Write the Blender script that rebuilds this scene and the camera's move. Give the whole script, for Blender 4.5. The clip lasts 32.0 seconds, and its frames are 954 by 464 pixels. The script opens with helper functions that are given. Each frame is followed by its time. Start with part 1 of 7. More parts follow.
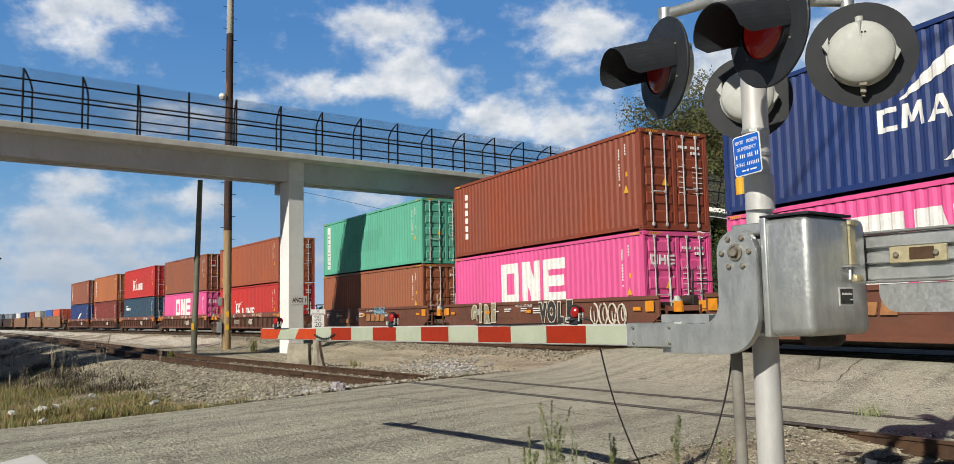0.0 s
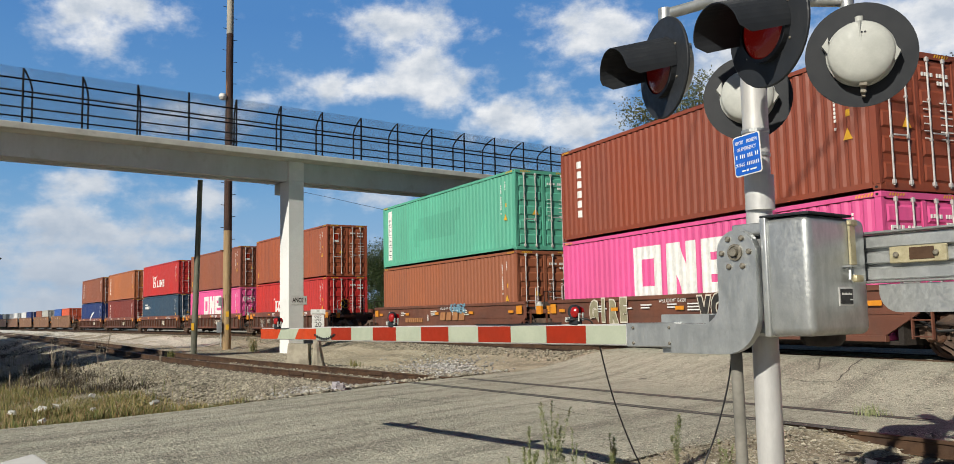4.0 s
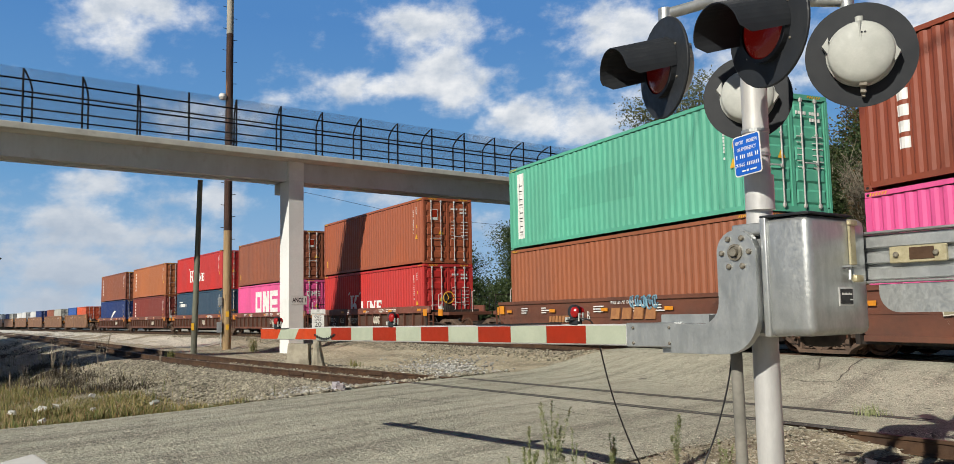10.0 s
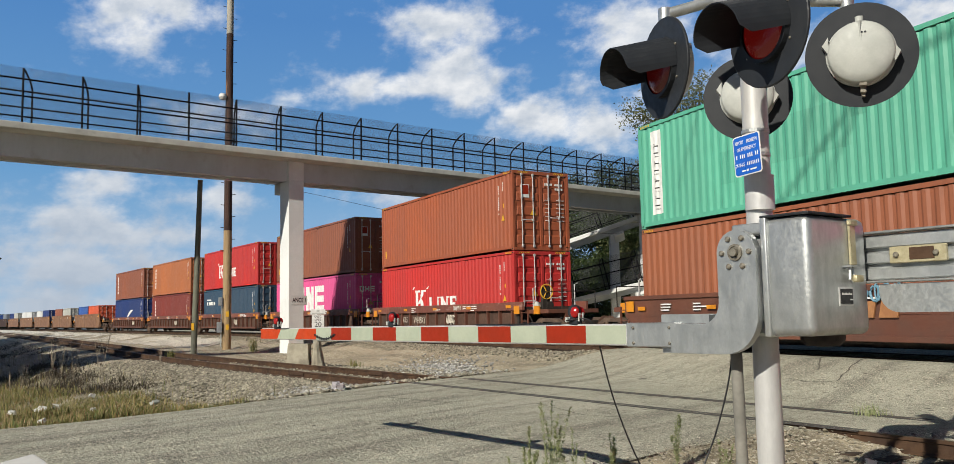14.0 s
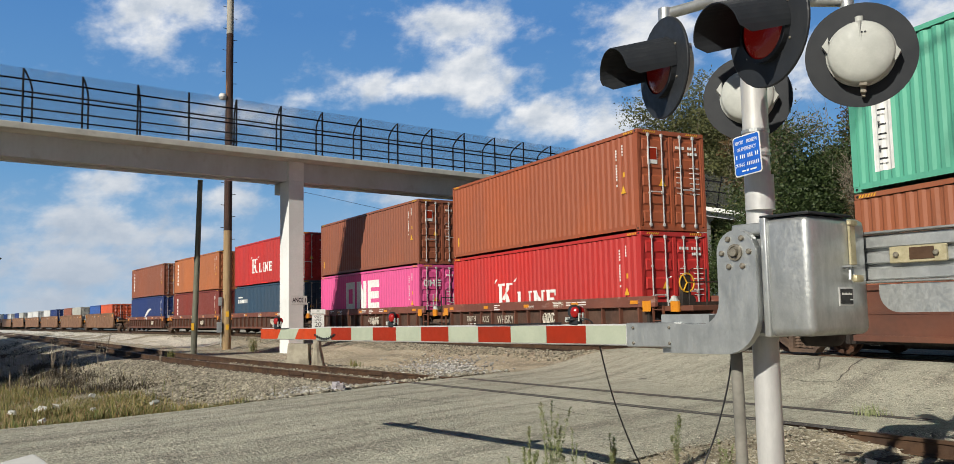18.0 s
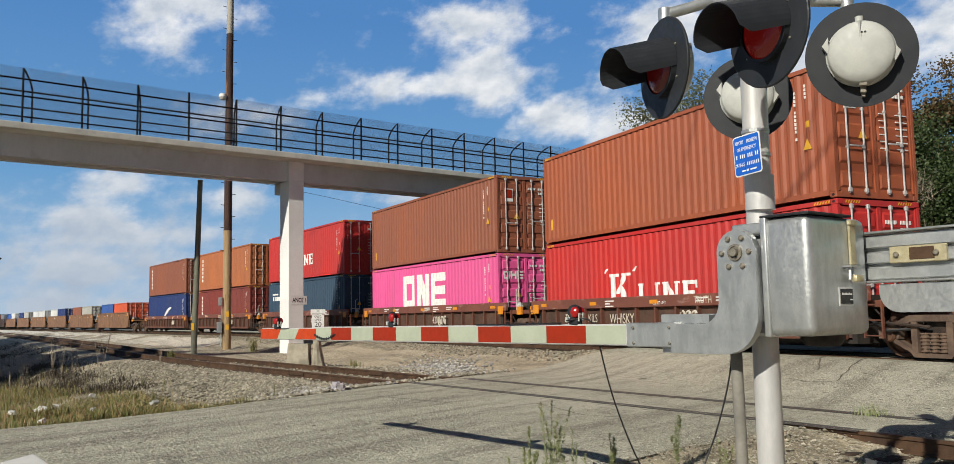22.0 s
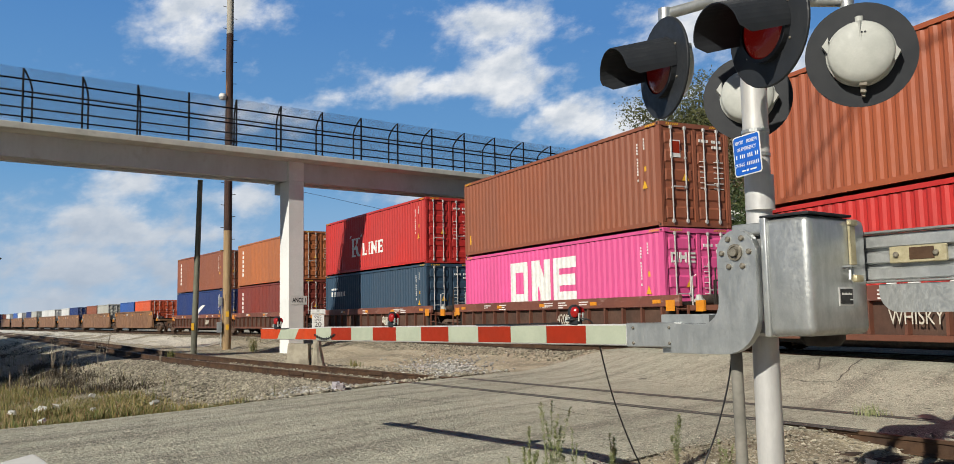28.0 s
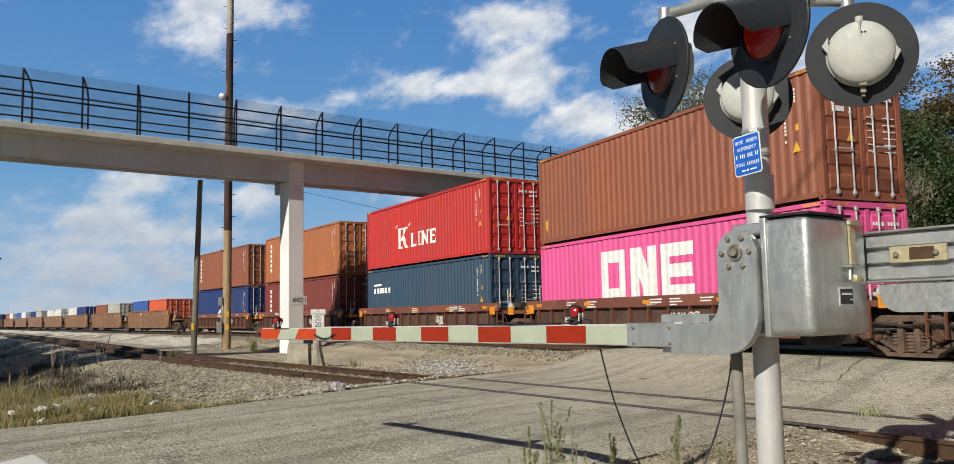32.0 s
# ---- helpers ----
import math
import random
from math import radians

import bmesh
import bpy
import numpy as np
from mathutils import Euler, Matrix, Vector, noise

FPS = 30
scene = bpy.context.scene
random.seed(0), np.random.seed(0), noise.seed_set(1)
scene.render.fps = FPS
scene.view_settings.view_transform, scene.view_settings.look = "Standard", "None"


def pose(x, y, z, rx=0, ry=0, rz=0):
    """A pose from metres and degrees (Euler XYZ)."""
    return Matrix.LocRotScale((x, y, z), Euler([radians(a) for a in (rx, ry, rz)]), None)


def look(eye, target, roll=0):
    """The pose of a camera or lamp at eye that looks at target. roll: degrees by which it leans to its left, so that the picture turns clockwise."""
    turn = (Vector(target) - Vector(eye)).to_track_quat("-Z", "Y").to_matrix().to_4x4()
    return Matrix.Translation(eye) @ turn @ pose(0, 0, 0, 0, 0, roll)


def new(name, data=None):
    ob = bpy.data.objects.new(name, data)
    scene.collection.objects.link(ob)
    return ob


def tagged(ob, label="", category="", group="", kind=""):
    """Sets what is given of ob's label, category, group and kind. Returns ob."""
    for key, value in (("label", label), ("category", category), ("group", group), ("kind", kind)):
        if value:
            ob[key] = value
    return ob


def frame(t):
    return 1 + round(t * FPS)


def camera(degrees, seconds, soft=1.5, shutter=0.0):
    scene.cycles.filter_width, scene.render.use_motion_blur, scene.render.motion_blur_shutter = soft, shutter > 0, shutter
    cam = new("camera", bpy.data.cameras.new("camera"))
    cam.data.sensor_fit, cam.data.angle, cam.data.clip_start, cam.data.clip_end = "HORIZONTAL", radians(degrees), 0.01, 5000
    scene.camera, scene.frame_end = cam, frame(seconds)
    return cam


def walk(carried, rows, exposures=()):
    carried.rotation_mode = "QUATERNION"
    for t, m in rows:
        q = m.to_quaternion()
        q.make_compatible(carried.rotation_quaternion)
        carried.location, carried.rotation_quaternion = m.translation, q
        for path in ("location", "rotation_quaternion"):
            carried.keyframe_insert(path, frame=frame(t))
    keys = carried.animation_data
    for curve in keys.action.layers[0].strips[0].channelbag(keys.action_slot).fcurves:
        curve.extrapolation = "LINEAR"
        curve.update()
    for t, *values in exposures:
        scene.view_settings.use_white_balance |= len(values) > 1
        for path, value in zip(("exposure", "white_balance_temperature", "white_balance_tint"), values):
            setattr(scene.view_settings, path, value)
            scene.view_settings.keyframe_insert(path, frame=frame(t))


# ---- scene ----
# The camera stands still beside a road crossing.
EYE = Vector((0.0, 0.0, 1.45))
YAW, PITCH, ROLL = radians(162.6), radians(5.525), -1.087
cam = camera(58.3, 32.0, soft=0.8)
TARGET = EYE + Vector((math.cos(YAW) * math.cos(PITCH), math.sin(YAW) * math.cos(PITCH), math.sin(PITCH)))
STAND = look(EYE, TARGET, ROLL)
walk(cam, [(0.0, STAND), (32.0, STAND)], exposures=[(0.0, 0.0), (32.0, 0.0)])

# ---- light ----
SUN_AZ = radians(-54.0)
SUN_EL = radians(31.0)
sun_way = Vector((math.cos(SUN_AZ) * math.cos(SUN_EL), math.sin(SUN_AZ) * math.cos(SUN_EL), math.sin(SUN_EL)))
sun = new("sun", bpy.data.lights.new("sun", "SUN"))
sun.data.energy, sun.data.angle, sun.data.color = 5.0, radians(0.53), (1.0, 0.94, 0.82)
sun.matrix_world = look(sun_way * 100, (0, 0, 0))
world = bpy.data.worlds.new("sky")
scene.world = world
world.use_nodes = True
wn = world.node_tree.nodes
sky = wn.new("ShaderNodeTexSky")
sky.sky_type, sky.sun_disc = "NISHITA", False
sky.sun_elevation, sky.sun_rotation = SUN_EL, math.pi / 2 - SUN_AZ
sky.air_density, sky.dust_density, sky.ozone_density = 0.4, 0.1, 1.0
wn["Background"].inputs[1].default_value = 0.05
rich = wn.new("ShaderNodeHueSaturation")
rich.inputs["Saturation"].default_value = 1.0
world.node_tree.links.new(sky.outputs[0], rich.inputs["Color"])
world.node_tree.links.new(rich.outputs[0], wn["Background"].inputs[0])


# ---- materials ----
def nodes_of(name):
    m = bpy.data.materials.new(name)
    m.use_nodes = True
    return m, m.node_tree.nodes, m.node_tree.links, m.node_tree.nodes["Principled BSDF"]


def mixed(n, l, fac, a, b):
    """A colour mix node; each of a, b is a colour or a socket."""
    x = n.new("ShaderNodeMix")
    x.data_type = "RGBA"
    for i, v in ((6, a), (7, b)):
        if hasattr(v, "links"):
            l.new(v, x.inputs[i])
        else:
            x.inputs[i].default_value = (*v, 1)
    if hasattr(fac, "links"):
        l.new(fac, x.inputs[0])
    else:
        x.inputs[0].default_value = fac
    return x.outputs[2]


def noisy(n, l, scale, detail=4, lo=0.4, hi=0.6, stretch=(1, 1, 1), rough=0.55):
    """A noise in object space, its range lo to hi spread over 0 to 1."""
    tc, mp, no, rg = (n.new("ShaderNode" + k) for k in ("TexCoord", "Mapping", "TexNoise", "MapRange"))
    mp.inputs["Scale"].default_value = stretch
    no.inputs["Scale"].default_value, no.inputs["Detail"].default_value, no.inputs["Roughness"].default_value = scale, detail, rough
    rg.inputs[1].default_value, rg.inputs[2].default_value = lo, hi
    l.new(tc.outputs["Object"], mp.inputs[0])
    l.new(mp.outputs[0], no.inputs["Vector"])
    l.new(no.outputs["Fac"], rg.inputs[0])
    return rg.outputs[0]


def surface(name, base, second=None, scale=3.0, rough=0.6, metal=0.0, dirt=None, dirt_lo=0.55, dirt_hi=0.75, bump=0.0, bump_scale=60.0,
            stretch=(1, 1, 1), dirt_scale=1.2, island=0.0, coat=0.0, dirt_stretch=(1, 1, 1), dirt_most=0.8, spec=0.5):
    m, n, l, b = nodes_of(name)
    second = second or tuple(c * 0.8 for c in base)
    col = mixed(n, l, noisy(n, l, scale, stretch=stretch), base, second)
    fine = mixed(n, l, noisy(n, l, scale * 14, 2, 0.3, 0.7, stretch), col, tuple(c * 0.85 for c in second))
    col = mixed(n, l, 0.25, col, fine)
    if dirt:
        sc = n.new("ShaderNodeMath")
        sc.operation, sc.inputs[1].default_value = "MULTIPLY", dirt_most
        l.new(noisy(n, l, dirt_scale, 6, dirt_lo, dirt_hi, dirt_stretch, 0.65), sc.inputs[0])
        col = mixed(n, l, sc.outputs[0], col, dirt)
    if island:
        gi, hs, rg = (n.new("ShaderNode" + k) for k in ("NewGeometry", "HueSaturation", "MapRange"))
        rg.inputs[3].default_value, rg.inputs[4].default_value = 1 - island, 1 + island
        l.new(gi.outputs["Random Per Island"], rg.inputs[0])
        l.new(rg.outputs[0], hs.inputs["Value"])
        l.new(col, hs.inputs["Color"])
        col = hs.outputs[0]
    l.new(col, b.inputs["Base Color"])
    rr = n.new("ShaderNodeMapRange")
    rr.inputs[3].default_value, rr.inputs[4].default_value = max(0.03, rough - 0.12), min(1, rough + 0.12)
    l.new(noisy(n, l, scale * 4, 4, 0.3, 0.7), rr.inputs[0])
    l.new(rr.outputs[0], b.inputs["Roughness"])
    b.inputs["Metallic"].default_value = metal
    b.inputs["Coat Weight"].default_value = coat
    if bump:
        bp = n.new("ShaderNodeBump")
        bp.inputs["Strength"].default_value, bp.inputs["Distance"].default_value = bump, 0.02
        l.new(noisy(n, l, bump_scale, 5, 0.2, 0.8, stretch), bp.inputs["Height"])
        l.new(bp.outputs[0], b.inputs["Normal"])
    b.inputs["Specular IOR Level"].default_value = spec
    return m


def plain(name, base, rough=0.5, metal=0.0, glow=0.0):
    return surface(name, base, tuple(c * 0.9 for c in base), 8.0, rough, metal)


def paint(name, base, rust=(0.12, 0.05, 0.025), most=0.55):
    """Weathered steel paint, streaked downwards."""
    return surface(name, base, tuple(c * 0.82 + 0.012 for c in base), 0.9, 0.55, 0.0, rust, 0.60, 0.85, 0.06, 30, (0.6, 0.6, 0.25), 1.6,
                   dirt_stretch=(2.2, 2.2, 0.25), dirt_most=most)


M_GALV = surface("galvanised_steel", (0.54, 0.56, 0.555), (0.43, 0.45, 0.45), 12.0, 0.40, 0.72, (0.33, 0.345, 0.35), 0.50, 0.75, 0.04, 60, (1, 1, 0.35), 9.0, dirt_most=0.6)
M_ALU = surface("aluminium_pole", (0.60, 0.60, 0.59), (0.50, 0.50, 0.495), 6.0, 0.45, 0.25, (0.33, 0.32, 0.30), 0.55, 0.8, 0.04, 50, (1, 1, 0.3))
M_BLACK = surface("black_sheet", (0.021, 0.024, 0.029), (0.027, 0.030, 0.035), 6.0, 0.48, 0.0, (0.036, 0.039, 0.045), 0.6, 0.9, spec=0.22)
M_HOUSING = surface("grey_housing", (0.47, 0.485, 0.455), (0.41, 0.425, 0.40), 8.0, 0.6, 0.0, (0.27, 0.275, 0.255), 0.62, 0.85)
M_BOLT = surface("zinc_bolt", (0.30, 0.28, 0.23), (0.17, 0.15, 0.12), 30.0, 0.5, 0.5)
M_HASP = surface("yellowed_zinc", (0.55, 0.50, 0.33), (0.42, 0.37, 0.23), 20.0, 0.45, 0.4)
M_RED = surface("red_sheeting", (0.30, 0.024, 0.007), (0.26, 0.024, 0.008), 5.0, 0.5, 0.0, (0.2, 0.05, 0.03), 0.6, 0.9, spec=0.2)
M_REDTIP = surface("orange_red_sheeting", (0.50, 0.055, 0.012), (0.44, 0.05, 0.012), 5.0, 0.5, 0.0, (0.32, 0.10, 0.05), 0.6, 0.9, spec=0.2)
M_WHITE = surface("white_sheeting", (0.40, 0.44, 0.34), (0.35, 0.39, 0.30), 5.0, 0.45, 0.0, (0.30, 0.30, 0.25), 0.6, 0.9)
M_PAINTW = surface("white_marking", (0.78, 0.78, 0.76), (0.66, 0.66, 0.64), 5.0, 0.5, 0.0, (0.45, 0.42, 0.38), 0.62, 0.9)
M_YELLOW = surface("yellow_marking", (0.75, 0.42, 0.02), (0.65, 0.36, 0.03), 6.0, 0.5)
M_AMBER = surface("amber_reflector", (0.70, 0.28, 0.02), (0.6, 0.22, 0.02), 6.0, 0.35)
M_BLUE = surface("blue_sign", (0.012, 0.12, 0.55), (0.012, 0.10, 0.48), 6.0, 0.35)
M_RUBBER = surface("black_cable", (0.015, 0.015, 0.016), None, 20.0, 0.5)
M_CONC = surface("pale_concrete", (0.60, 0.60, 0.55), (0.50, 0.50, 0.46), 0.8, 0.85, 0.0, (0.30, 0.29, 0.26), 0.55, 0.8, 0.15, 25, (1, 1, 1), 0.7)
M_COLUMN = surface("white_column_paint", (0.76, 0.77, 0.76), (0.68, 0.69, 0.68), 0.9, 0.8, 0.0, (0.5, 0.49, 0.45), 0.6, 0.85, 0.08, 30)
M_GIRDER = surface("grey_girder", (0.55, 0.585, 0.61), (0.48, 0.51, 0.53), 0.5, 0.8, 0.0, (0.38, 0.375, 0.37), 0.55, 0.8, 0.08, 20, (1, 1, 0.4))
M_OLDCONC = surface("stained_concrete", (0.44, 0.40, 0.31), (0.31, 0.28, 0.215), 3.0, 0.9, 0.0, (0.11, 0.095, 0.075), 0.5, 0.75, 0.4, 25)
M_MESHWIRE = surface("dull_galvanised_wire", (0.13, 0.135, 0.14), (0.09, 0.095, 0.10), 6.0, 0.6, 0.2)
M_RAILING = surface("black_railing", (0.006, 0.006, 0.008), None, 6.0, 0.55, spec=0.15)
M_WOOD = surface("creosoted_pole", (0.075, 0.036, 0.026), (0.030, 0.016, 0.013), 2.0, 0.85, 0.0, (0.30, 0.15, 0.085), 0.57, 0.64, 0.4, 20, (6, 6, 0.3), 0.5, dirt_stretch=(3, 3, 0.4))
M_WOODTAN = surface("bare_tan_pole", (0.42, 0.30, 0.165), (0.31, 0.21, 0.11), 2.0, 0.85, 0.0, (0.055, 0.04, 0.03), 0.60, 0.66, 0.4, 20, (6, 6, 0.3), 0.7, dirt_stretch=(5, 5, 0.5))
M_WOODPALE = surface("bleached_pole_top", (0.42, 0.40, 0.35), (0.30, 0.28, 0.24), 2.0, 0.85, 0.0, (0.12, 0.08, 0.06), 0.55, 0.7, 0.3, 20, (6, 6, 0.3), 0.6, dirt_stretch=(3, 3, 0.4))
M_WOODGREY = surface("weathered_grey_pole", (0.16, 0.165, 0.125), (0.10, 0.10, 0.078), 2.0, 0.85, 0.0, (0.22, 0.215, 0.155), 0.5, 0.8, 0.3, 20, (6, 6, 0.3))
M_STEEL = surface("rusty_rail_side", (0.080, 0.042, 0.021), (0.045, 0.024, 0.014), 3.0, 0.85, 0.1, (0.125, 0.068, 0.035), 0.5, 0.8, 0.2, 40)
M_RAILTOP = surface("worn_rail_head", (0.17, 0.115, 0.075), (0.11, 0.072, 0.046), 4.0, 0.5, 0.4)
M_TIE = surface("old_timber_sleeper", (0.075, 0.048, 0.031), (0.036, 0.025, 0.019), 3.0, 0.9, 0.0, (0.15, 0.115, 0.085), 0.5, 0.8, 0.5, 30, (1, 1, 1), 1.5, 0.25)
M_STONE = surface("ballast_stone", (0.39, 0.355, 0.275), (0.22, 0.20, 0.155), 4.0, 0.9, 0.0, (0.13, 0.115, 0.09), 0.5, 0.8, 0.3, 60, island=0.45)
M_STONEBLUE = surface("clean_grey_ballast", (0.46, 0.455, 0.43), (0.30, 0.295, 0.28), 4.0, 0.9, 0.0, (0.15, 0.145, 0.13), 0.5, 0.8, 0.3, 60, island=0.45)
M_CAR = surface("brown_car_paint", (0.165, 0.062, 0.036), (0.120, 0.046, 0.029), 0.8, 0.6, 0.0, (0.07, 0.045, 0.035), 0.5, 0.8, 0.1, 20, (0.4, 1, 1), 0.8)
M_CARFAR = surface("dusty_brown_car_paint", (0.235, 0.125, 0.062), (0.185, 0.092, 0.048), 0.6, 0.7, 0.0, (0.11, 0.062, 0.038), 0.5, 0.8)
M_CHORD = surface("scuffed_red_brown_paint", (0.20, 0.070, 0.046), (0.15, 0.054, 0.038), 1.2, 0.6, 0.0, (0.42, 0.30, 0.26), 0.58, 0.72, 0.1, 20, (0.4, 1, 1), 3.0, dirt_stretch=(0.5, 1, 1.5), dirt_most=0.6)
# darker than the car paint: the shade between the ribs is in this colour
M_WEB = surface("shaded_brown_web", (0.085, 0.042, 0.028), (0.055, 0.030, 0.021), 1.5, 0.8, 0.0, (0.13, 0.075, 0.05), 0.5, 0.8, 0.1, 20)
M_BOGIE = surface("dusty_brown_casting", (0.135, 0.088, 0.060), (0.080, 0.052, 0.038), 3.0, 0.85, 0.0, (0.20, 0.15, 0.11), 0.5, 0.8, 0.2, 30)
M_DARK = surface("dark_running_gear", (0.030, 0.023, 0.019), (0.018, 0.014, 0.012), 3.0, 0.8, 0.1, (0.09, 0.05, 0.032), 0.5, 0.8, 0.2, 30)
M_WHEEL = surface("rusty_wheel", (0.12, 0.055, 0.03), (0.06, 0.035, 0.025), 4.0, 0.7, 0.3, (0.25, 0.12, 0.06), 0.5, 0.8)
M_ROD = surface("zinc_lock_rod", (0.62, 0.61, 0.60), (0.45, 0.43, 0.42), 5.0, 0.45, 0.3, (0.25, 0.15, 0.1), 0.6, 0.9)
M_SIGN = surface("white_sign", (0.72, 0.73, 0.72), (0.62, 0.62, 0.6), 6.0, 0.5, 0.0, (0.4, 0.38, 0.34), 0.6, 0.9)
M_INK = plain("black_lettering", (0.012, 0.012, 0.014), 0.5)


def gritty(name, base, second, stain, speck_light, speck_dark, grain, turn, bump):
    """Worn ground: broad patches, streaks along the wheels' way, coarse and fine grit."""
    m, n, l, p = nodes_of(name)
    col = mixed(n, l, noisy(n, l, 0.30, 5, 0.38, 0.62), base, second)
    tc, mp, no, rg = (n.new("ShaderNode" + k) for k in ("TexCoord", "Mapping", "TexNoise", "MapRange"))
    mp.vector_type = "TEXTURE"
    mp.inputs["Rotation"].default_value, mp.inputs["Scale"].default_value = (0, 0, turn), (9.0, 0.55, 1)
    no.inputs["Scale"].default_value, no.inputs["Detail"].default_value = 1.0, 6
    rg.inputs[1].default_value, rg.inputs[2].default_value, rg.inputs[4].default_value = 0.46, 0.68, 0.85
    l.new(tc.outputs["Object"], mp.inputs[0])
    l.new(mp.outputs[0], no.inputs["Vector"])
    l.new(no.outputs["Fac"], rg.inputs[0])
    col = mixed(n, l, rg.outputs[0], col, stain)
    blot = n.new("ShaderNodeMath")
    blot.operation, blot.inputs[1].default_value = "MULTIPLY", 0.7
    l.new(noisy(n, l, 1.7, 6, 0.52, 0.74), blot.inputs[0])
    col = mixed(n, l, blot.outputs[0], col, stain)
    mott = n.new("ShaderNodeMath")
    mott.operation, mott.inputs[1].default_value = "MULTIPLY", 0.55
    l.new(noisy(n, l, 6.5, 5, 0.50, 0.68, (1, 1, 1), 0.7), mott.inputs[0])
    col = mixed(n, l, mott.outputs[0], col, stain)
    for scale, lo, hi, c in ((grain, 0.57, 0.70, speck_light), (grain * 1.7, 0.55, 0.68, speck_dark), (grain * 0.35, 0.60, 0.75, speck_dark), (grain * 3.1, 0.57, 0.68, speck_light)):
        col = mixed(n, l, noisy(n, l, scale, 2, lo, hi, (1, 1, 1), 0.6), col, c)
    l.new(col, p.inputs["Base Color"])
    p.inputs["Roughness"].default_value = 0.92
    p.inputs["Specular IOR Level"].default_value = 0.25
    bp = n.new("ShaderNodeBump")
    bp.inputs["Strength"].default_value, bp.inputs["Distance"].default_value = bump, 0.03
    l.new(noisy(n, l, grain * 0.8, 4, 0.2, 0.8), bp.inputs["Height"])
    l.new(bp.outputs[0], p.inputs["Normal"])
    return m


M_ASPHALT = gritty("worn_asphalt", (0.485, 0.478, 0.385), (0.385, 0.378, 0.30), (0.155, 0.150, 0.12), (0.78, 0.72, 0.58), (0.075, 0.068, 0.053), 26.0, radians(121), 0.7)
M_DIRT = gritty("pale_gravelly_dirt", (0.46, 0.40, 0.285), (0.345, 0.30, 0.212), (0.17, 0.145, 0.10), (0.62, 0.58, 0.48), (0.13, 0.11, 0.08), 14.0, radians(16), 0.8)
M_PATCH = surface("tar_joint", (0.05, 0.048, 0.045), (0.09, 0.085, 0.08), 2.0, 0.8)
M_CRACK = surface("dark_crack", (0.09, 0.08, 0.065), (0.14, 0.125, 0.10), 3.0, 0.95)
M_BARK = surface("bark", (0.20, 0.17, 0.13), (0.10, 0.085, 0.065), 4.0, 0.9, 0.0, None, bump=0.4)


def leaf_material(name, a, b):
    m, n, l, p = nodes_of(name)
    gi = n.new("ShaderNodeNewGeometry")
    col = mixed(n, l, gi.outputs["Random Per Island"], a, b)
    l.new(col, p.inputs["Base Color"])
    p.inputs["Roughness"].default_value = 0.6
    tr, mx = n.new("ShaderNodeBsdfTranslucent"), n.new("ShaderNodeMixShader")
    mx.inputs[0].default_value = 0.15
    l.new(col, tr.inputs[0])
    l.new(p.outputs[0], mx.inputs[1])
    l.new(tr.outputs[0], mx.inputs[2])
    l.new(mx.outputs[0], n["Material Output"].inputs[0])
    return m


M_LEAF = leaf_material("dark_green_leaves", (0.020, 0.042, 0.010), (0.060, 0.088, 0.024))
M_LEAFOLIVE = leaf_material("olive_leaves", (0.07, 0.085, 0.03), (0.16, 0.16, 0.06))
M_LEAFRUST = leaf_material("rust_brown_leaves", (0.125, 0.066, 0.022), (0.066, 0.062, 0.024))
M_TWIG = surface("pale_twigs", (0.26, 0.22, 0.165), (0.16, 0.135, 0.105), 3.0, 0.9)
M_CONDUIT = surface("grey_conduit", (0.24, 0.23, 0.20), (0.16, 0.155, 0.135), 4.0, 0.8)
M_WEED = leaf_material("pale_weed_leaves", (0.22, 0.27, 0.11), (0.34, 0.35, 0.19))
M_BRUSH = leaf_material("dark_dead_brush", (0.03, 0.025, 0.018), (0.09, 0.07, 0.04))
M_GRASS = leaf_material("dry_grass", (0.085, 0.125, 0.022), (0.36, 0.30, 0.12))
M_STRAW = leaf_material("red_brown_dead_grass", (0.25, 0.14, 0.065), (0.48, 0.37, 0.21))
M_LITTER = leaf_material("fallen_leaves", (0.05, 0.035, 0.02), (0.14, 0.09, 0.05))


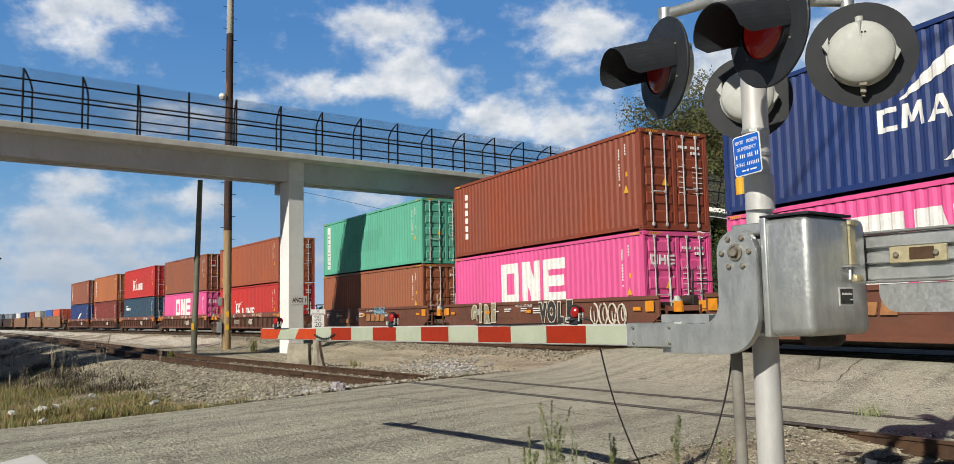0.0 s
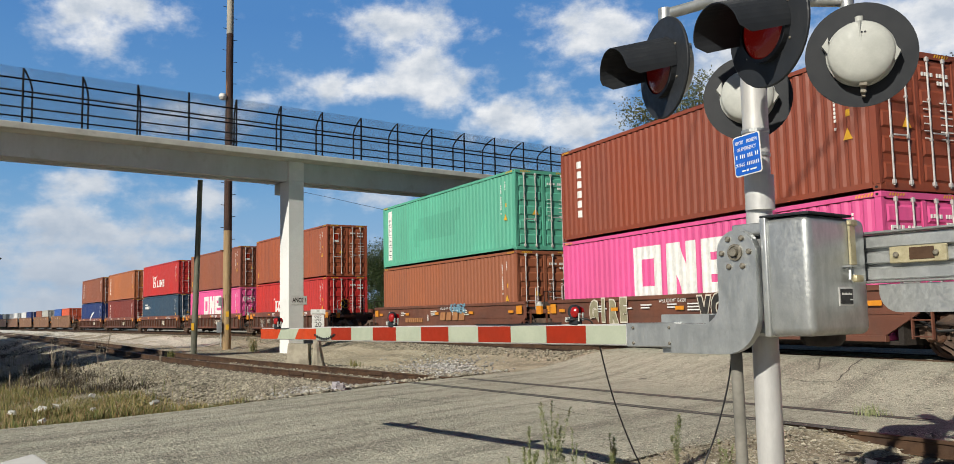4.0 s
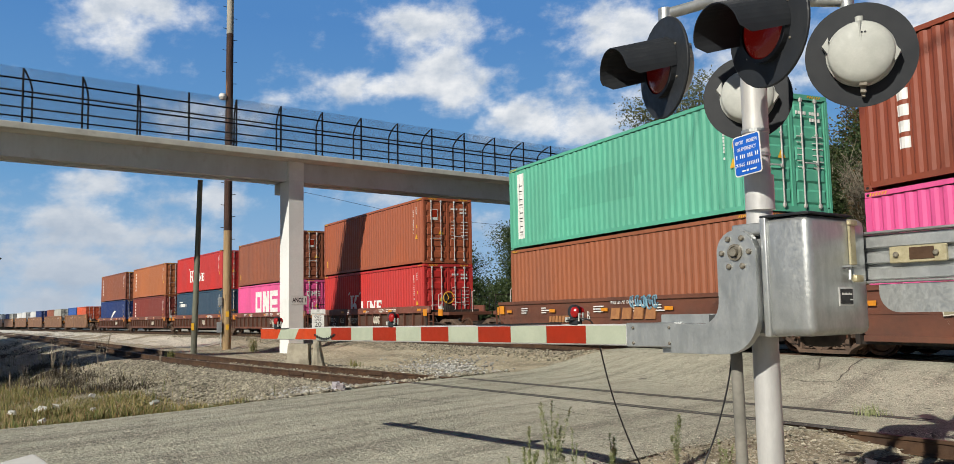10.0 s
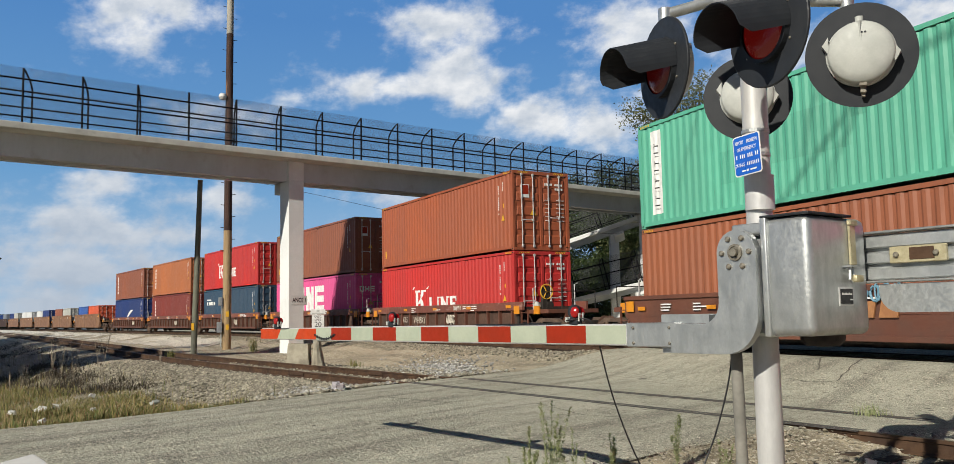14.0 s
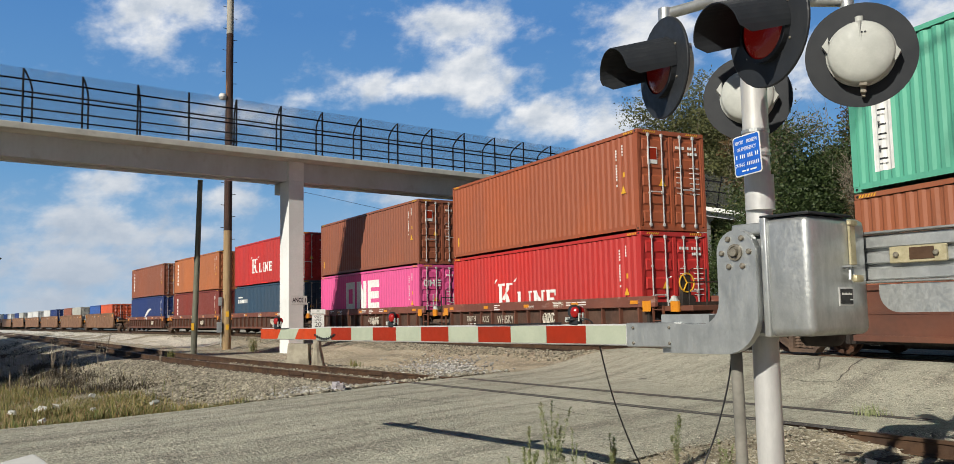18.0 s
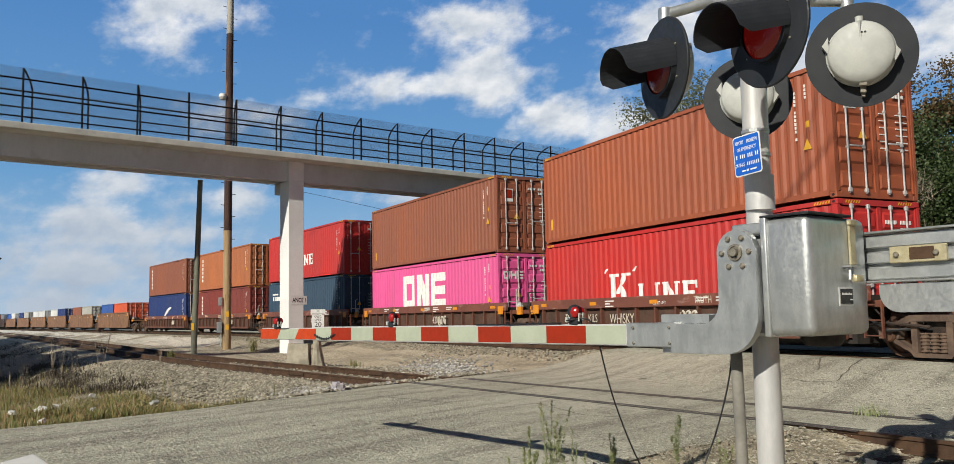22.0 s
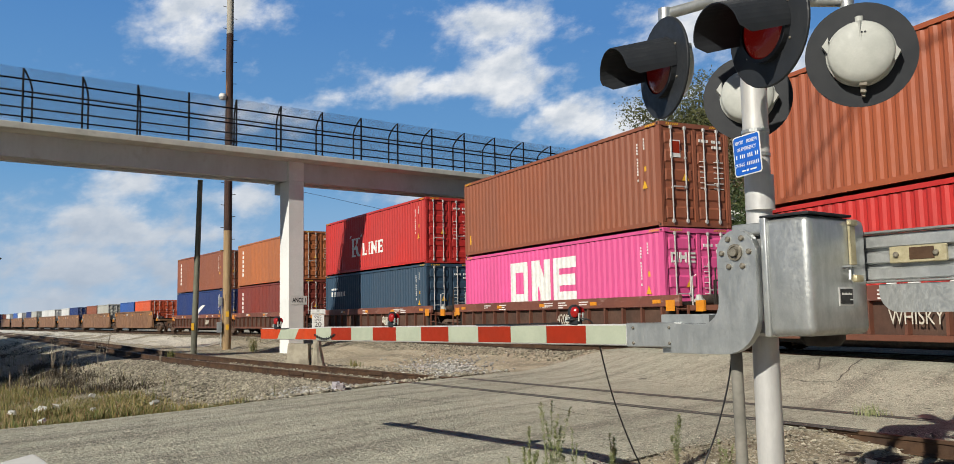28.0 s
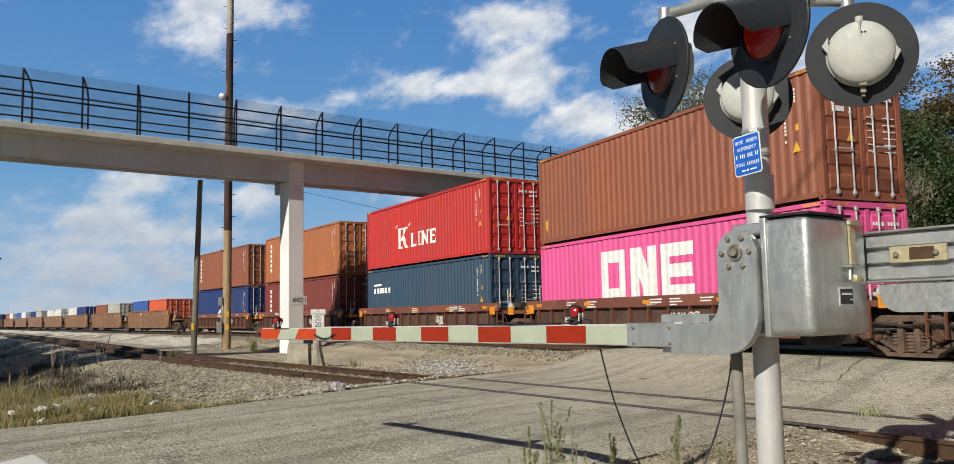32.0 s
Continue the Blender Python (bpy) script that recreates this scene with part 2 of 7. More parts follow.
# ---- mesh building ----
class Shape:
    """Points and faces of one mesh."""

    def __init__(self):
        self.v, self.f = [], []

    def poly(self, pts, faces):
        o = len(self.v)
        self.v += [tuple(p) for p in pts]
        self.f += [tuple(i + o for i in f) for f in faces]
        return self

    def box(self, x0, x1, y0, y1, z0, z1, bevel=0.0):
        if bevel:
            b = min(bevel, (x1 - x0) / 2.2, (y1 - y0) / 2.2, (z1 - z0) / 2.2)
            pts, key = [], {}
            for i, x in enumerate((x0, x1)):
                for j, y in enumerate((y0, y1)):
                    for k, z in enumerate((z0, z1)):
                        sx, sy, sz = 1 - 2 * i, 1 - 2 * j, 1 - 2 * k
                        for a, p in enumerate(((x, y + sy * b, z + sz * b), (x + sx * b, y, z + sz * b), (x + sx * b, y + sy * b, z))):
                            key[i, j, k, a] = len(pts)
                            pts.append(p)
            fs = []
            for i in (0, 1):
                fs.append([key[i, j, k, 0] for j, k in ((0, 0), (1, 0), (1, 1), (0, 1))])
                fs.append([key[j, i, k, 1] for j, k in ((0, 0), (1, 0), (1, 1), (0, 1))])
                fs.append([key[j, k, i, 2] for j, k in ((0, 0), (1, 0), (1, 1), (0, 1))])
            for i in (0, 1):
                for j in (0, 1):
                    fs.append([key[i, j, 0, 0], key[i, j, 1, 0], key[i, j, 1, 1], key[i, j, 0, 1]])
                    fs.append([key[i, 0, j, 0], key[i, 1, j, 0], key[i, 1, j, 2], key[i, 0, j, 2]])
                    fs.append([key[0, i, j, 1], key[1, i, j, 1], key[1, i, j, 2], key[0, i, j, 2]])
                    for k in (0, 1):
                        fs.append([key[i, j, k, a] for a in range(3)])
            return self.poly(pts, fs)
        pts = [(x, y, z) for x in (x0, x1) for y in (y0, y1) for z in (z0, z1)]
        return self.poly(pts, [(0, 1, 3, 2), (4, 6, 7, 5), (0, 4, 5, 1), (2, 3, 7, 6), (0, 2, 6, 4), (1, 5, 7, 3)])

    def tube(self, path, radius, sides=8, caps=True):
        """A round bar along a path; radius: a number or one for each point."""
        path = [Vector(p) for p in path]
        rs = radius if isinstance(radius, (list, tuple)) else [radius] * len(path)
        rings = []
        up = Vector((0, 0, 1))
        for i, p in enumerate(path):
            d = (path[min(i + 1, len(path) - 1)] - path[max(i - 1, 0)]).normalized()
            a = d.cross(up if abs(d.z) < 0.95 else Vector((1, 0, 0))).normalized()
            b = d.cross(a)
            rings.append([p + (a * math.cos(t) + b * math.sin(t)) * rs[i] for t in [2 * math.pi * k / sides for k in range(sides)]])
        fs = []
        for i in range(len(path) - 1):
            for k in range(sides):
                k2 = (k + 1) % sides
                fs.append((i * sides + k, i * sides + k2, (i + 1) * sides + k2, (i + 1) * sides + k))
        if caps:
            fs.append(tuple(range(sides))[::-1])
            fs.append(tuple(range((len(path) - 1) * sides, len(path) * sides)))
        return self.poly([p for r in rings for p in r], fs)

    def lathe(self, profile, m=None, sides=24):
        """A profile of (radius, height) turned round z, then moved by m."""
        m = m or Matrix()
        pts = [m @ Vector((r * math.cos(t), r * math.sin(t), h)) for r, h in profile for t in [2 * math.pi * k / sides for k in range(sides)]]
        fs = []
        for i in range(len(profile) - 1):
            for k in range(sides):
                k2 = (k + 1) % sides
                fs.append((i * sides + k, i * sides + k2, (i + 1) * sides + k2, (i + 1) * sides + k))
        return self.poly(pts, fs)

    def prism(self, outline, y0, y1, m=None):
        """A flat outline of (x, z), from y0 to y1."""
        m = m or Matrix()
        k = len(outline)
        pts = [m @ Vector((x, y, z)) for y in (y0, y1) for x, z in outline]
        fs = [tuple(range(k)), tuple(range(k, 2 * k))[::-1]] + [(i, k + i, k + (i + 1) % k, (i + 1) % k) for i in range(k)]
        return self.poly(pts, fs)

    def moved(self, m):
        self.v = [tuple(m @ Vector(p)) for p in self.v]
        return self

    def mesh(self, name, smooth=False):
        me = bpy.data.meshes.new(name)
        me.from_pydata(self.v, [], self.f)
        bm = bmesh.new()
        bm.from_mesh(me)
        bmesh.ops.recalc_face_normals(bm, faces=bm.faces)
        bm.to_mesh(me)
        bm.free()
        if smooth:
            me.shade_smooth()
            me.set_sharp_from_angle(angle=radians(38))
        me.materials.append(None)
        return me


MESHES = {}


def part(name, shape, material, parent=None, label="", smooth=False, at=None, fresh=True):
    """Links a shape (or a ready mesh) as one mesh object under a thing or a part."""
    me = shape if isinstance(shape, bpy.types.Mesh) else shape.mesh(name, smooth)
    ob = new(name, me)
    ob.material_slots[0].link = "OBJECT"
    ob.material_slots[0].material = material
    if parent:
        ob.parent = parent
    if at is not None:
        ob.matrix_basis = at
    if label:
        ob["label"] = label
    return ob


def thing(name, label, category, m=None, group="", kind=""):
    ob = new(name)
    ob.empty_display_size = 0.3
    if m is not None:
        ob.matrix_basis = m
    return tagged(ob, label, category, group, kind)


def once(key, make, smooth=False):
    """The mesh under that key, made on first use."""
    if key not in MESHES:
        MESHES[key] = make().mesh(key, smooth)
    return MESHES[key]


LETTERS = {}


def lettering(text, size, material, parent, at, name="lettering", label="", wide=1.0, bold=0.0, slant=0.0):
    """Raised letters in the built-in font, on the local x-y plane, centred."""
    key = (text, size, bold, slant)
    if key not in LETTERS:
        cu = bpy.data.curves.new("lettering", "FONT")
        cu.body, cu.size, cu.align_x, cu.align_y, cu.extrude, cu.resolution_u, cu.offset, cu.shear = text, size, "CENTER", "CENTER", 0.0008, 3, bold, slant
        tmp = bpy.data.objects.new("tmp", cu)
        scene.collection.objects.link(tmp)
        me = bpy.data.meshes.new_from_object(tmp.evaluated_get(bpy.context.evaluated_depsgraph_get()))
        bpy.data.objects.remove(tmp)
        me.materials.clear()
        me.materials.append(None)
        LETTERS[key] = me
    ob = part(name, LETTERS[key], material, parent, label)
    ob.matrix_basis = at @ Matrix.Diagonal((wide, 1, 1, 1))
    return ob


# ---- the plan: tracks ----
RAIL = 0.45
DS = 0.25
S_AXIS = np.arange(-460.0, 70.0, DS)
S_CUT = np.clip(S_AXIS, -82.0, -4.0)
S_TURN = -7.2982e-3 * S_CUT - 4.4215e-5 * S_CUT * S_CUT
S_X, S_Y = np.cumsum(np.cos(S_TURN)) * DS, np.cumsum(np.sin(S_TURN)) * DS
S_X += -4.0 - np.interp(-4.0, S_AXIS, S_X)
S_Y += 12.847 - np.interp(-4.0, S_AXIS, S_Y)
S_X, S_Y = S_X - 1.219 * np.sin(S_TURN), S_Y + 1.219 * np.cos(S_TURN)


def on_main(s, side=0.0, z=0.0):
    """The pose at s metres along the main track's middle, side metres towards the far side."""
    x, y, t = (float(np.interp(s, S_AXIS, a)) for a in (S_X, S_Y, S_TURN))
    return pose(x - side * math.sin(t), y + side * math.cos(t), z, 0, 0, math.degrees(t))


N_AXIS = np.arange(-330.0, 60.0, DS)
N_TURN = np.radians(np.interp(N_AXIS, (-120, -45, -30, -12, -4, 8, 20), (15.5, 13.5, 18.5, 17.5, 14.0, 8.0, 4.0)))
N_X, N_Y = np.cumsum(np.cos(N_TURN)) * DS, np.cumsum(np.sin(N_TURN)) * DS
i0 = int(np.argmin(abs(N_AXIS + 19.4)))
N_X += -19.4 - 0.75 * math.sin(N_TURN[i0]) - N_X[i0]
N_Y += 3.92 + 0.75 * math.cos(N_TURN[i0]) - N_Y[i0]


def on_near(s, side=0.0, z=0.0):
    x, y, t = (float(np.interp(s, N_AXIS, a)) for a in (N_X, N_Y, N_TURN))
    return pose(x - side * math.sin(t), y + side * math.cos(t), z, 0, 0, math.degrees(t))


def away(x, y, X, Y, T, step=8):
    """Signed distances from a track's middle, positive on the camera's side."""
    x, y = np.atleast_1d(x).astype(float), np.atleast_1d(y).astype(float)
    Xs, Ys, Ts = X[::step], Y[::step], T[::step]
    out = np.empty(len(x))
    for a in range(0, len(x), 4000):
        d2 = (x[a:a + 4000, None] - Xs) ** 2 + (y[a:a + 4000, None] - Ys) ** 2
        k = d2.argmin(1)
        out[a:a + 4000] = (x[a:a + 4000] - Xs[k]) * np.sin(Ts[k]) - (y[a:a + 4000] - Ys[k]) * np.cos(Ts[k])
    return out


def ramp(v, a, b):
    t = np.clip((v - a) / (b - a), 0, 1)
    return t * t * (3 - 2 * t)


LEFT_Y = (-40, -14, -2.94, -0.32, 2.0, 3.45, 5.49, 7.0, 10.5, 16, 26)
LEFT_X = (-3, -10.5, -14.4, -15.5, -17.1, -18.4, -19.9, -20.9, -22.5, -25, -30)
RIGHT_Y = (-40, -14, -6, 0, 2.5, 4.5, 7.0, 9.5, 12, 16, 26)
RIGHT_X = (8, -2, -5, -7, -7.6, -8.2, -9.2, -5.5, -3, -1, 0)


def road_height(x, y):
    d, e = away(x, y, S_X, S_Y, S_TURN), away(x, y, N_X, N_Y, N_TURN)
    return 0.43 * ramp(d, 5.2, 0.9) - 0.10 * ramp(e, 2, 12) - 0.25 * ramp(d, -2.5, -12)


def ground_height(x, y):
    x, y = np.atleast_1d(x).astype(float), np.atleast_1d(y).astype(float)
    d, e = away(x, y, S_X, S_Y, S_TURN), away(x, y, N_X, N_Y, N_TURN)
    left, right = np.interp(y, LEFT_Y, LEFT_X), np.interp(y, RIGHT_Y, RIGHT_X)
    off = np.maximum(left - x, x - right)
    z = -0.17 + 0.45 * ramp(d, 5.5, 2.3) - 0.45 * ramp(d, -2.4, -9) - 0.32 * ramp(e, 1.6, 4.5)
    z = z + 0.06 * np.sin(x * 0.9 + 1.3 * np.sin(y * 0.7)) * ramp(np.minimum(abs(d), abs(e)), 1.5, 3.5)
    z -= 0.5 * ramp(e, 2.0, 6.0) * ramp(-x, 27, 34)
    z += 0.32 * np.exp(-((e - 5.0 - 0.5 * np.sin(x * 0.35)) / 0.75) ** 2) * ramp(-x, 32, 37) * ramp(-x, 75, 60)
    k = ramp(off, 0.0, np.where(x - right > left - x, 0.9, 2.2))
    return road_height(x, y) * (1 - k) + z * k - 0.05


def sheet(xs, ys, height):
    gx, gy = np.meshgrid(xs, ys)
    z = height(gx.ravel(), gy.ravel())
    sh = Shape()
    w = len(xs)
    sh.v = list(zip(gx.ravel().tolist(), gy.ravel().tolist(), z.tolist()))
    sh.f = [(j * w + i, j * w + i + 1, (j + 1) * w + i + 1, (j + 1) * w + i) for j in range(len(ys) - 1) for i in range(w - 1)]
    return sh


def graded(lo, hi, near_lo, near_hi, fine, grow=1.25):
    a = list(np.arange(near_lo, near_hi + fine / 2, fine))
    st = fine
    while a[-1] < hi:
        st *= grow
        a.append(min(hi, a[-1] + st))
    st = fine
    while a[0] > lo:
        st *= grow
        a.insert(0, max(lo, a[0] - st))
    return np.array(a)


ground = part("ground", sheet(graded(-2500, 800, -60, 4, 0.4), graded(-1500, 1500, -14, 22, 0.4), ground_height), M_DIRT, smooth=True)
tagged(ground, "pale gravelly dirt ground with dry patches beside the tracks", "ground", kind="structure")

rows_v = np.arange(-38, 25, 0.5)
sh = Shape()
NU = 29
for v in rows_v:
    l_, r_ = float(np.interp(v, LEFT_Y, LEFT_X)), float(np.interp(v, RIGHT_Y, RIGHT_X))
    l_ += 0.12 * noise.noise((v * 0.8, 3.1, 0)) + 0.05 * noise.noise((v * 3.1, 1.1, 0))
    r_ += 0.35 * noise.noise((v * 0.7, 9.1, 0)) + 0.1 * noise.noise((v * 2.9, 5.1, 0))
    us = np.linspace(l_, r_, NU)
    zs = road_height(us, np.full(NU, v))
    sh.v += [(float(a), float(v), float(b) - (0.05 if i in (0, NU - 1) else 0.0)) for i, (a, b) in enumerate(zip(us, zs))]
sh.f = [(j * NU + i, j * NU + i + 1, (j + 1) * NU + i + 1, (j + 1) * NU + i) for j in range(len(rows_v) - 1) for i in range(NU - 1)]
road = part("road", sh, M_ASPHALT, smooth=True)
tagged(road, "worn grey asphalt road over the level crossing", "road", kind="structure")


# a pale, worn lane of packed dirt between the two tracks
M_LANE = gritty("bleached_packed_dirt", (0.66, 0.62, 0.52), (0.56, 0.52, 0.43), (0.34, 0.31, 0.25), (0.74, 0.70, 0.62), (0.24, 0.21, 0.17), 9.0, radians(12), 0.4)
sh = Shape()
lane_s, lane_n = np.arange(-210.0, -57.0, 1.0), 7
for s in lane_s:
    wide = 0.5 * noise.noise((s * 0.2, 4.0, 0))
    ps = [on_main(float(s), -2.5 - q * (4.2 + wide) / (lane_n - 1)).translation for q in range(lane_n)]
    zs = ground_height(np.array([p.x for p in ps]), np.array([p.y for p in ps]))
    sh.v += [(p.x, p.y, float(z) + (0.035 if 0 < i < lane_n - 1 else -0.02)) for i, (p, z) in enumerate(zip(ps, zs))]
sh.f = [(j * lane_n + i, j * lane_n + i + 1, (j + 1) * lane_n + i + 1, (j + 1) * lane_n + i) for j in range(len(lane_s) - 1) for i in range(lane_n - 1)]
tagged(part("lane", sh, M_LANE, smooth=True), "pale packed-dirt lane between the railway tracks", "lane", kind="structure")


# ---- rails and sleepers ----
def rail_strip(at, lo, hi, side, top, step=1.0, section=None):
    sec = section or ((-0.070, -0.185), (-0.070, -0.170), (-0.012, -0.150), (-0.012, -0.045), (-0.036, -0.035), (-0.036, -0.006), (-0.028, 0.0),
                      (0.028, 0.0), (0.036, -0.006), (0.036, -0.035), (0.012, -0.045), (0.012, -0.150), (0.070, -0.170), (0.070, -0.185))
    sh = Shape()
    n = max(2, int((hi - lo) / step) + 1)
    k = len(sec)
    for s in np.linspace(lo, hi, n):
        m = at(float(s), side, top)
        sh.v += [tuple(m @ Vector((0, a, b))) for a, b in sec]
    sh.f = [(j * k + i, (j + 1) * k + i, (j + 1) * k + (i + 1) % k, j * k + (i + 1) % k) for j in range(n - 1) for i in range(k)]
    sh.f += [tuple(range(k)), tuple(range((n - 1) * k, n * k))[::-1]]
    return sh


def track(name, label, at, lo, hi, top, ties):
    t = thing(name, label, "railway track", kind="structure")
    for side in (-0.75, 0.75):
        part("rail", rail_strip(at, lo, hi, side, top), M_STEEL, t, "rusty steel rail with a worn head")
        sec = ((-0.027, 0.0008), (0.027, 0.0008), (0.027, 0.003), (-0.027, 0.003))
        part("rail_head", rail_strip(at, lo, hi, side, top, section=sec), M_RAILTOP, t, "worn brown running surface")
    me = once("sleeper", lambda: Shape().box(-0.11, 0.11, -1.3, 1.3, -0.16, 0.0, 0.012))
    rest = Shape()
    s = lo
    while s < hi:
        m = at(s + random.uniform(-0.04, 0.04), random.uniform(-0.05, 0.05), top - 0.185 - random.uniform(0, 0.02)) @ pose(0, 0, 0, 0, 0, random.uniform(-1.5, 1.5))
        if ties[0] < s < ties[1]:
            part("sleeper", me, M_TIE, t, at=m)
        else:
            rest.poly([m @ v.co for v in me.vertices], [tuple(f.vertices) for f in me.polygons])
        s += 0.53
    tagged(part("sleepers", rest, M_TIE, t), kind="stuff")
    return t


near_track = track("near_track", "rusty siding track on timber sleepers, crossing the road", on_near, -230.0, 30.0, 0.0, (-60, -12))
main_track = track("main_track", "main railway track under the freight train", on_main, -440.0, 40.0, RAIL, (-60, -40))
# joint bars on the near track
for s, side in ((-24.6, -0.75), (-22.9, 0.75)):
    part("joint_bar", Shape().box(-0.45, 0.45, -0.05, 0.05, -0.115, -0.04, 0.01), M_STEEL, near_track, at=on_near(s, side, 0.0))

# dark flangeway joints where the siding runs through the asphalt
for side in (-0.80, -0.66, 0.66, 0.80):
    sec = ((-0.035, 0.0), (0.035, 0.0), (0.035, 0.006), (-0.035, 0.006))
    sh = Shape()
    k = 4
    ss = np.arange(-18.5, -7.5, 0.5)
    for s in ss:
        m = on_near(float(s), side, 0.0)
        p = m.translation
        z = float(road_height(p.x, p.y)[0])
        sh.v += [tuple(m @ Vector((0, a, b + z + 0.002))) for a, b in sec]
    sh.f = [(j * k + i, (j + 1) * k + i, (j + 1) * k + (i + 1) % k, j * k + (i + 1) % k) for j in range(len(ss) - 1) for i in range(k)]
    part("flangeway", sh, M_PATCH, road, "dark flangeway joint")


# ---- footbridge ----
BR = Vector((-0.3634, 0.9316, 0))
BN = Vector((-0.9997, -0.0245, 0))
BO = Vector((-36.7, -7.0, 9.3))


def bridge_m():
    m = Matrix.Identity(4)
    m.col[0][:3], m.col[1][:3], m.col[2][:3], m.col[3][:3] = BR, Vector((-BR.y, BR.x, 0)), (0, 0, 1), BO
    return Matrix.Translation(EYE) @ Matrix.Scale(0.972, 4) @ Matrix.Translation(-EYE) @ m


def cage(t, lo, hi, first, gap, skew, tall, mesh_lo, mesh_hi, far=2.0):
    """Caged railings along local x: posts that bend over the walkway, three rails a side, chain-link mesh."""
    x = first
    while x < hi:
        if x > lo:
            a, b = Vector((x, 0.12, 0)), Vector((x, 0.12, 0)) + skew * far
            pts = [a, a + Vector((0, 0, tall))]
            for q in range(1, 8):
                u = math.pi / 2 * q / 7
                pts.append(a + (b - a) * math.sin(u) + Vector((0, 0, tall - 0.42 * (1 - math.cos(u)))))
            pts += [b]
            part("hoop_post", Shape().tube(pts, 0.042, 6), M_RAILING, t)
        x += gap
    for off in (0.0, far):
        d = skew * off
        for z, r in ((0.24, 0.032), (1.06, 0.036), (1.75, 0.036)):
            part("handrail", Shape().tube([(lo + d.x, 0.12 + d.y, z), (hi + d.x, 0.12 + d.y, z)], r, 6), M_RAILING, t)
        sh = Shape()
        y, w, h = 0.12 + d.y, 0.008, tall - (0.42 if off else 0.06)
        x = max(lo, mesh_lo)
        while x < min(hi, mesh_hi):
            c = x + d.x
            sh.poly([(c, y, 0.1), (c + w, y, 0.1), (c + h + w, y, 0.1 + h), (c + h, y, 0.1 + h)], [(0, 1, 2, 3)])
            sh.poly([(c, y, 0.1 + h), (c + w, y, 0.1 + h), (c + h + w, y, 0.1), (c + h, y, 0.1)], [(0, 1, 2, 3)])
            x += 0.075
        part("mesh_panel", sh, M_MESHWIRE, t, "fine grey chain-link mesh")
    # mesh over the walkway, following the bend of the posts
    sh = Shape()
    ring = [skew * far * math.sin(math.pi / 2 * q / 6) + Vector((0, 0.12, tall - 0.42 * (1 - math.cos(math.pi / 2 * q / 6)))) for q in range(7)]
    x = max(lo, mesh_lo)
    while x < min(hi, mesh_hi):
        for sg in (-1, 1):
            for q in range(6):
                p0, p1 = ring[q] + Vector((x + sg * q * 0.35, 0, 0)), ring[q + 1] + Vector((x + sg * (q + 1) * 0.35, 0, 0))
                sh.poly([p0, p0 + Vector((0.008, 0, 0)), p1 + Vector((0.008, 0, 0)), p1], [(0, 1, 2, 3)])
        x += 0.11
    part("mesh_roof", sh, M_MESHWIRE, t)


def footbridge():
    t = thing("footbridge", "concrete footbridge with black caged railings over the tracks", "bridge", bridge_m(), kind="structure")
    lo, hi = -34.0, 43.0
    part("deck", Shape().box(lo, hi, 0.0, 2.6, -0.27, 0.0, 0.02), M_CONC, t, "pale concrete deck edge")
    part("girder", Shape().box(lo, hi, 1.0, 1.4, -1.22, -0.272), M_GIRDER, t, "grey girder in shade")
    part("girder", Shape().box(lo, hi, 2.0, 2.4, -1.22, -0.272), M_GIRDER, t)
    part("soffit", Shape().box(lo, hi, 1.402, 1.998, -0.42, -0.274), M_GIRDER, t)
    skew = Vector((BN.dot(BR), BN.dot(Vector((-BR.y, BR.x, 0))), 0))
    cage(t, lo, hi, -0.07 - 2.2 * 15, 2.2, skew / skew.y, 2.18, -22.0, 45.0)
    for x in (12.08, 38.6, -20.0):
        part("column", Shape().box(x - 0.40, x + 0.40, 0.80, 1.75, -9.6, -1.222, 0.02), M_COLUMN, t, "white painted concrete column")
        part("column_head", Shape().box(x - 0.38, x + 0.40, 0.80, 0.998, -1.221, -0.274, 0.01), M_COLUMN, t)
        part("corbel", Shape().box(x - 0.39, x + 0.39, 1.752, 2.40, -1.75, -1.224, 0.02), M_CONC, t)
    return t


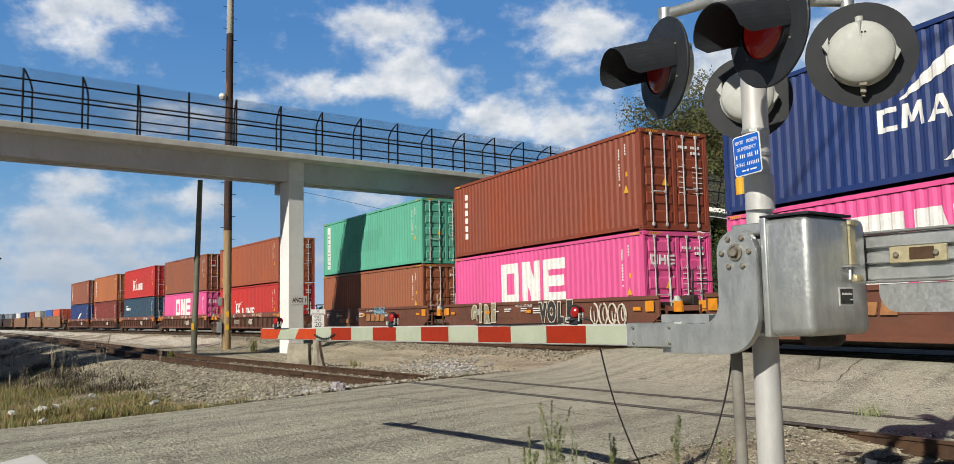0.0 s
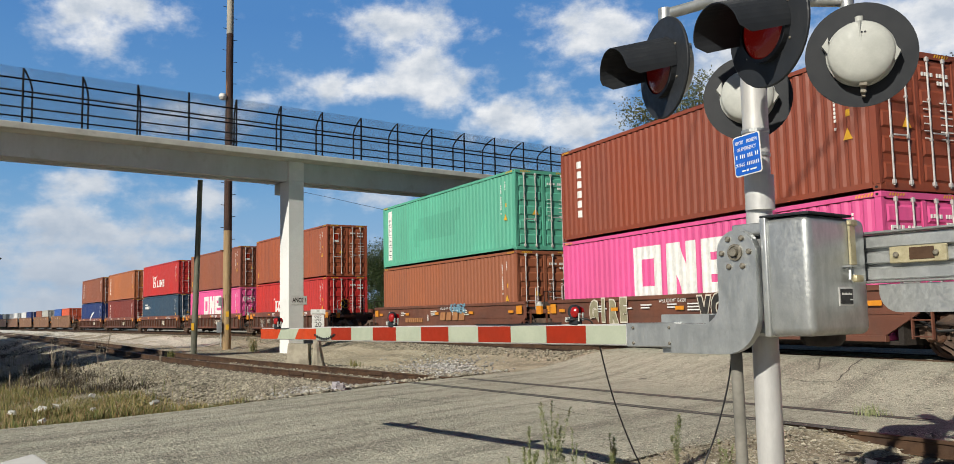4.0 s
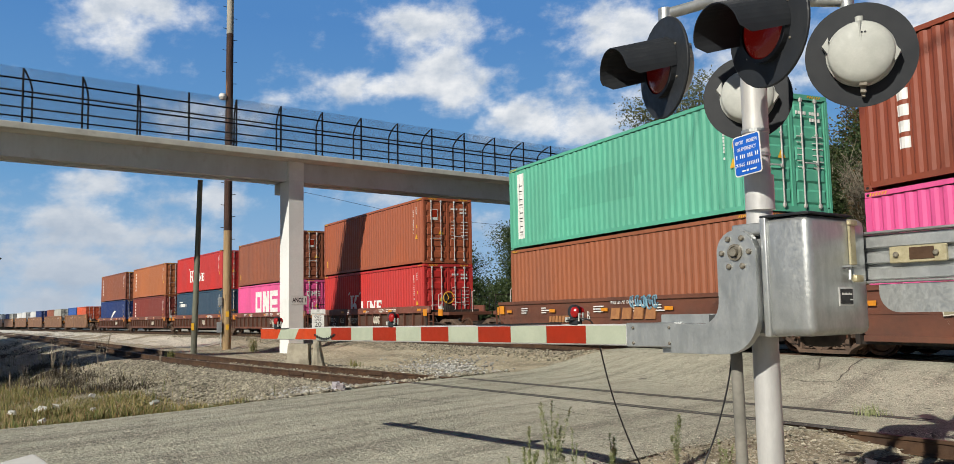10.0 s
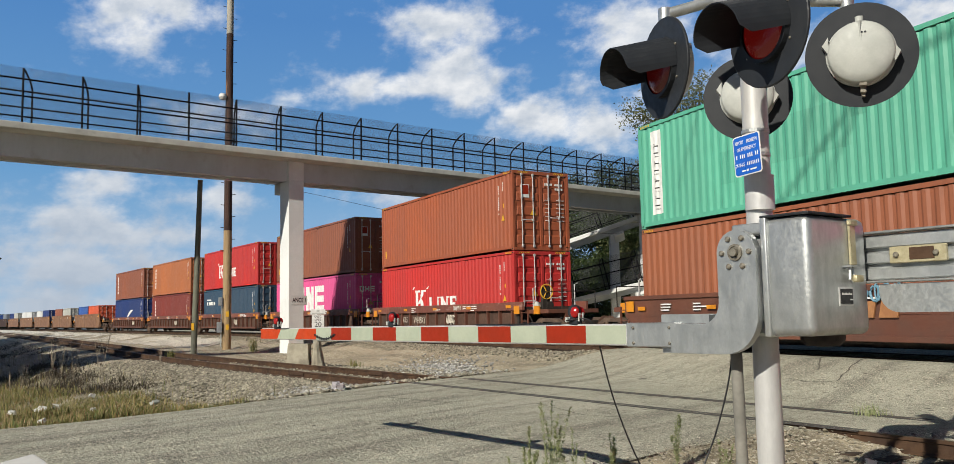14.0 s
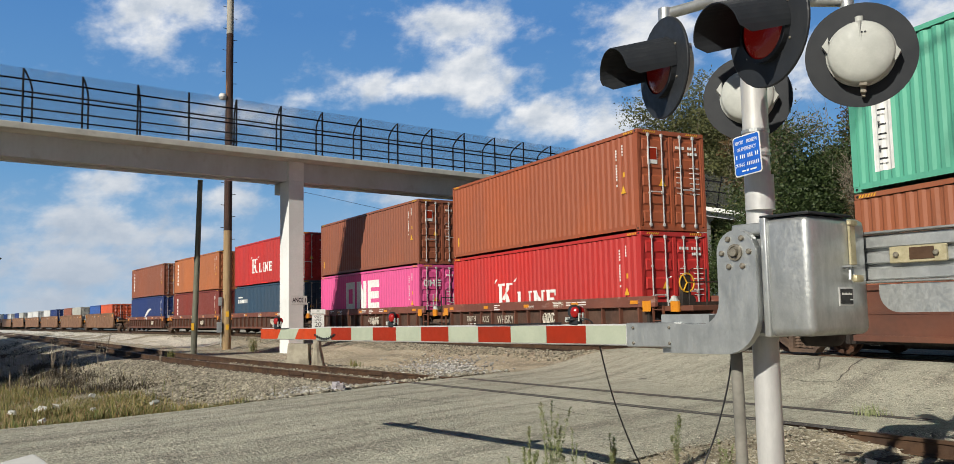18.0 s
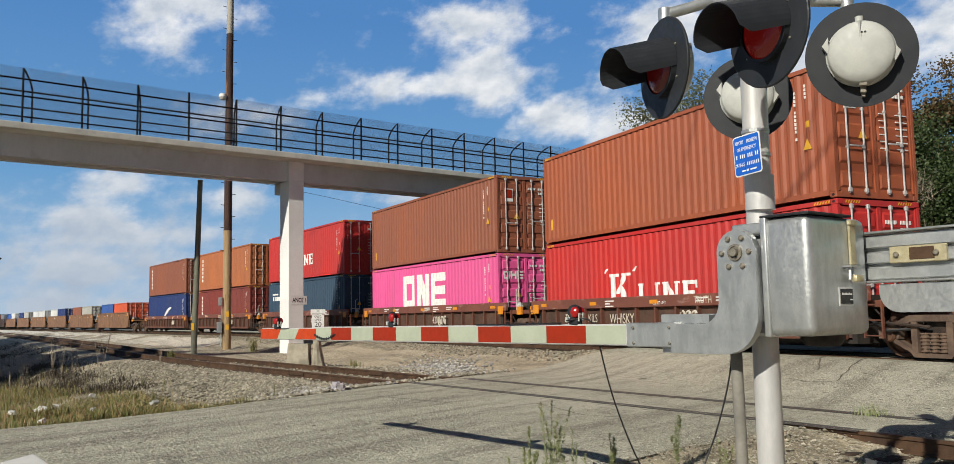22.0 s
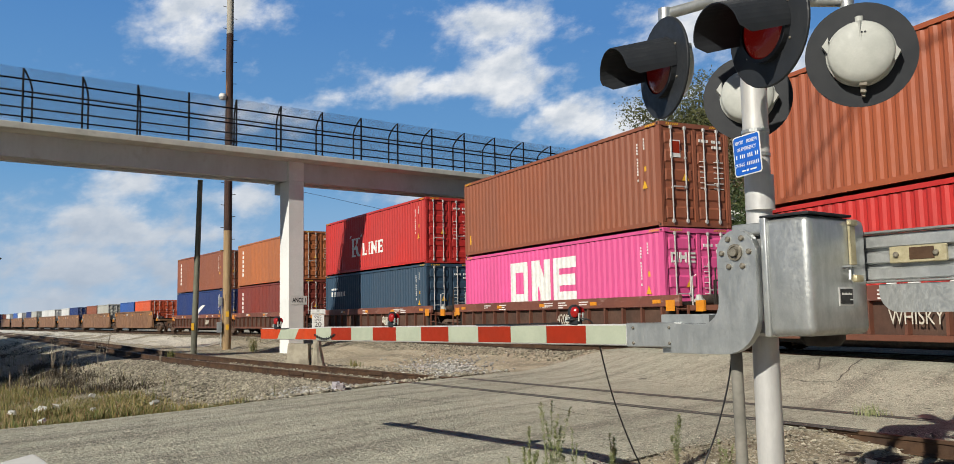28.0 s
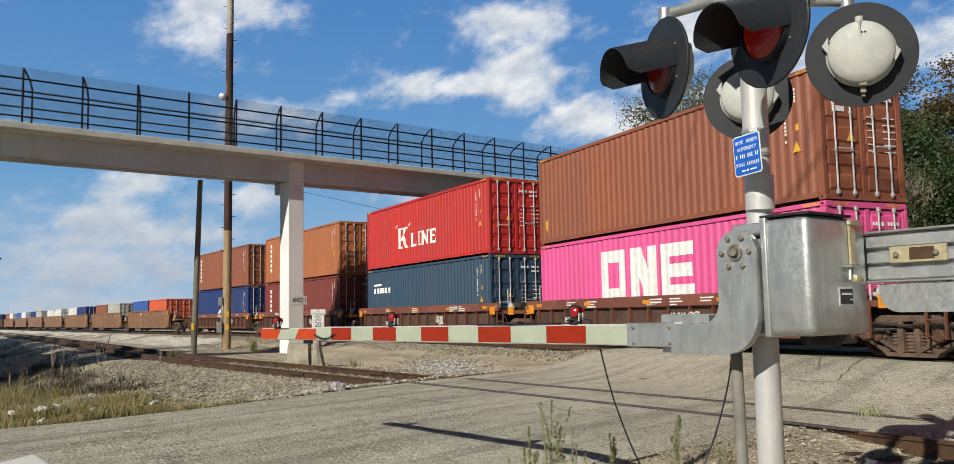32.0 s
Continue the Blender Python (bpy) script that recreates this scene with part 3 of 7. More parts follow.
def access_ramp(a, b, piers, label):
    """One flight of the caged ramp up to the bridge's far end."""
    a, b = Vector(a), Vector(b)
    x = (b - a).normalized()
    y = Vector((0, 0, 1)).cross(x).normalized()
    m = Matrix.Identity(4)
    m.col[0][:3], m.col[1][:3], m.col[2][:3], m.col[3][:3] = x, y, x.cross(y), a
    t = thing("access_ramp", label, "ramp", m, kind="structure")
    ln = (b - a).length
    part("ramp_deck", Shape().box(0, ln, 0, 2.2, -0.28, 0.0, 0.02), M_COLUMN, t, "pale concrete deck")
    part("ramp_beam", Shape().box(0.1, ln - 0.1, 0.5, 1.7, -0.62, -0.282), M_GIRDER, t)
    cage(t, 0.0, ln, 0.3, 2.2, Vector((0.0, 1.0, 0)), 2.1, -5.0, 60.0)
    for xx in piers:
        part("ramp_column", Shape().box(-0.3, 0.3, 0.7, 1.5, -9.0, -0.62, 0.02), M_COLUMN, t, at=pose(xx, 0, 0, 0, math.degrees(math.asin(x.z)), 0))
        part("column_head", Shape().prism([(-0.05, -0.30), (2.25, -0.30), (2.25, -0.50), (1.5, -0.899), (0.7, -0.899), (-0.05, -0.50)], -0.32, 0.32, pose(xx, 0, -0.32, 0, 0, 90)), M_COLUMN, t)
    return t


bridge = footbridge()
access_ramp((-53.0, 29.9, 9.25), (-40.9, 35.8, 6.1), (3.0, 10.0), "white concrete ramp with black caged railings behind the railway")
access_ramp((-52.4, 22.7, 6.3), (-50.6, 27.8, 8.05), (3.4,), "upper flight of the caged concrete ramp on a pier")
access_ramp((-51.7, 22.7, 2.4), (-50.0, 27.8, 3.6), (4.4,), "lower flight of the caged concrete ramp")


# ---- freight train ----
def travel(t):
    """Metres gone since the start."""
    return float(np.interp(t, TT, UU))


TT = np.arange(0, 33.0, 1.0)
UU = 1.985 * TT + 0.0012 * TT ** 2 - 0.00024 * TT ** 3
MOVING = []
LONG, WIDE, TALL = 12.192, 2.438, 2.896


def corrugated(length, tall, out, waves):
    """A wall along x with trapezoid ribs, its face towards -y at y = 0."""
    sh = Shape()
    prof = []
    p = length / waves
    for i in range(waves):
        x = i * p
        prof += [(x, 0.0), (x + 0.27 * p, 0.0), (x + 0.5 * p, out), (x + 0.77 * p, out)]
    prof.append((length, 0.0))
    k = len(prof)
    sh.v = [(x, y, z) for z in (0.0, tall) for x, y in prof]
    sh.f = [(i, i + 1, k + i + 1, k + i) for i in range(k - 1)]
    return sh


def side_mesh(length, tall):
    waves = max(8, int(length / 0.278))
    w = corrugated(length - 0.30, tall - 0.28, 0.036, waves)
    w.moved(pose(-length / 2 + 0.15, -WIDE / 2 + 0.012, 0.16))
    w2 = corrugated(length - 0.30, tall - 0.28, 0.036, waves)
    w2.moved(pose(length / 2 - 0.15, WIDE / 2 - 0.012, 0.16, 0, 0, 180))
    w.poly(w2.v, w2.f)
    a, b, h = length / 2 - 0.1, WIDE / 2 - 0.06, tall - 0.045
    w.poly([(-a, -b, h), (a, -b, h), (a, b, h), (-a, b, h)], [(0, 1, 2, 3)])
    w.poly([(-a, -b, 0.12), (a, -b, 0.12), (a, b, 0.12), (-a, b, 0.12)], [(0, 1, 2, 3)])
    w.box(-length / 2 + 0.03, -length / 2 + 0.06, -b, b, 0.12, tall - 0.08)
    return w


def frame_mesh(length, tall):
    sh = Shape()
    a, b = length / 2, WIDE / 2
    for sx in (-1, 1):
        for sy in (-1, 1):
            x0, x1 = sorted((sx * a, sx * (a - 0.155)))
            y0, y1 = sorted((sy * b, sy * (b - 0.07)))
            sh.box(x0, x1, y0, y1, 0.12, tall - 0.12)
        x0, x1 = sorted((sx * (a - 0.004), sx * (a - 0.1)))
        sh.box(x0, x1, -b + 0.16, b - 0.16, 0.01, 0.15)
        sh.box(x0, x1, -b + 0.16, b - 0.16, tall - 0.13, tall - 0.004)
    for sy in (-1, 1):
        y0, y1 = sorted((sy * (b - 0.002), sy * (b - 0.06)))
        sh.box(-a + 0.178, a - 0.178, y0, y1, tall - 0.10, tall - 0.006)
        sh.box(-a + 0.178, a - 0.178, y0, y1, 0.055, 0.17)
    return sh


def casting_mesh():
    sh = Shape().box(-0.089, 0.089, -0.081, 0.081, -0.059, 0.059, 0.012)
    return sh


def door_mesh(tall):
    """One door leaf, a shallow channel in the y-z plane from y = 0 to 1.14."""
    w, h = 1.14, tall - 0.30
    out = [(-0.06, 0), (-0.004, 0), (-0.004, 0.05), (-0.034, 0.05), (-0.034, w - 0.05), (-0.004, w - 0.05), (-0.004, w), (-0.06, w)]
    return Shape().prism(out, 0, h, Matrix(((1, 0, 0, 0), (0, 0, 1, 0), (0, 1, 0, 0), (0, 0, 0, 1))))


def panel_mesh(tall):
    """One pressed panel of a door leaf."""
    w, g, b = 1.14, (tall - 0.30) / 5, 0.05
    y0, y1, z0, z1 = 0.09, w - 0.09, 0.06, g - 0.10
    pts = [(-0.034, y0, z0), (-0.034, y1, z0), (-0.034, y1, z1), (-0.034, y0, z1), (-0.004, y0 + b, z0 + b), (-0.004, y1 - b, z0 + b), (-0.004, y1 - b, z1 - b), (-0.004, y0 + b, z1 - b)]
    return Shape().poly(pts, [(0, 1, 5, 4), (1, 2, 6, 5), (2, 3, 7, 6), (3, 0, 4, 7), (4, 5, 6, 7)])


def rod_mesh(tall):
    h = tall - 0.20
    sh = Shape().tube([(0, 0, 0), (0, 0, h)], 0.021, 8)
    for z in (0.02, h - 0.10):
        sh.box(-0.03, 0.03, -0.04, 0.04, z, z + 0.09, 0.008)
    for z in (h * 0.35, h * 0.66):
        sh.box(-0.03, 0.02, -0.035, 0.035, z, z + 0.05, 0.008)
    return sh


def handle_mesh():
    sh = Shape().box(0.02, 0.045, 0.0, 0.42, -0.018, 0.018, 0.006)
    sh.box(0.0, 0.05, 0.36, 0.44, -0.05, 0.03, 0.006)
    return sh


def stripes_mesh():
    sh = Shape()
    for i in range(6):
        x = i * 0.075
        sh.poly([(x, 0, 0), (x + 0.04, 0, 0), (x + 0.075, 0, 0.06), (x + 0.035, 0, 0.06)], [(0, 1, 2, 3)])
    return sh


def bars(parent, material, items, name="marking", label=""):
    """Plain painted bars on the near side: (x0, x1, z0, z1) each, joined into one marking."""
    if "lettering" in name:
        sh = Shape()
        for x0, x1, z0, z1 in items:
            sh.box(x0, x1, -WIDE / 2 - 0.006, -WIDE / 2 + 0.02, z0, z1)
        return tagged(part(name, sh, material, parent, label), kind="stuff")
    for i, it in enumerate(items):
        pts = list(it) if isinstance(it[0], tuple) else [(it[0], it[2]), (it[1], it[2]), (it[1], it[3]), (it[0], it[3])]
        ob = part(name, ribbed_film(pts), material, parent, label if i == 0 else "")
        ob.location.y = -0.0005 * i
    return ob


def height_span(pts, x):
    """Lowest and highest z of a convex outline at x."""
    zs = []
    for (xa, za), (xb, zb) in zip(pts, pts[1:] + pts[:1]):
        if min(xa, xb) - 1e-6 <= x <= max(xa, xb) + 1e-6:
            zs += [za, zb] if abs(xa - xb) < 1e-6 else [za + (zb - za) * (x - xa) / (xb - xa)]
    return min(zs), max(max(zs), min(zs) + 0.001)


def ribbed_film(pts):
    """A film of paint, of a convex outline in x and z, that follows the ribs of a long container's side."""
    waves = int(LONG / 0.278)
    p, a = (LONG - 0.30) / waves, -LONG / 2 + 0.15
    px_, py_ = [], []
    for i in range(waves + 1):
        for q, d in ((0, 0), (0.27, 0), (0.5, 0.036), (0.77, 0.036)):
            px_.append(a + (i + q) * p)
            py_.append(d)
    corners = sorted(q[0] for q in pts)
    x0, x1 = corners[0], corners[-1]
    xs = [x0]
    for x in sorted([x for x in px_ if x0 < x < x1] + corners):
        if x > xs[-1] + 0.004:
            xs.append(x)
    ys = [-WIDE / 2 + 0.012 + float(np.interp(x, px_, py_)) - 0.004 for x in xs]
    zs = [height_span(pts, x) for x in xs]
    k = len(xs)
    sh = Shape()
    for dy in (0.0, 0.003):
        for side in (0, 1):
            sh.v += [(x, y + dy, z[side]) for x, y, z in zip(xs, ys, zs)]
    sh.f = [(i, i + 1, k + i + 1, k + i) for i in range(k - 1)] + [(2 * k + i, 3 * k + i, 3 * k + i + 1, 2 * k + i + 1) for i in range(k - 1)]
    for i, j in ((0, 2), (1, 3)):
        sh.f += [(i * k + q, j * k + q, j * k + q + 1, i * k + q + 1) for q in range(k - 1)]
    sh.f += [(0, k, 3 * k, 2 * k), (k - 1, 3 * k - 1, 4 * k - 1, 2 * k - 1)]
    return sh


def end_bars(parent, material, items, length, name="marking", label=""):
    if "lettering" in name:
        sh = Shape()
        for y0, y1, z0, z1 in items:
            sh.box(length / 2 - 0.02, length / 2 + 0.004, y0, y1, z0, z1)
        return tagged(part(name, sh, material, parent, label), kind="stuff")
    for i, (y0, y1, z0, z1) in enumerate(items):
        m = pose(length / 2 - 0.008, (y0 + y1) / 2, (z0 + z1) / 2) @ Matrix.Diagonal((0.024, y1 - y0, z1 - z0, 1))
        ob = part(name, once("unit_block", lambda: Shape().box(-0.5, 0.5, -0.5, 0.5, -0.5, 0.5)), material, parent, label if i == 0 else "", at=m)
    return ob


def container(label, colour, s0, base, marks=None, length=LONG, tall=TALL, detail=True, rods=None, side=0.0):
    key = "%g_%g" % (length, tall)
    t = thing("shipping_container", label, "container", group="containers on the train")
    part("corrugated_shell", once("walls_" + key, lambda: side_mesh(length, tall)), colour, t)
    part("frame", once("frame_" + key, lambda: frame_mesh(length, tall)), colour, t)
    cast = once("corner_casting", casting_mesh)
    for sx in (-1, 1):
        for sy in (-1, 1):
            for z in (0.059, tall - 0.059):
                c = part("corner_casting", cast, colour, t, at=pose(sx * (length / 2 - 0.089), sy * (WIDE / 2 - 0.081), z))
                if detail and sy < 0:
                    # no opening: a black disc painted for the shade inside the hole
                    part("casting_hole_disc", once("casting_hole_disc", lambda: Shape().lathe([(0.0, 0.002), (0.030, 0.002), (0.031, 0.0)], pose(0, -0.082, 0, 90) @ Matrix.Diagonal((1.25, 0.9, 1, 1)), 10)), M_INK, c)
    dm = once("door_" + key, lambda: door_mesh(tall))
    rod = once("rod_" + key, lambda: rod_mesh(tall))
    hand = once("lock_handle", handle_mesh)
    for i, y in enumerate((-1.145, 0.005)):
        door = part("door", dm, colour, t, at=pose(length / 2 - 0.01, y, 0.15))
        for q in range(5):
            part("door_panel", once("panel_" + key, lambda: panel_mesh(tall)), colour, door, at=pose(0, 0, q * (tall - 0.30) / 5))
        for q in (0.30, 0.78):
            r = part("lock_rod", rod, rods or M_ROD, door, "zinc locking rod", at=pose(0.03, q, -0.05))
        part("lock_handle", hand, rods or M_ROD, door, at=pose(0.03, 0.33, 0.95 + 0.1 * i))
    if detail:
        st = once("stripe_patch", stripes_mesh)
        for x in (-length / 2 + 0.12, length / 2 - 0.62):
            part("warning_stripes", st, M_YELLOW, t, "yellow and black height stripes", at=pose(x, -WIDE / 2 - 0.004, tall - 0.085))
        for y in (-1.0, 0.55):
            part("warning_stripes", st, M_YELLOW, t, at=pose(length / 2 + 0.003, y, tall - 0.085, 0, 0, 90))
        # rows of small code figures near the door end, and on the doors
        codes = [(5.07, 5.115, tall - 0.52 - i * 0.085, tall - 0.46 - i * 0.085) for i in range(13) if i not in (4, 11)] if length > 8 else []
        codes += [(5.375, 5.415, tall - 0.42 - i * 0.085, tall - 0.36 - i * 0.085) for i in range(4)] if length > 8 else []
        if codes:
            bars(t, M_PAINTW, codes, "code_lettering", "white code figures")
            bars(t, M_YELLOW, [(5.33, 5.47, tall - 1.30, tall - 1.16)], "yellow_label")
            sh = Shape().poly([(5.28, -WIDE / 2 - 0.006, tall - 1.78), (5.52, -WIDE / 2 - 0.006, tall - 1.78), (5.40, -WIDE / 2 - 0.006, tall - 1.54)], [(0, 1, 2)])
            part("warning_triangle", sh, M_YELLOW, t, "yellow warning triangle")
            end_bars(t, M_PAINTW, [(0.16 + j * 0.09, 0.215 + j * 0.09, tall - 0.50, tall - 0.42) for j in range(9) if j != 4]
                     + [(0.62 + j * 0.09, 0.675 + j * 0.09, tall - 0.66, tall - 0.58) for j in range(4)]
                     + [(0.66, 1.0, tall - 1.05 - j * 0.15, tall - 1.028 - j * 0.15) for j in range(6)]
                     + [(0.16, 0.36, tall - 1.05 - j * 0.15, tall - 1.03 - j * 0.15) for j in range(6)], length, "code_lettering", "white code figures")
            sh = Shape().poly([(length / 2 + 0.005, -0.50, 1.28), (length / 2 + 0.005, -0.24, 1.28), (length / 2 + 0.005, -0.37, 1.52)], [(0, 1, 2)])
            part("warning_triangle", sh, M_YELLOW, t)
    if marks:
        marks(t, length, tall)
    MOVING.append((t, s0, base, side))
    return t


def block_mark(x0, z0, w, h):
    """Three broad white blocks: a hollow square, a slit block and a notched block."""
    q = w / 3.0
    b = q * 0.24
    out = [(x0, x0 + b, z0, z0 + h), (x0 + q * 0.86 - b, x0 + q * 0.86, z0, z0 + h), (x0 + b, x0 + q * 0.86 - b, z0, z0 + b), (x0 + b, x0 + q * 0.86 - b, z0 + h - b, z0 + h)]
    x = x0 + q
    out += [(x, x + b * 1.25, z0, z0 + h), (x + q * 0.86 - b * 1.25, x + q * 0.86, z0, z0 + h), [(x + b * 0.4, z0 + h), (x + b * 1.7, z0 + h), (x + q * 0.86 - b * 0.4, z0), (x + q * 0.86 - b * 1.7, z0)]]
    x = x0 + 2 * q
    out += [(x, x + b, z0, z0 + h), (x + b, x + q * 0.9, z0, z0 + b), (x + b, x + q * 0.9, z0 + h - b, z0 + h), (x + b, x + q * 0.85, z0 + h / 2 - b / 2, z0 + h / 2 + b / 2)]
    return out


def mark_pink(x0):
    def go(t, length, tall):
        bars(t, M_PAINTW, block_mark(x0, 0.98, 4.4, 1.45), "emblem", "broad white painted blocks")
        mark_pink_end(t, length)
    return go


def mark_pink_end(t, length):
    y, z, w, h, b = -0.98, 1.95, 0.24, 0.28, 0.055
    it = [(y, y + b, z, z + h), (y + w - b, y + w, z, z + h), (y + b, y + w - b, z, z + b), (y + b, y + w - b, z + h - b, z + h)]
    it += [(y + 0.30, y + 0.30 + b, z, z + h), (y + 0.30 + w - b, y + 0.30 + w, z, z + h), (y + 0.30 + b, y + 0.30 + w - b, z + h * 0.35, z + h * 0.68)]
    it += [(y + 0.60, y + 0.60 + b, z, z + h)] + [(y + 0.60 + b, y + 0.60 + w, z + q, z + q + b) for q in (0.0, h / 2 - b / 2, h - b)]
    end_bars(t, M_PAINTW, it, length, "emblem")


def upright(x, z1, n, h=0.26, w=0.22):
    return [(x, x + w, z1 - (i + 1) * h, z1 - (i + 1) * h + h * 0.7) for i in range(n)]


def mark_upright(n=6, h=0.30, x=-5.2, w=0.26):
    def go(t, length, tall):
        bars(t, M_PAINTW, upright(x, tall - 0.35, n, h, w), "emblem", "column of white painted blocks")
    return go


def mark_strip(t, length, tall):
    bars(t, M_PAINTW, [(-5.55, -5.05, 0.35, tall - 0.25)], "emblem_panel", "white upright panel with dark marks")
    for i in range(8):
        z = tall - 0.75 - i * 0.24
        bars(t, M_INK, [(-5.39, -5.22, z, z + 0.035), (-5.39, -5.22, z + 0.10, z + 0.135)] if i % 2 else [(-5.39, -5.34, z, z + 0.14), (-5.34, -5.22, z + 0.05, z + 0.085)], "emblem").location.y -= 0.004
    # a darker repainted rectangle with a step at its corner
    bars(t, GREEN_PATCH, [(-2.7, -2.2, 0.75, 1.55), (-2.2, 1.35, 0.98, 1.98), (1.35, 1.8, 1.55, 2.05)], "repainted_patch", "darker green repainted patch")


def mark_line(t, length, tall):
    z, h = 0.80, 0.62
    it = [[(-2.66, z + 0.98), (-2.52, z + 1.12), (-2.46, z + 1.12), (-2.56, z + 0.98)], (-2.30, -2.06, z, z + 0.95), (-2.42, -1.92, z, z + 0.09), (-2.42, -1.92, z + 0.86, z + 0.95), [(-2.08, z + 0.36), (-1.92, z + 0.36), (-1.44, z + 0.95), (-1.66, z + 0.95)],
          (-1.74, -1.34, z + 0.87, z + 0.95), [(-1.94, z + 0.52), (-1.78, z + 0.68), (-1.34, z), (-1.64, z)], (-1.66, -1.22, z, z + 0.08), [(-1.22, z + 0.98), (-1.08, z + 1.12), (-1.02, z + 1.12), (-1.12, z + 0.98)]]
    x = -0.95
    for w, kind in ((0.58, "foot"), (0.24, "post"), (0.70, "slant"), (0.60, "comb")):
        it += [(x + 0.04, x + 0.18, z, z + h), (x, x + 0.24, z + h - 0.06, z + h), (x, x + 0.24, z, z + 0.06)]
        if kind in ("foot", "comb"):
            it += [(x + 0.18, x + w, z, z + 0.10), (x + w - 0.08, x + w, z + 0.10, z + 0.22)]
        if kind == "slant":
            it += [(x + w - 0.16, x + w - 0.06, z, z + h), (x + w - 0.24, x + w, z + h - 0.06, z + h), [(x + 0.06, z + h), (x + 0.24, z + h), (x + w - 0.06, z), (x + w - 0.22, z)]]
        if kind == "comb":
            it += [(x + 0.18, x + w, z + h - 0.10, z + h), (x + w - 0.08, x + w, z + h - 0.20, z + h - 0.10), (x + 0.18, x + w * 0.75, z + h * 0.44, z + h * 0.58)]
        x += w + 0.14
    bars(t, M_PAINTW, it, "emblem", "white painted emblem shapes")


def mark_swoosh(z0):
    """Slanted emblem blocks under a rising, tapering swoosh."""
    def go(t, length, tall):
        it, h = [], 0.46
        for k, x in enumerate((-1.45, -0.90, -0.33, 0.45, 1.0, 1.55)):
            if k in (1, 5):
                it += [[(x, z0), (x + 0.10, z0), (x + 0.14, z0 + h), (x + 0.04, z0 + h)], [(x + 0.04, z0 + h), (x + 0.15, z0 + h), (x + 0.28, z0 + 0.08), (x + 0.20, z0 + 0.08)],
                       [(x + 0.20, z0 + 0.08), (x + 0.28, z0 + 0.08), (x + 0.46, z0 + h), (x + 0.35, z0 + h)], [(x + 0.40, z0), (x + 0.50, z0), (x + 0.46, z0 + h), (x + 0.36, z0 + h)]]
            elif k == 2:
                it += [[(x, z0), (x + 0.12, z0), (x + 0.33, z0 + h), (x + 0.22, z0 + h)], [(x + 0.40, z0), (x + 0.52, z0), (x + 0.33, z0 + h), (x + 0.22, z0 + h)], (x + 0.14, x + 0.38, z0 + 0.10, z0 + 0.18)]
            else:
                it += [(x, x + 0.10, z0, z0 + h), (x + 0.10, x + 0.44, z0, z0 + 0.10), (x + 0.10, x + 0.44, z0 + h - 0.10, z0 + h)]
        arc = [(-0.90 + 2.6 * q / 12, z0 + 0.55 + 0.85 * math.sin(1.5 * q / 12), 0.02 + 0.15 * math.sin(math.pi * q / 12)) for q in range(13)]
        it += [[(xa, za - ra), (xb, zb - rb), (xb, zb + rb), (xa, za + ra)] for (xa, za, ra), (xb, zb, rb) in zip(arc, arc[1:])]
        if z0 > 0.8:
            it += [[(-0.05, z0 - 0.75), (0.35, z0 - 0.75), (0.30, z0 - 0.50)]]
        bars(t, M_PAINTW, it, "emblem", "white emblem with a rising swoosh")
        bars(t, M_YELLOW, [(-5.75, -5.45, 0.45, 0.85)], "yellow_label")
    return go


def mark_small(t, length, tall):
    bars(t, M_PAINTW, [(-5.3 + i * 0.34, -5.05 + i * 0.34, 1.75, 2.0) for i in range(6)] + [(-5.3, -4.4, 2.1, 2.2)], "emblem", "small white emblem blocks")


def mark_plate(t, length, tall):
    end_bars(t, M_PAINTW, [(-0.86, -0.52, tall - 0.98, tall - 0.50)], length, "white_plate")
    end_bars(t, M_RED, [(-0.84, -0.54, tall - 0.86, tall - 0.53)], length, "red_emblem").location.x += 0.004
    bars(t, M_YELLOW, [(-5.75, -5.58, 0.45, 0.80)], "yellow_label")


DEEP_BROWN = paint("deep_brick_container_paint", (0.245, 0.052, 0.022))
DULL_ORANGE = paint("dull_orange_container_paint", (0.31, 0.098, 0.042))
RED_BROWN = paint("brick_brown_container_paint", (0.34, 0.085, 0.032))
BROWN = paint("rust_brown_container_paint", (0.27, 0.085, 0.042))
ORANGE_BROWN = paint("orange_brown_container_paint", (0.42, 0.135, 0.045))
DARK_BROWN = paint("maroon_container_paint", (0.20, 0.032, 0.022))
PINK = paint("magenta_pink_container_paint", (0.74, 0.095, 0.30), (0.4, 0.06, 0.14), 0.35)
GREEN = paint("sea_green_container_paint", (0.10, 0.42, 0.29), (0.08, 0.26, 0.19), 0.45)
RED = paint("bright_red_container_paint", (0.50, 0.024, 0.020), (0.3, 0.03, 0.02), 0.4)
GREEN_PATCH = paint("dull_green_patch_paint", (0.085, 0.37, 0.255), (0.08, 0.26, 0.19), 0.3)
NAVY = paint("navy_blue_container_paint", (0.010, 0.032, 0.15), (0.03, 0.04, 0.07), 0.4)
SLATE = paint("slate_blue_container_paint", (0.025, 0.062, 0.11), (0.05, 0.06, 0.07), 0.4)
WHITEC = paint("white_container_paint", (0.62, 0.63, 0.62), (0.35, 0.3, 0.25), 0.4)
GREYC = paint("grey_container_paint", (0.42, 0.42, 0.38), (0.25, 0.2, 0.16), 0.4)
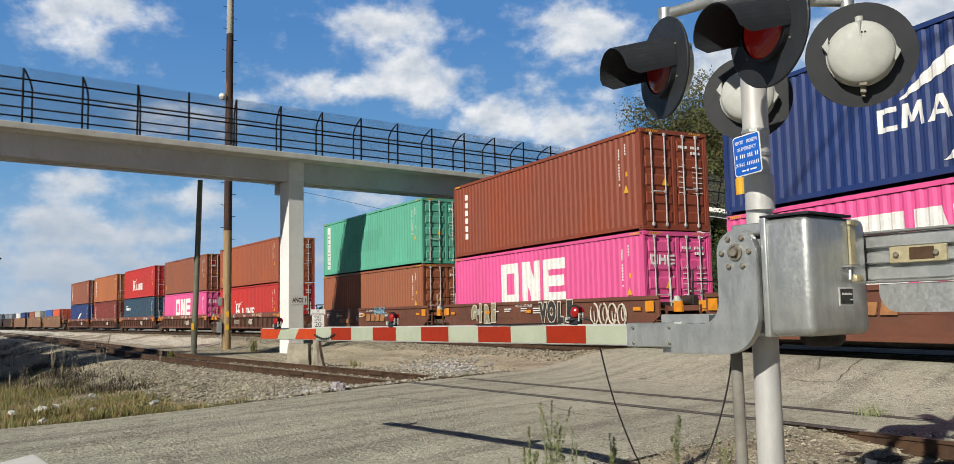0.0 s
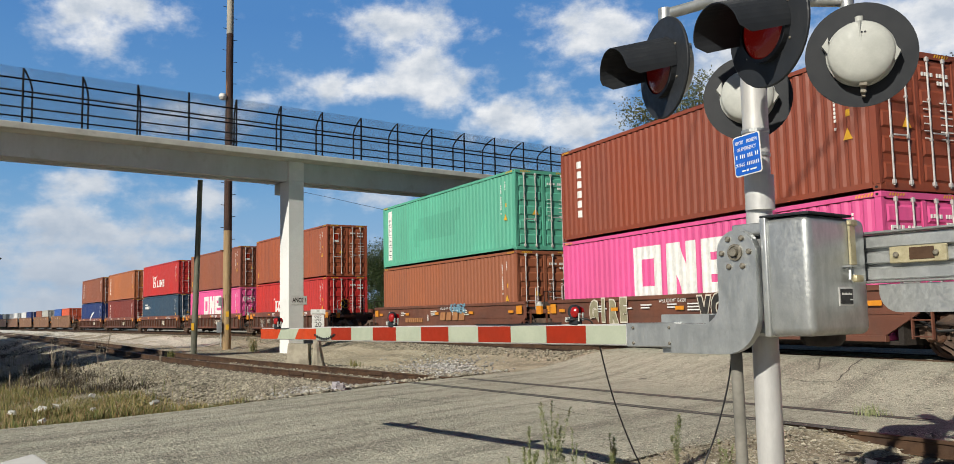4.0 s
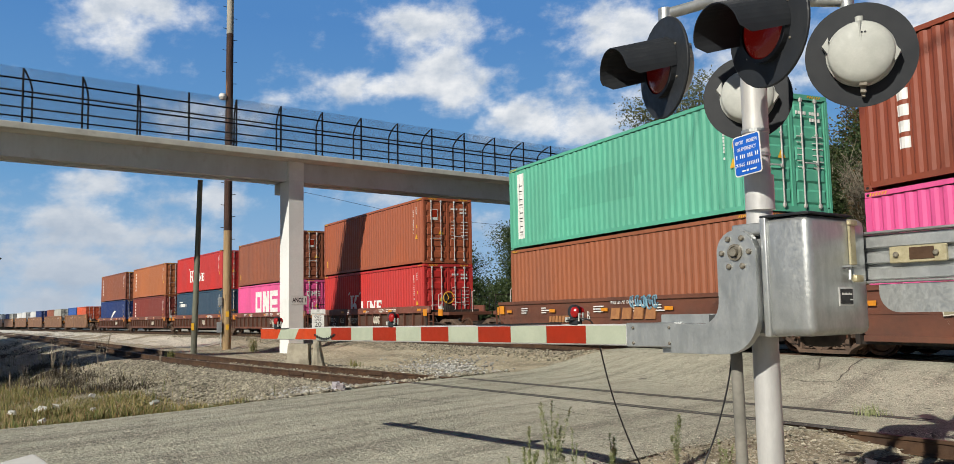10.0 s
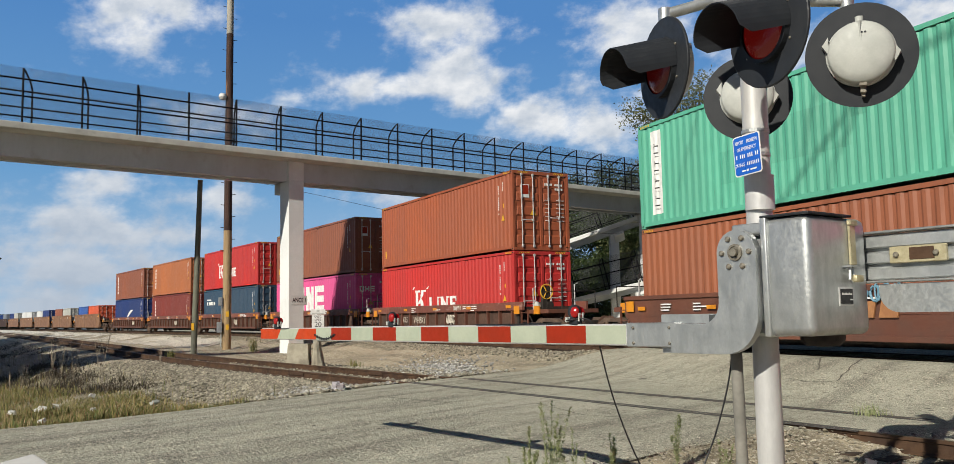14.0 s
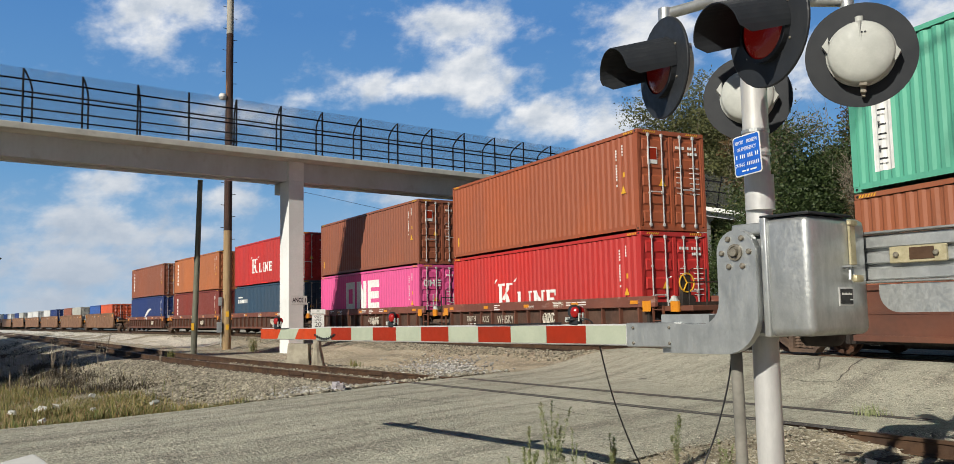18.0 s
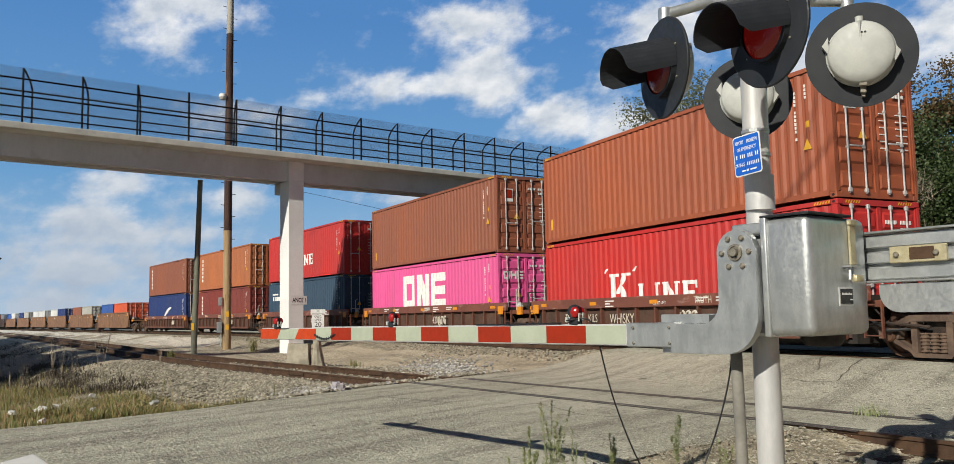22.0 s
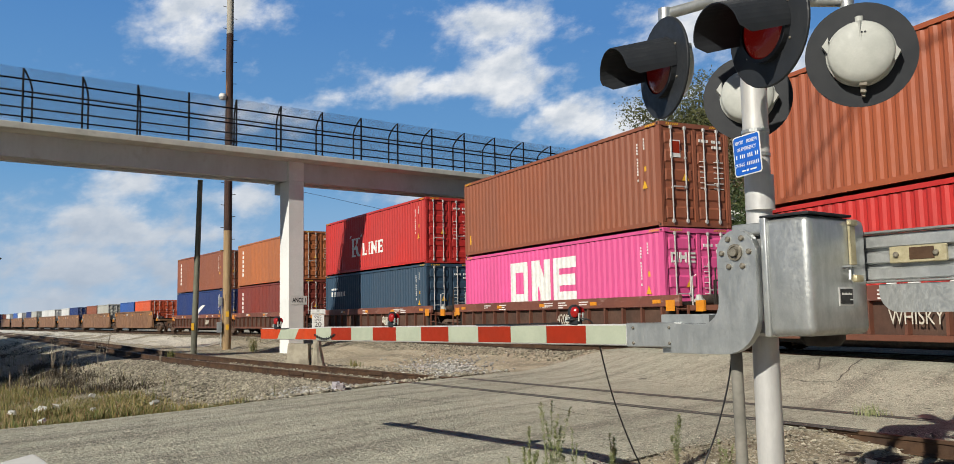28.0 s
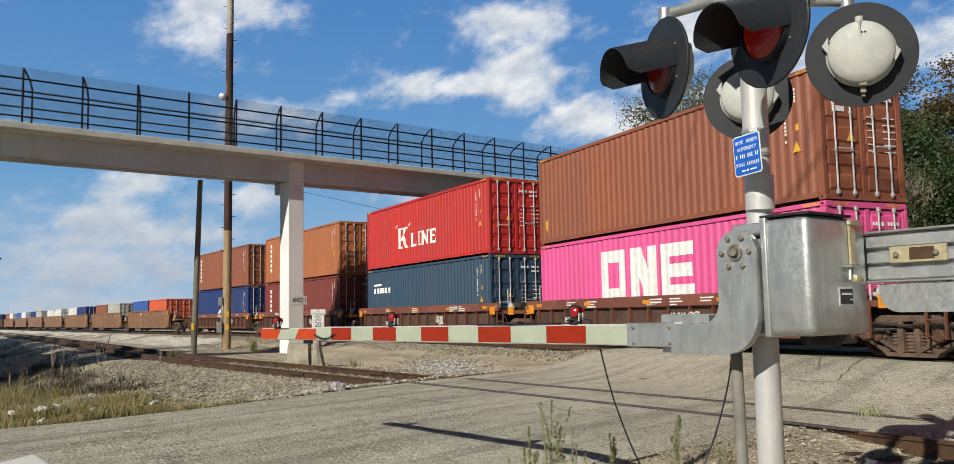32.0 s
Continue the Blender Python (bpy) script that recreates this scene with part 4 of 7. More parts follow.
BLUEC = paint("blue_container_paint", (0.03, 0.10, 0.36), (0.05, 0.07, 0.15), 0.4)
ORANGE = paint("orange_red_container_paint", (0.62, 0.10, 0.035), (0.3, 0.06, 0.03), 0.4)


def wheelset_mesh():
    sh = Shape()
    for sy in (-1, 1):
        m = pose(0, sy * 0.72, 0, -90 * sy)
        sh.lathe([(0.0, 0.03), (0.12, 0.05), (0.16, 0.0), (0.33, -0.01), (0.36, 0.04), (0.42, 0.045), (0.425, -0.06), (0.45, -0.07), (0.45, -0.09), (0.36, -0.09), (0.3, -0.05), (0.0, -0.05)], m, 20)
    sh.tube([(0, -0.75, 0), (0, 0.75, 0)], 0.08, 8)
    return sh


def sideframe_mesh():
    sh = Shape()
    for sx in (-1, 1):
        sh.box(*sorted((sx * 0.30, sx * 0.43)), -0.09, 0.09, 0.14, 0.76)
        sh.box(*sorted((sx * 0.70, sx * 1.15)), -0.09, 0.09, 0.39, 0.60)
    sh.prism([(-1.15, 0.62), (-0.85, 0.66), (-0.45, 0.84), (0.45, 0.84), (0.85, 0.66), (1.15, 0.62), (1.15, 0.54), (0.80, 0.56), (0.40, 0.72), (-0.40, 0.72), (-0.80, 0.56), (-1.15, 0.54)], -0.10, 0.10)
    sh.prism([(-0.9, 0.36), (-0.46, 0.14), (-0.38, 0.05), (0.38, 0.05), (0.46, 0.14), (0.9, 0.36), (0.8, 0.40), (0.42, 0.2), (0.34, 0.13), (-0.34, 0.13), (-0.42, 0.2), (-0.8, 0.40)], -0.10, 0.10)
    return sh


def spring_mesh():
    prof = []
    for i in range(6):
        prof += [(0.072, 0.16 + i * 0.065), (0.095, 0.175 + i * 0.065), (0.095, 0.19 + i * 0.065), (0.072, 0.205 + i * 0.065)]
    return Shape().lathe(prof, None, 8)


WHEELS = []


def rounded_hull(x, y, z):
    return Shape().lathe([(0.0, 0.16), (0.07, 0.14), (0.10, 0.05), (0.10, -0.05), (0.06, -0.11), (0.0, -0.12)], pose(x, y, z), 9).box(x - 0.16, x + 0.16, y - 0.05, y + 0.05, z - 0.04, z + 0.04, 0.01)



def bogie(car, x):
    b = part("bogie", once("bolster", lambda: Shape().box(-0.25, 0.25, -0.95, 0.95, 0.45, 0.75, 0.03).box(-0.9, 0.9, -0.2, 0.2, 0.55, 0.70, 0.02)), M_DARK, car, "dark cast bogie", at=pose(x, 0, 0))
    for sy in (-1, 1):
        part("side_frame", once("side_frame", sideframe_mesh), M_BOGIE, b, at=pose(0, sy * 1.0, 0))
        for sx in (-0.22, 0.0, 0.22):
            part("spring", once("spring", spring_mesh), M_BOGIE, b, at=pose(sx * 0.9, sy * 1.0, -0.02))
        for dx in (-0.88, 0.88):
            part("axle_cap", once("axle_cap", lambda: Shape().lathe([(0, 0.1), (0.10, 0.1), (0.13, 0.06), (0.13, -0.05)], pose(0, 0, 0, 90), 12)), M_WHEEL, b, at=pose(dx, sy * 1.06, 0.46))
    for dx in (-0.88, 0.88):
        w = part("wheelset", once("wheelset", wheelset_mesh, True), M_WHEEL, b, "rusty steel wheelset", at=pose(dx, 0, 0.45))
        WHEELS.append((w, dx))
    return b


def well_car(label, s0, half, style, paintwork, ends=(1, 1), marks=(), handbrake=False, bogies=(-1, 1), reach=1.6, top=1.42, words=()):
    """A well unit: half = half the well's length. The well sides stand at the containers' feet; end platforms carry the bogies."""
    t = thing("well_car", label, "railway wagon", group="well cars of the train")
    y0 = 1.36
    for sy in (-1, 1):
        side = part("well_side", Shape(), paintwork, t)
        sh = Shape()
        y1, y2 = sorted((sy * y0, sy * (y0 - 0.05)))
        if style == "plate":
            cut = -0.15 if top > 1.6 else 0.3
            sh.prism([(-half - 0.5, top - 0.55), (-half + cut, 0.42), (half - cut, 0.42), (half + 0.5, top - 0.55), (half + 0.5, top), (-half - 0.5, top)], y1, y2)
            ya, yb = sorted((sy * (y0 + 0.05), sy * (y0 - 0.07)))
            sh.box(-half - 0.5, half + 0.5, ya, yb, top - 0.10, top + 0.01, 0.01)
            sh.box(-half + 0.2, half - 0.2, ya, yb, 0.34, 0.46, 0.01)
            sh.box(-half - 0.2, half + 0.2, *sorted((sy * (y0 + 0.012), sy * (y0 - 0.03))), 0.86, 0.90)
        else:
            ya, yb = sorted((sy * (y0 + 0.05), sy * (y0 - 0.07)))
            part("top_chord", Shape().box(-half - 0.5, half + 0.5, ya, yb, top - 0.30, top, 0.012), M_CHORD, t, "scuffed red-brown top chord")
            sh.box(-half + 0.1, half - 0.1, ya, yb, 0.36, 0.48, 0.012)
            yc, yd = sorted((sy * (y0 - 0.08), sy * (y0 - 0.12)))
            part("web_plate", Shape().box(-half, half, yc, yd, 0.40, top - 0.31), M_WEB, t, "recessed web plate with the shade between ribs in its colour")
            n = 15
            for i in range(n):
                x = -half + 0.25 + (2 * half - 0.5) * i / (n - 1)
                ye, yf = sorted((sy * (y0 + 0.03), sy * (y0 - 0.079)))
                sh.box(x - 0.035, x + 0.035, ye, yf, 0.485, top - 0.305)
        me = sh.mesh("well_side")
        side.data = me
        side.material_slots[0].link = "OBJECT"
        side.material_slots[0].material = paintwork
        if sy < 0:
            n = 5
            for i in range(n):
                x = -half + 0.4 + (2 * half - 0.8) * i / (n - 1)
                part("reflector", once("reflector", lambda: Shape().box(-0.17, 0.17, -0.012, 0.0, -0.05, 0.05)), M_AMBER, side, "amber reflector", at=pose(x, -y0 - 0.05, top - (0.34 if style == "plate" else 0.16)))
            sh = Shape()
            rnd = random.Random(int(abs(s0) * 10))
            zc = top - (0.26 if style == "plate" else 0.12)
            for i in range(5 if top < 1.6 else 1):
                x = rnd.uniform(-half + 1, half - 1.5)
                for j in range(rnd.randint(2, 3)):
                    sh.box(x, x + rnd.uniform(0.25, 0.55), -y0 - 0.054, -y0 - 0.03, zc - 0.075 * j, zc - 0.075 * j + 0.035)
            tagged(part("stencil_lettering", sh, M_PAINTW, side, "small white stencilled figures"), kind="stuff")
            for txt, col, x, z, size, wide in words:
                if col in (INKSPRAY, SAGESPRAY):
                    for i, ch in enumerate(txt):
                        cx, cz = x + (i - 1.5) * size * 0.66, z + 0.05 * (i % 2)
                        lettering(ch, size, GREYSPRAY, side, pose(cx, -y0 - 0.055 - 0.0005 * i, cz, 90), "sprayed_outline", "cream edge of a sprayed letter", wide, 0.105)
                        lettering(ch, size, col, side, pose(cx, -y0 - 0.060 - 0.0005 * i, cz, 90), "sprayed_letter", "fat sprayed letter", wide, 0.062)
                else:
                    tagged(lettering(txt, size, col, side, pose(x, -y0 - 0.058, z, 90), wide=wide), kind="stuff")
            for col, items in marks:
                sh = Shape()
                for kind, *v in items:
                    if kind == "bar":
                        k = (v[3] - v[2]) * 0.25
                        sh.prism([(v[0], v[2]), (v[1], v[2]), (v[1] + k, v[3]), (v[0] + k, v[3])], -y0 - 0.056, -y0 - 0.02)
                    else:
                        pts = [(v[0] + math.cos(a) * v[2], -y0 - 0.058, v[1] + math.sin(a) * v[3]) for a in [v[4] + (v[5] - v[4]) * q / 12 for q in range(13)]]
                        sh.tube(pts, v[6], 5)
                tagged(part("sprayed_mark", sh, col, side, "sprayed paint scrawl"), kind="stuff")
    part("well_floor", Shape().box(-half, half, -1.25, 1.25, 0.28, 0.355).box(-half - 0.12, -half, -1.3, 1.3, 0.28, 1.25).box(half, half + 0.12, -1.3, 1.3, 0.28, 1.25), M_DARK, t)
    part("underframe", Shape().box(-half + 0.3, half - 0.3, -0.22, 0.22, 0.16, 0.275, 0.02), M_DARK, t, "dark centre sill below the well")
    for sx in (-1, 1):
        a, b = sorted((sx * (half + 0.125), sx * (half + reach)))
        part("end_platform", Shape().box(a, b, -1.05, 1.05, 1.0, 1.14, 0.01).box(a, b, -0.35, 0.35, 0.7, 0.998), paintwork, t)
        sh = Shape()
        xx = sx * (half + reach - 0.15)
        for yy in (-1.02, 1.02):
            sh.tube([(xx, yy, 1.14), (xx, yy, 1.75)], 0.018, 6)
        sh.tube([(xx, -1.02, 1.75), (xx, 1.02, 1.75)], 0.018, 6)
        part("grab_rail", sh, M_DARK, t, "dark steel grab rail")
        sh = Shape()
        for z in (0.45, 0.75, 1.05):
            sh.tube([(sx * (half + 0.35), -1.34, z), (sx * (half + 0.75), -1.34, z)], 0.014, 5)
        sh.box(*sorted((sx * (half + 0.33), sx * (half + 0.36))), -1.36, -1.30, 0.40, 1.15)
        sh.box(*sorted((sx * (half + 0.75), sx * (half + 0.78))), -1.36, -1.30, 0.40, 1.15)
        part("ladder", sh, paintwork, t)
        part("corner_reflector", Shape().box(*sorted((sx * (half + 0.8), sx * (half + 1.12))), -1.12, -1.06, 0.98, 1.26), M_AMBER, t, "amber corner plate")
        part("end_plate", Shape().box(*sorted((sx * (half - 0.02), sx * (half + 0.34))), -y0 - 0.062, -y0 - 0.052, top - 0.42, top - 0.13), M_AMBER, t, "square amber plate")
        for q, (dx, dy, h) in enumerate(((0.45, -0.9, 0.75), (0.95, -0.55, 0.95), (1.25, 0.3, 0.85))):
            part("stanchion", Shape().tube([(sx * (half + dx), dy, 1.14), (sx * (half + dx), dy, 1.14 + h), (sx * (half + dx + 0.05), dy + 0.1, 1.14 + h + 0.05)], 0.022, 6), M_ROD if q != 1 else M_DARK, t, "pale steel stanchion" if q != 1 else "")
        part("air_reservoir", Shape().tube([(sx * (half + 0.35), -0.55, 1.28), (sx * (half + 1.0), -0.55, 1.28)], 0.14, 10), M_DARK, t, "", True)
        part("brake_valve", rounded_hull(sx * (half + 0.75), -0.95, 1.26), M_HOUSING, t, "pale grey brake valve")
        part("brake_rod", Shape().tube([(sx * (half + 0.2), -1.15, 0.62), (sx * (half + 0.7), -1.2, 0.70), (sx * (half + reach), -1.1, 0.62)], 0.03, 6).tube([(sx * (half + 0.3), -1.0, 0.98), (sx * (half + 0.9), -1.1, 0.5)], 0.022, 5), M_DARK, t)
        if sx in bogies:
            bogie(t, sx * (half + reach))
    sh = Shape().tube([(half + 0.3, -1.2, 0.8), (half + 0.8, -1.25, 0.55), (half + 1.5, -0.9, 0.6), (half + reach, -0.5, 0.85)], 0.03, 6)
    part("air_hose", sh, M_RUBBER, t, "black air hose")
    if handbrake:
        hb = Shape()
        pts = [(half + 1.0 , math.cos(a) * 0.25 - 0.7, 1.75 + math.sin(a) * 0.25) for a in [2 * math.pi * q / 16 for q in range(17)]]
        hb.tube(pts, 0.022, 6, False)
        for a in range(3):
            hb.tube([(half + 1.0, -0.7, 1.75), (half + 1.0, -0.7 + 0.25 * math.cos(a * 2.1), 1.75 + 0.25 * math.sin(a * 2.1))], 0.018, 5)
        part("brake_wheel", hb, M_YELLOW, t, "yellow handbrake wheel")
        part("brake_stand", Shape().box(half + 0.85, half + 0.98, -0.85, -0.55, 1.14, 1.95, 0.01), M_DARK, t)
        sh = Shape()
        for yy in (-0.2, 0.25):
            sh.tube([(half + 1.2, yy, 1.14), (half + 1.2, yy, 2.1)], 0.03, 6)
        part("guard_post", sh, M_DARK, t)
    MOVING.append((t, s0, RAIL, 0.0))
    return t


GREYSPRAY = surface("pale_spray_paint", (0.62, 0.58, 0.5), (0.5, 0.46, 0.38), 5.0, 0.6)
BLUESPRAY = surface("blue_spray_paint", (0.16, 0.32, 0.42), (0.12, 0.25, 0.34), 5.0, 0.6)
ORANGEMARK = surface("faded_orange_marking", (0.40, 0.19, 0.075), (0.31, 0.14, 0.06), 5.0, 0.6)
INKSPRAY = surface("black_spray_paint", (0.02, 0.02, 0.02), (0.05, 0.045, 0.04), 5.0, 0.6)


SAGESPRAY = surface("sage_spray_paint", (0.30, 0.28, 0.19), (0.24, 0.22, 0.14), 5.0, 0.6)


def scrawl(seed, x, n, h=0.5, z=0.95):
    rnd = random.Random(seed)
    out = []
    for i in range(n):
        cx = x + i * h * 0.75
        out.append(("arc", cx, z + rnd.uniform(-0.05, 0.05), h * 0.34, h * rnd.uniform(0.4, 0.55), rnd.uniform(0, 3), rnd.uniform(5, 8), 0.028))
        out.append(("arc", cx + h * 0.1, z, h * 0.12, h * rnd.uniform(0.3, 0.5), rnd.uniform(0, 3), rnd.uniform(4, 7), 0.02))
    return out


BASE1, BASE2 = RAIL + 0.357, RAIL + 0.357 + TALL + 0.026
S0 = {"Z": -11.8, "A": -27.4, "B": -42.65, "C": -62.25, "D": -77.75, "E": -93.55, "F": -109.4, "G": -125.0}
H1 = 6.35
well_car("brown steel well car with pale sprayed lettering along its side", S0["Z"], H1, "plate", M_CAR, marks=[(ORANGEMARK, [("bar", -3 + i * 0.5, -2.6 + i * 0.5, 0.85, 1.1) for i in range(4)])])
well_car("brown steel well car with cream and black sprayed scrawls", S0["A"], H1, "plate", M_CAR,
         marks=[(GREYSPRAY, scrawl(5, 3.9, 4, 0.6, 0.95))],
         words=[("VOLE", INKSPRAY, 1.75, 0.98, 0.80, 0.72), ("GIRE", SAGESPRAY, -3.3, 0.98, 0.78, 0.72), ("WELL LD LMT 124,500", M_PAINTW, -0.3, 1.27, 0.13, 0.9)])
well_car("brown steel well car with faded orange lettering and blue scrawl", S0["B"], H1, "plate", M_CAR,
         marks=[(ORANGEMARK, [("bar", 0.3 + i * 0.55, 0.72 + i * 0.55, 0.80, 1.12) for i in range(4)] + [("bar", -3.2 + i * 0.2, -3.06 + i * 0.2, 0.72, 0.92) for i in range(9)]),
                (BLUESPRAY, scrawl(7, 1.4, 5, 0.34, 1.3))],
         words=[("B", M_PAINTW, -0.85, 0.90, 0.36, 0.8), ("WELL LD LMT 124,500", M_PAINTW, 0.9, 1.27, 0.13, 0.9)])
for i, k in enumerate("CDEFG"):
    well_car("dusty brown ribbed well car with pale sprayed scrawls", S0[k], H1, "rib", M_CAR, handbrake=(k == "C"),
             marks=[(GREYSPRAY, scrawl(20 + i, 1.2 + i * 0.4, 3, 0.32, 0.8))],
             words={"C": [("WELL LD LMT", M_PAINTW, 0.2, 1.22, 0.12, 0.9), ("TRUTH", GREYSPRAY, 2.0, 1.26, 0.26, 0.8), ("WHISKY", GREYSPRAY, -1.5, 0.80, 0.40, 0.8), ("TRUTH", GREYSPRAY, -4.2, 0.84, 0.30, 0.8), ("125-T", M_PAINTW, -4.15, 0.56, 0.33, 0.8), ("KILS", GREYSPRAY, -3.0, 0.82, 0.34, 0.8)],
                    "D": [("WELL LD LMT", M_PAINTW, 0.2, 1.22, 0.12, 0.9), ("420K", GREYSPRAY, 1.3, 0.80, 0.42, 0.8)]}.get(k, []))

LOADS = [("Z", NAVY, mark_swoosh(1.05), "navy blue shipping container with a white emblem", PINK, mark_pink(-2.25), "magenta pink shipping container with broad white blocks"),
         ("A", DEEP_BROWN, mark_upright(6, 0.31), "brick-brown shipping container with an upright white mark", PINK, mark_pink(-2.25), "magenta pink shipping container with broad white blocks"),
         ("B", GREEN, mark_strip, "sea-green shipping container with a white upright panel", DULL_ORANGE, None, "orange-brown shipping container low in the well"),
         ("C", RED_BROWN, mark_plate, "plain rust-brown shipping container with a red end plate", RED, mark_line, "bright red shipping container with a white emblem"),
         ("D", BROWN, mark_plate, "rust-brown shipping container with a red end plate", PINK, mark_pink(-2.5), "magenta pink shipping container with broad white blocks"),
         ("E", RED, mark_line, "bright red shipping container with a white emblem", SLATE, mark_small, "slate-blue shipping container with a small white emblem"),
         ("F", ORANGE_BROWN, mark_upright(6, 0.31), "orange-brown shipping container with an upright white mark", DARK_BROWN, mark_upright(5, 0.3), "maroon shipping container with white end lettering"),
         ("G", BROWN, mark_upright(6, 0.31), "rust-brown shipping container with an upright white mark", NAVY, mark_swoosh(0.35), "navy blue shipping container with a white swoosh")]
for k, c2, m2, l2, c1, m1, l1 in LOADS:
    container(l1, c1, S0[k], BASE1, m1)
    container(l2, c2, S0[k], BASE2, m2)

# the low-loaded cars behind
FAR = [((ORANGE, BLUEC), 6.1), ((GREYC, BROWN), 6.1), ((NAVY, WHITEC), 6.1), ((WHITEC, WHITEC), 6.1), ((GREYC, NAVY), 6.1), ((WHITEC, BLUEC), 6.1), ((WHITEC, RED_BROWN), 6.1),
       ((NAVY, GREYC), 6.1), ((WHITEC, WHITEC), 6.1), ((BROWN, ORANGE), 6.1), ((WHITEC, BLUEC), 6.1)]
FARNAME = {ORANGE: "orange-red", BLUEC: "blue", GREYC: "pale grey", BROWN: "rust-brown", NAVY: "navy blue", WHITEC: "white", RED_BROWN: "brick-brown"}
s = -146.4
for pair, ln in FAR:
    well_car("brown well car with high plain sides, low-loaded", s, 7.3, "plate", M_CARFAR, reach=1.7, top=1.95)
    for j, c in enumerate(pair):
        container("short %s container standing low in a well car" % FARNAME[c], c, s + (3.3 if j == 0 else -3.3), BASE1, None, 6.06, 2.591, False)
    s -= 18.5


# ---- crossing signal ----
AX, AY = Vector((-0.9397, -0.342, 0)), Vector((0.342, -0.9397, 0))
MAST = Vector((-4.25, 3.06, 0))


def aimed(p, n):
    """A pose at p whose z axis looks along n, its y axis upwards."""
    z = Vector(n).normalized()
    x = Vector((0, 0, 1)).cross(z).normalized()
    y = z.cross(x)
    m = Matrix.Identity(4)
    m.col[0][:3], m.col[1][:3], m.col[2][:3], m.col[3][:3] = x, y, z, p
    return m


def framed(p, x, z=(0, 0, 1)):
    """A pose at p with its x axis along x and z upwards."""
    x, z = Vector(x).normalized(), Vector(z)
    m = Matrix.Identity(4)
    m.col[0][:3], m.col[1][:3], m.col[2][:3], m.col[3][:3] = x, z.cross(x), z, p
    return m


def lens_material(name, glow, base=(0.035, 0.003, 0.004)):
    m, n, l, b = nodes_of(name)
    b.inputs["Base Color"].default_value = (*base, 1)
    b.inputs["Roughness"].default_value = 0.2
    vo, bp, tc = n.new("ShaderNodeTexVoronoi"), n.new("ShaderNodeBump"), n.new("ShaderNodeTexCoord")
    vo.inputs["Scale"].default_value = 70
    l.new(tc.outputs["Object"], vo.inputs["Vector"])
    l.new(vo.outputs["Distance"], bp.inputs["Height"])
    bp.inputs["Strength"].default_value = 1.0
    l.new(bp.outputs[0], b.inputs["Normal"])
    b.inputs["Emission Color"].default_value = (1.0, 0.03, 0.02, 1)
    b.inputs["Emission Strength"].default_value = glow
    return m


M_LENS_ON = lens_material("lit_red_lens", 0.055)
M_LENS_OFF = lens_material("dull_red_lens", 0.02)
M_LENS_DIM = lens_material("dim_red_lens", 0.05, (0.30, 0.012, 0.012))


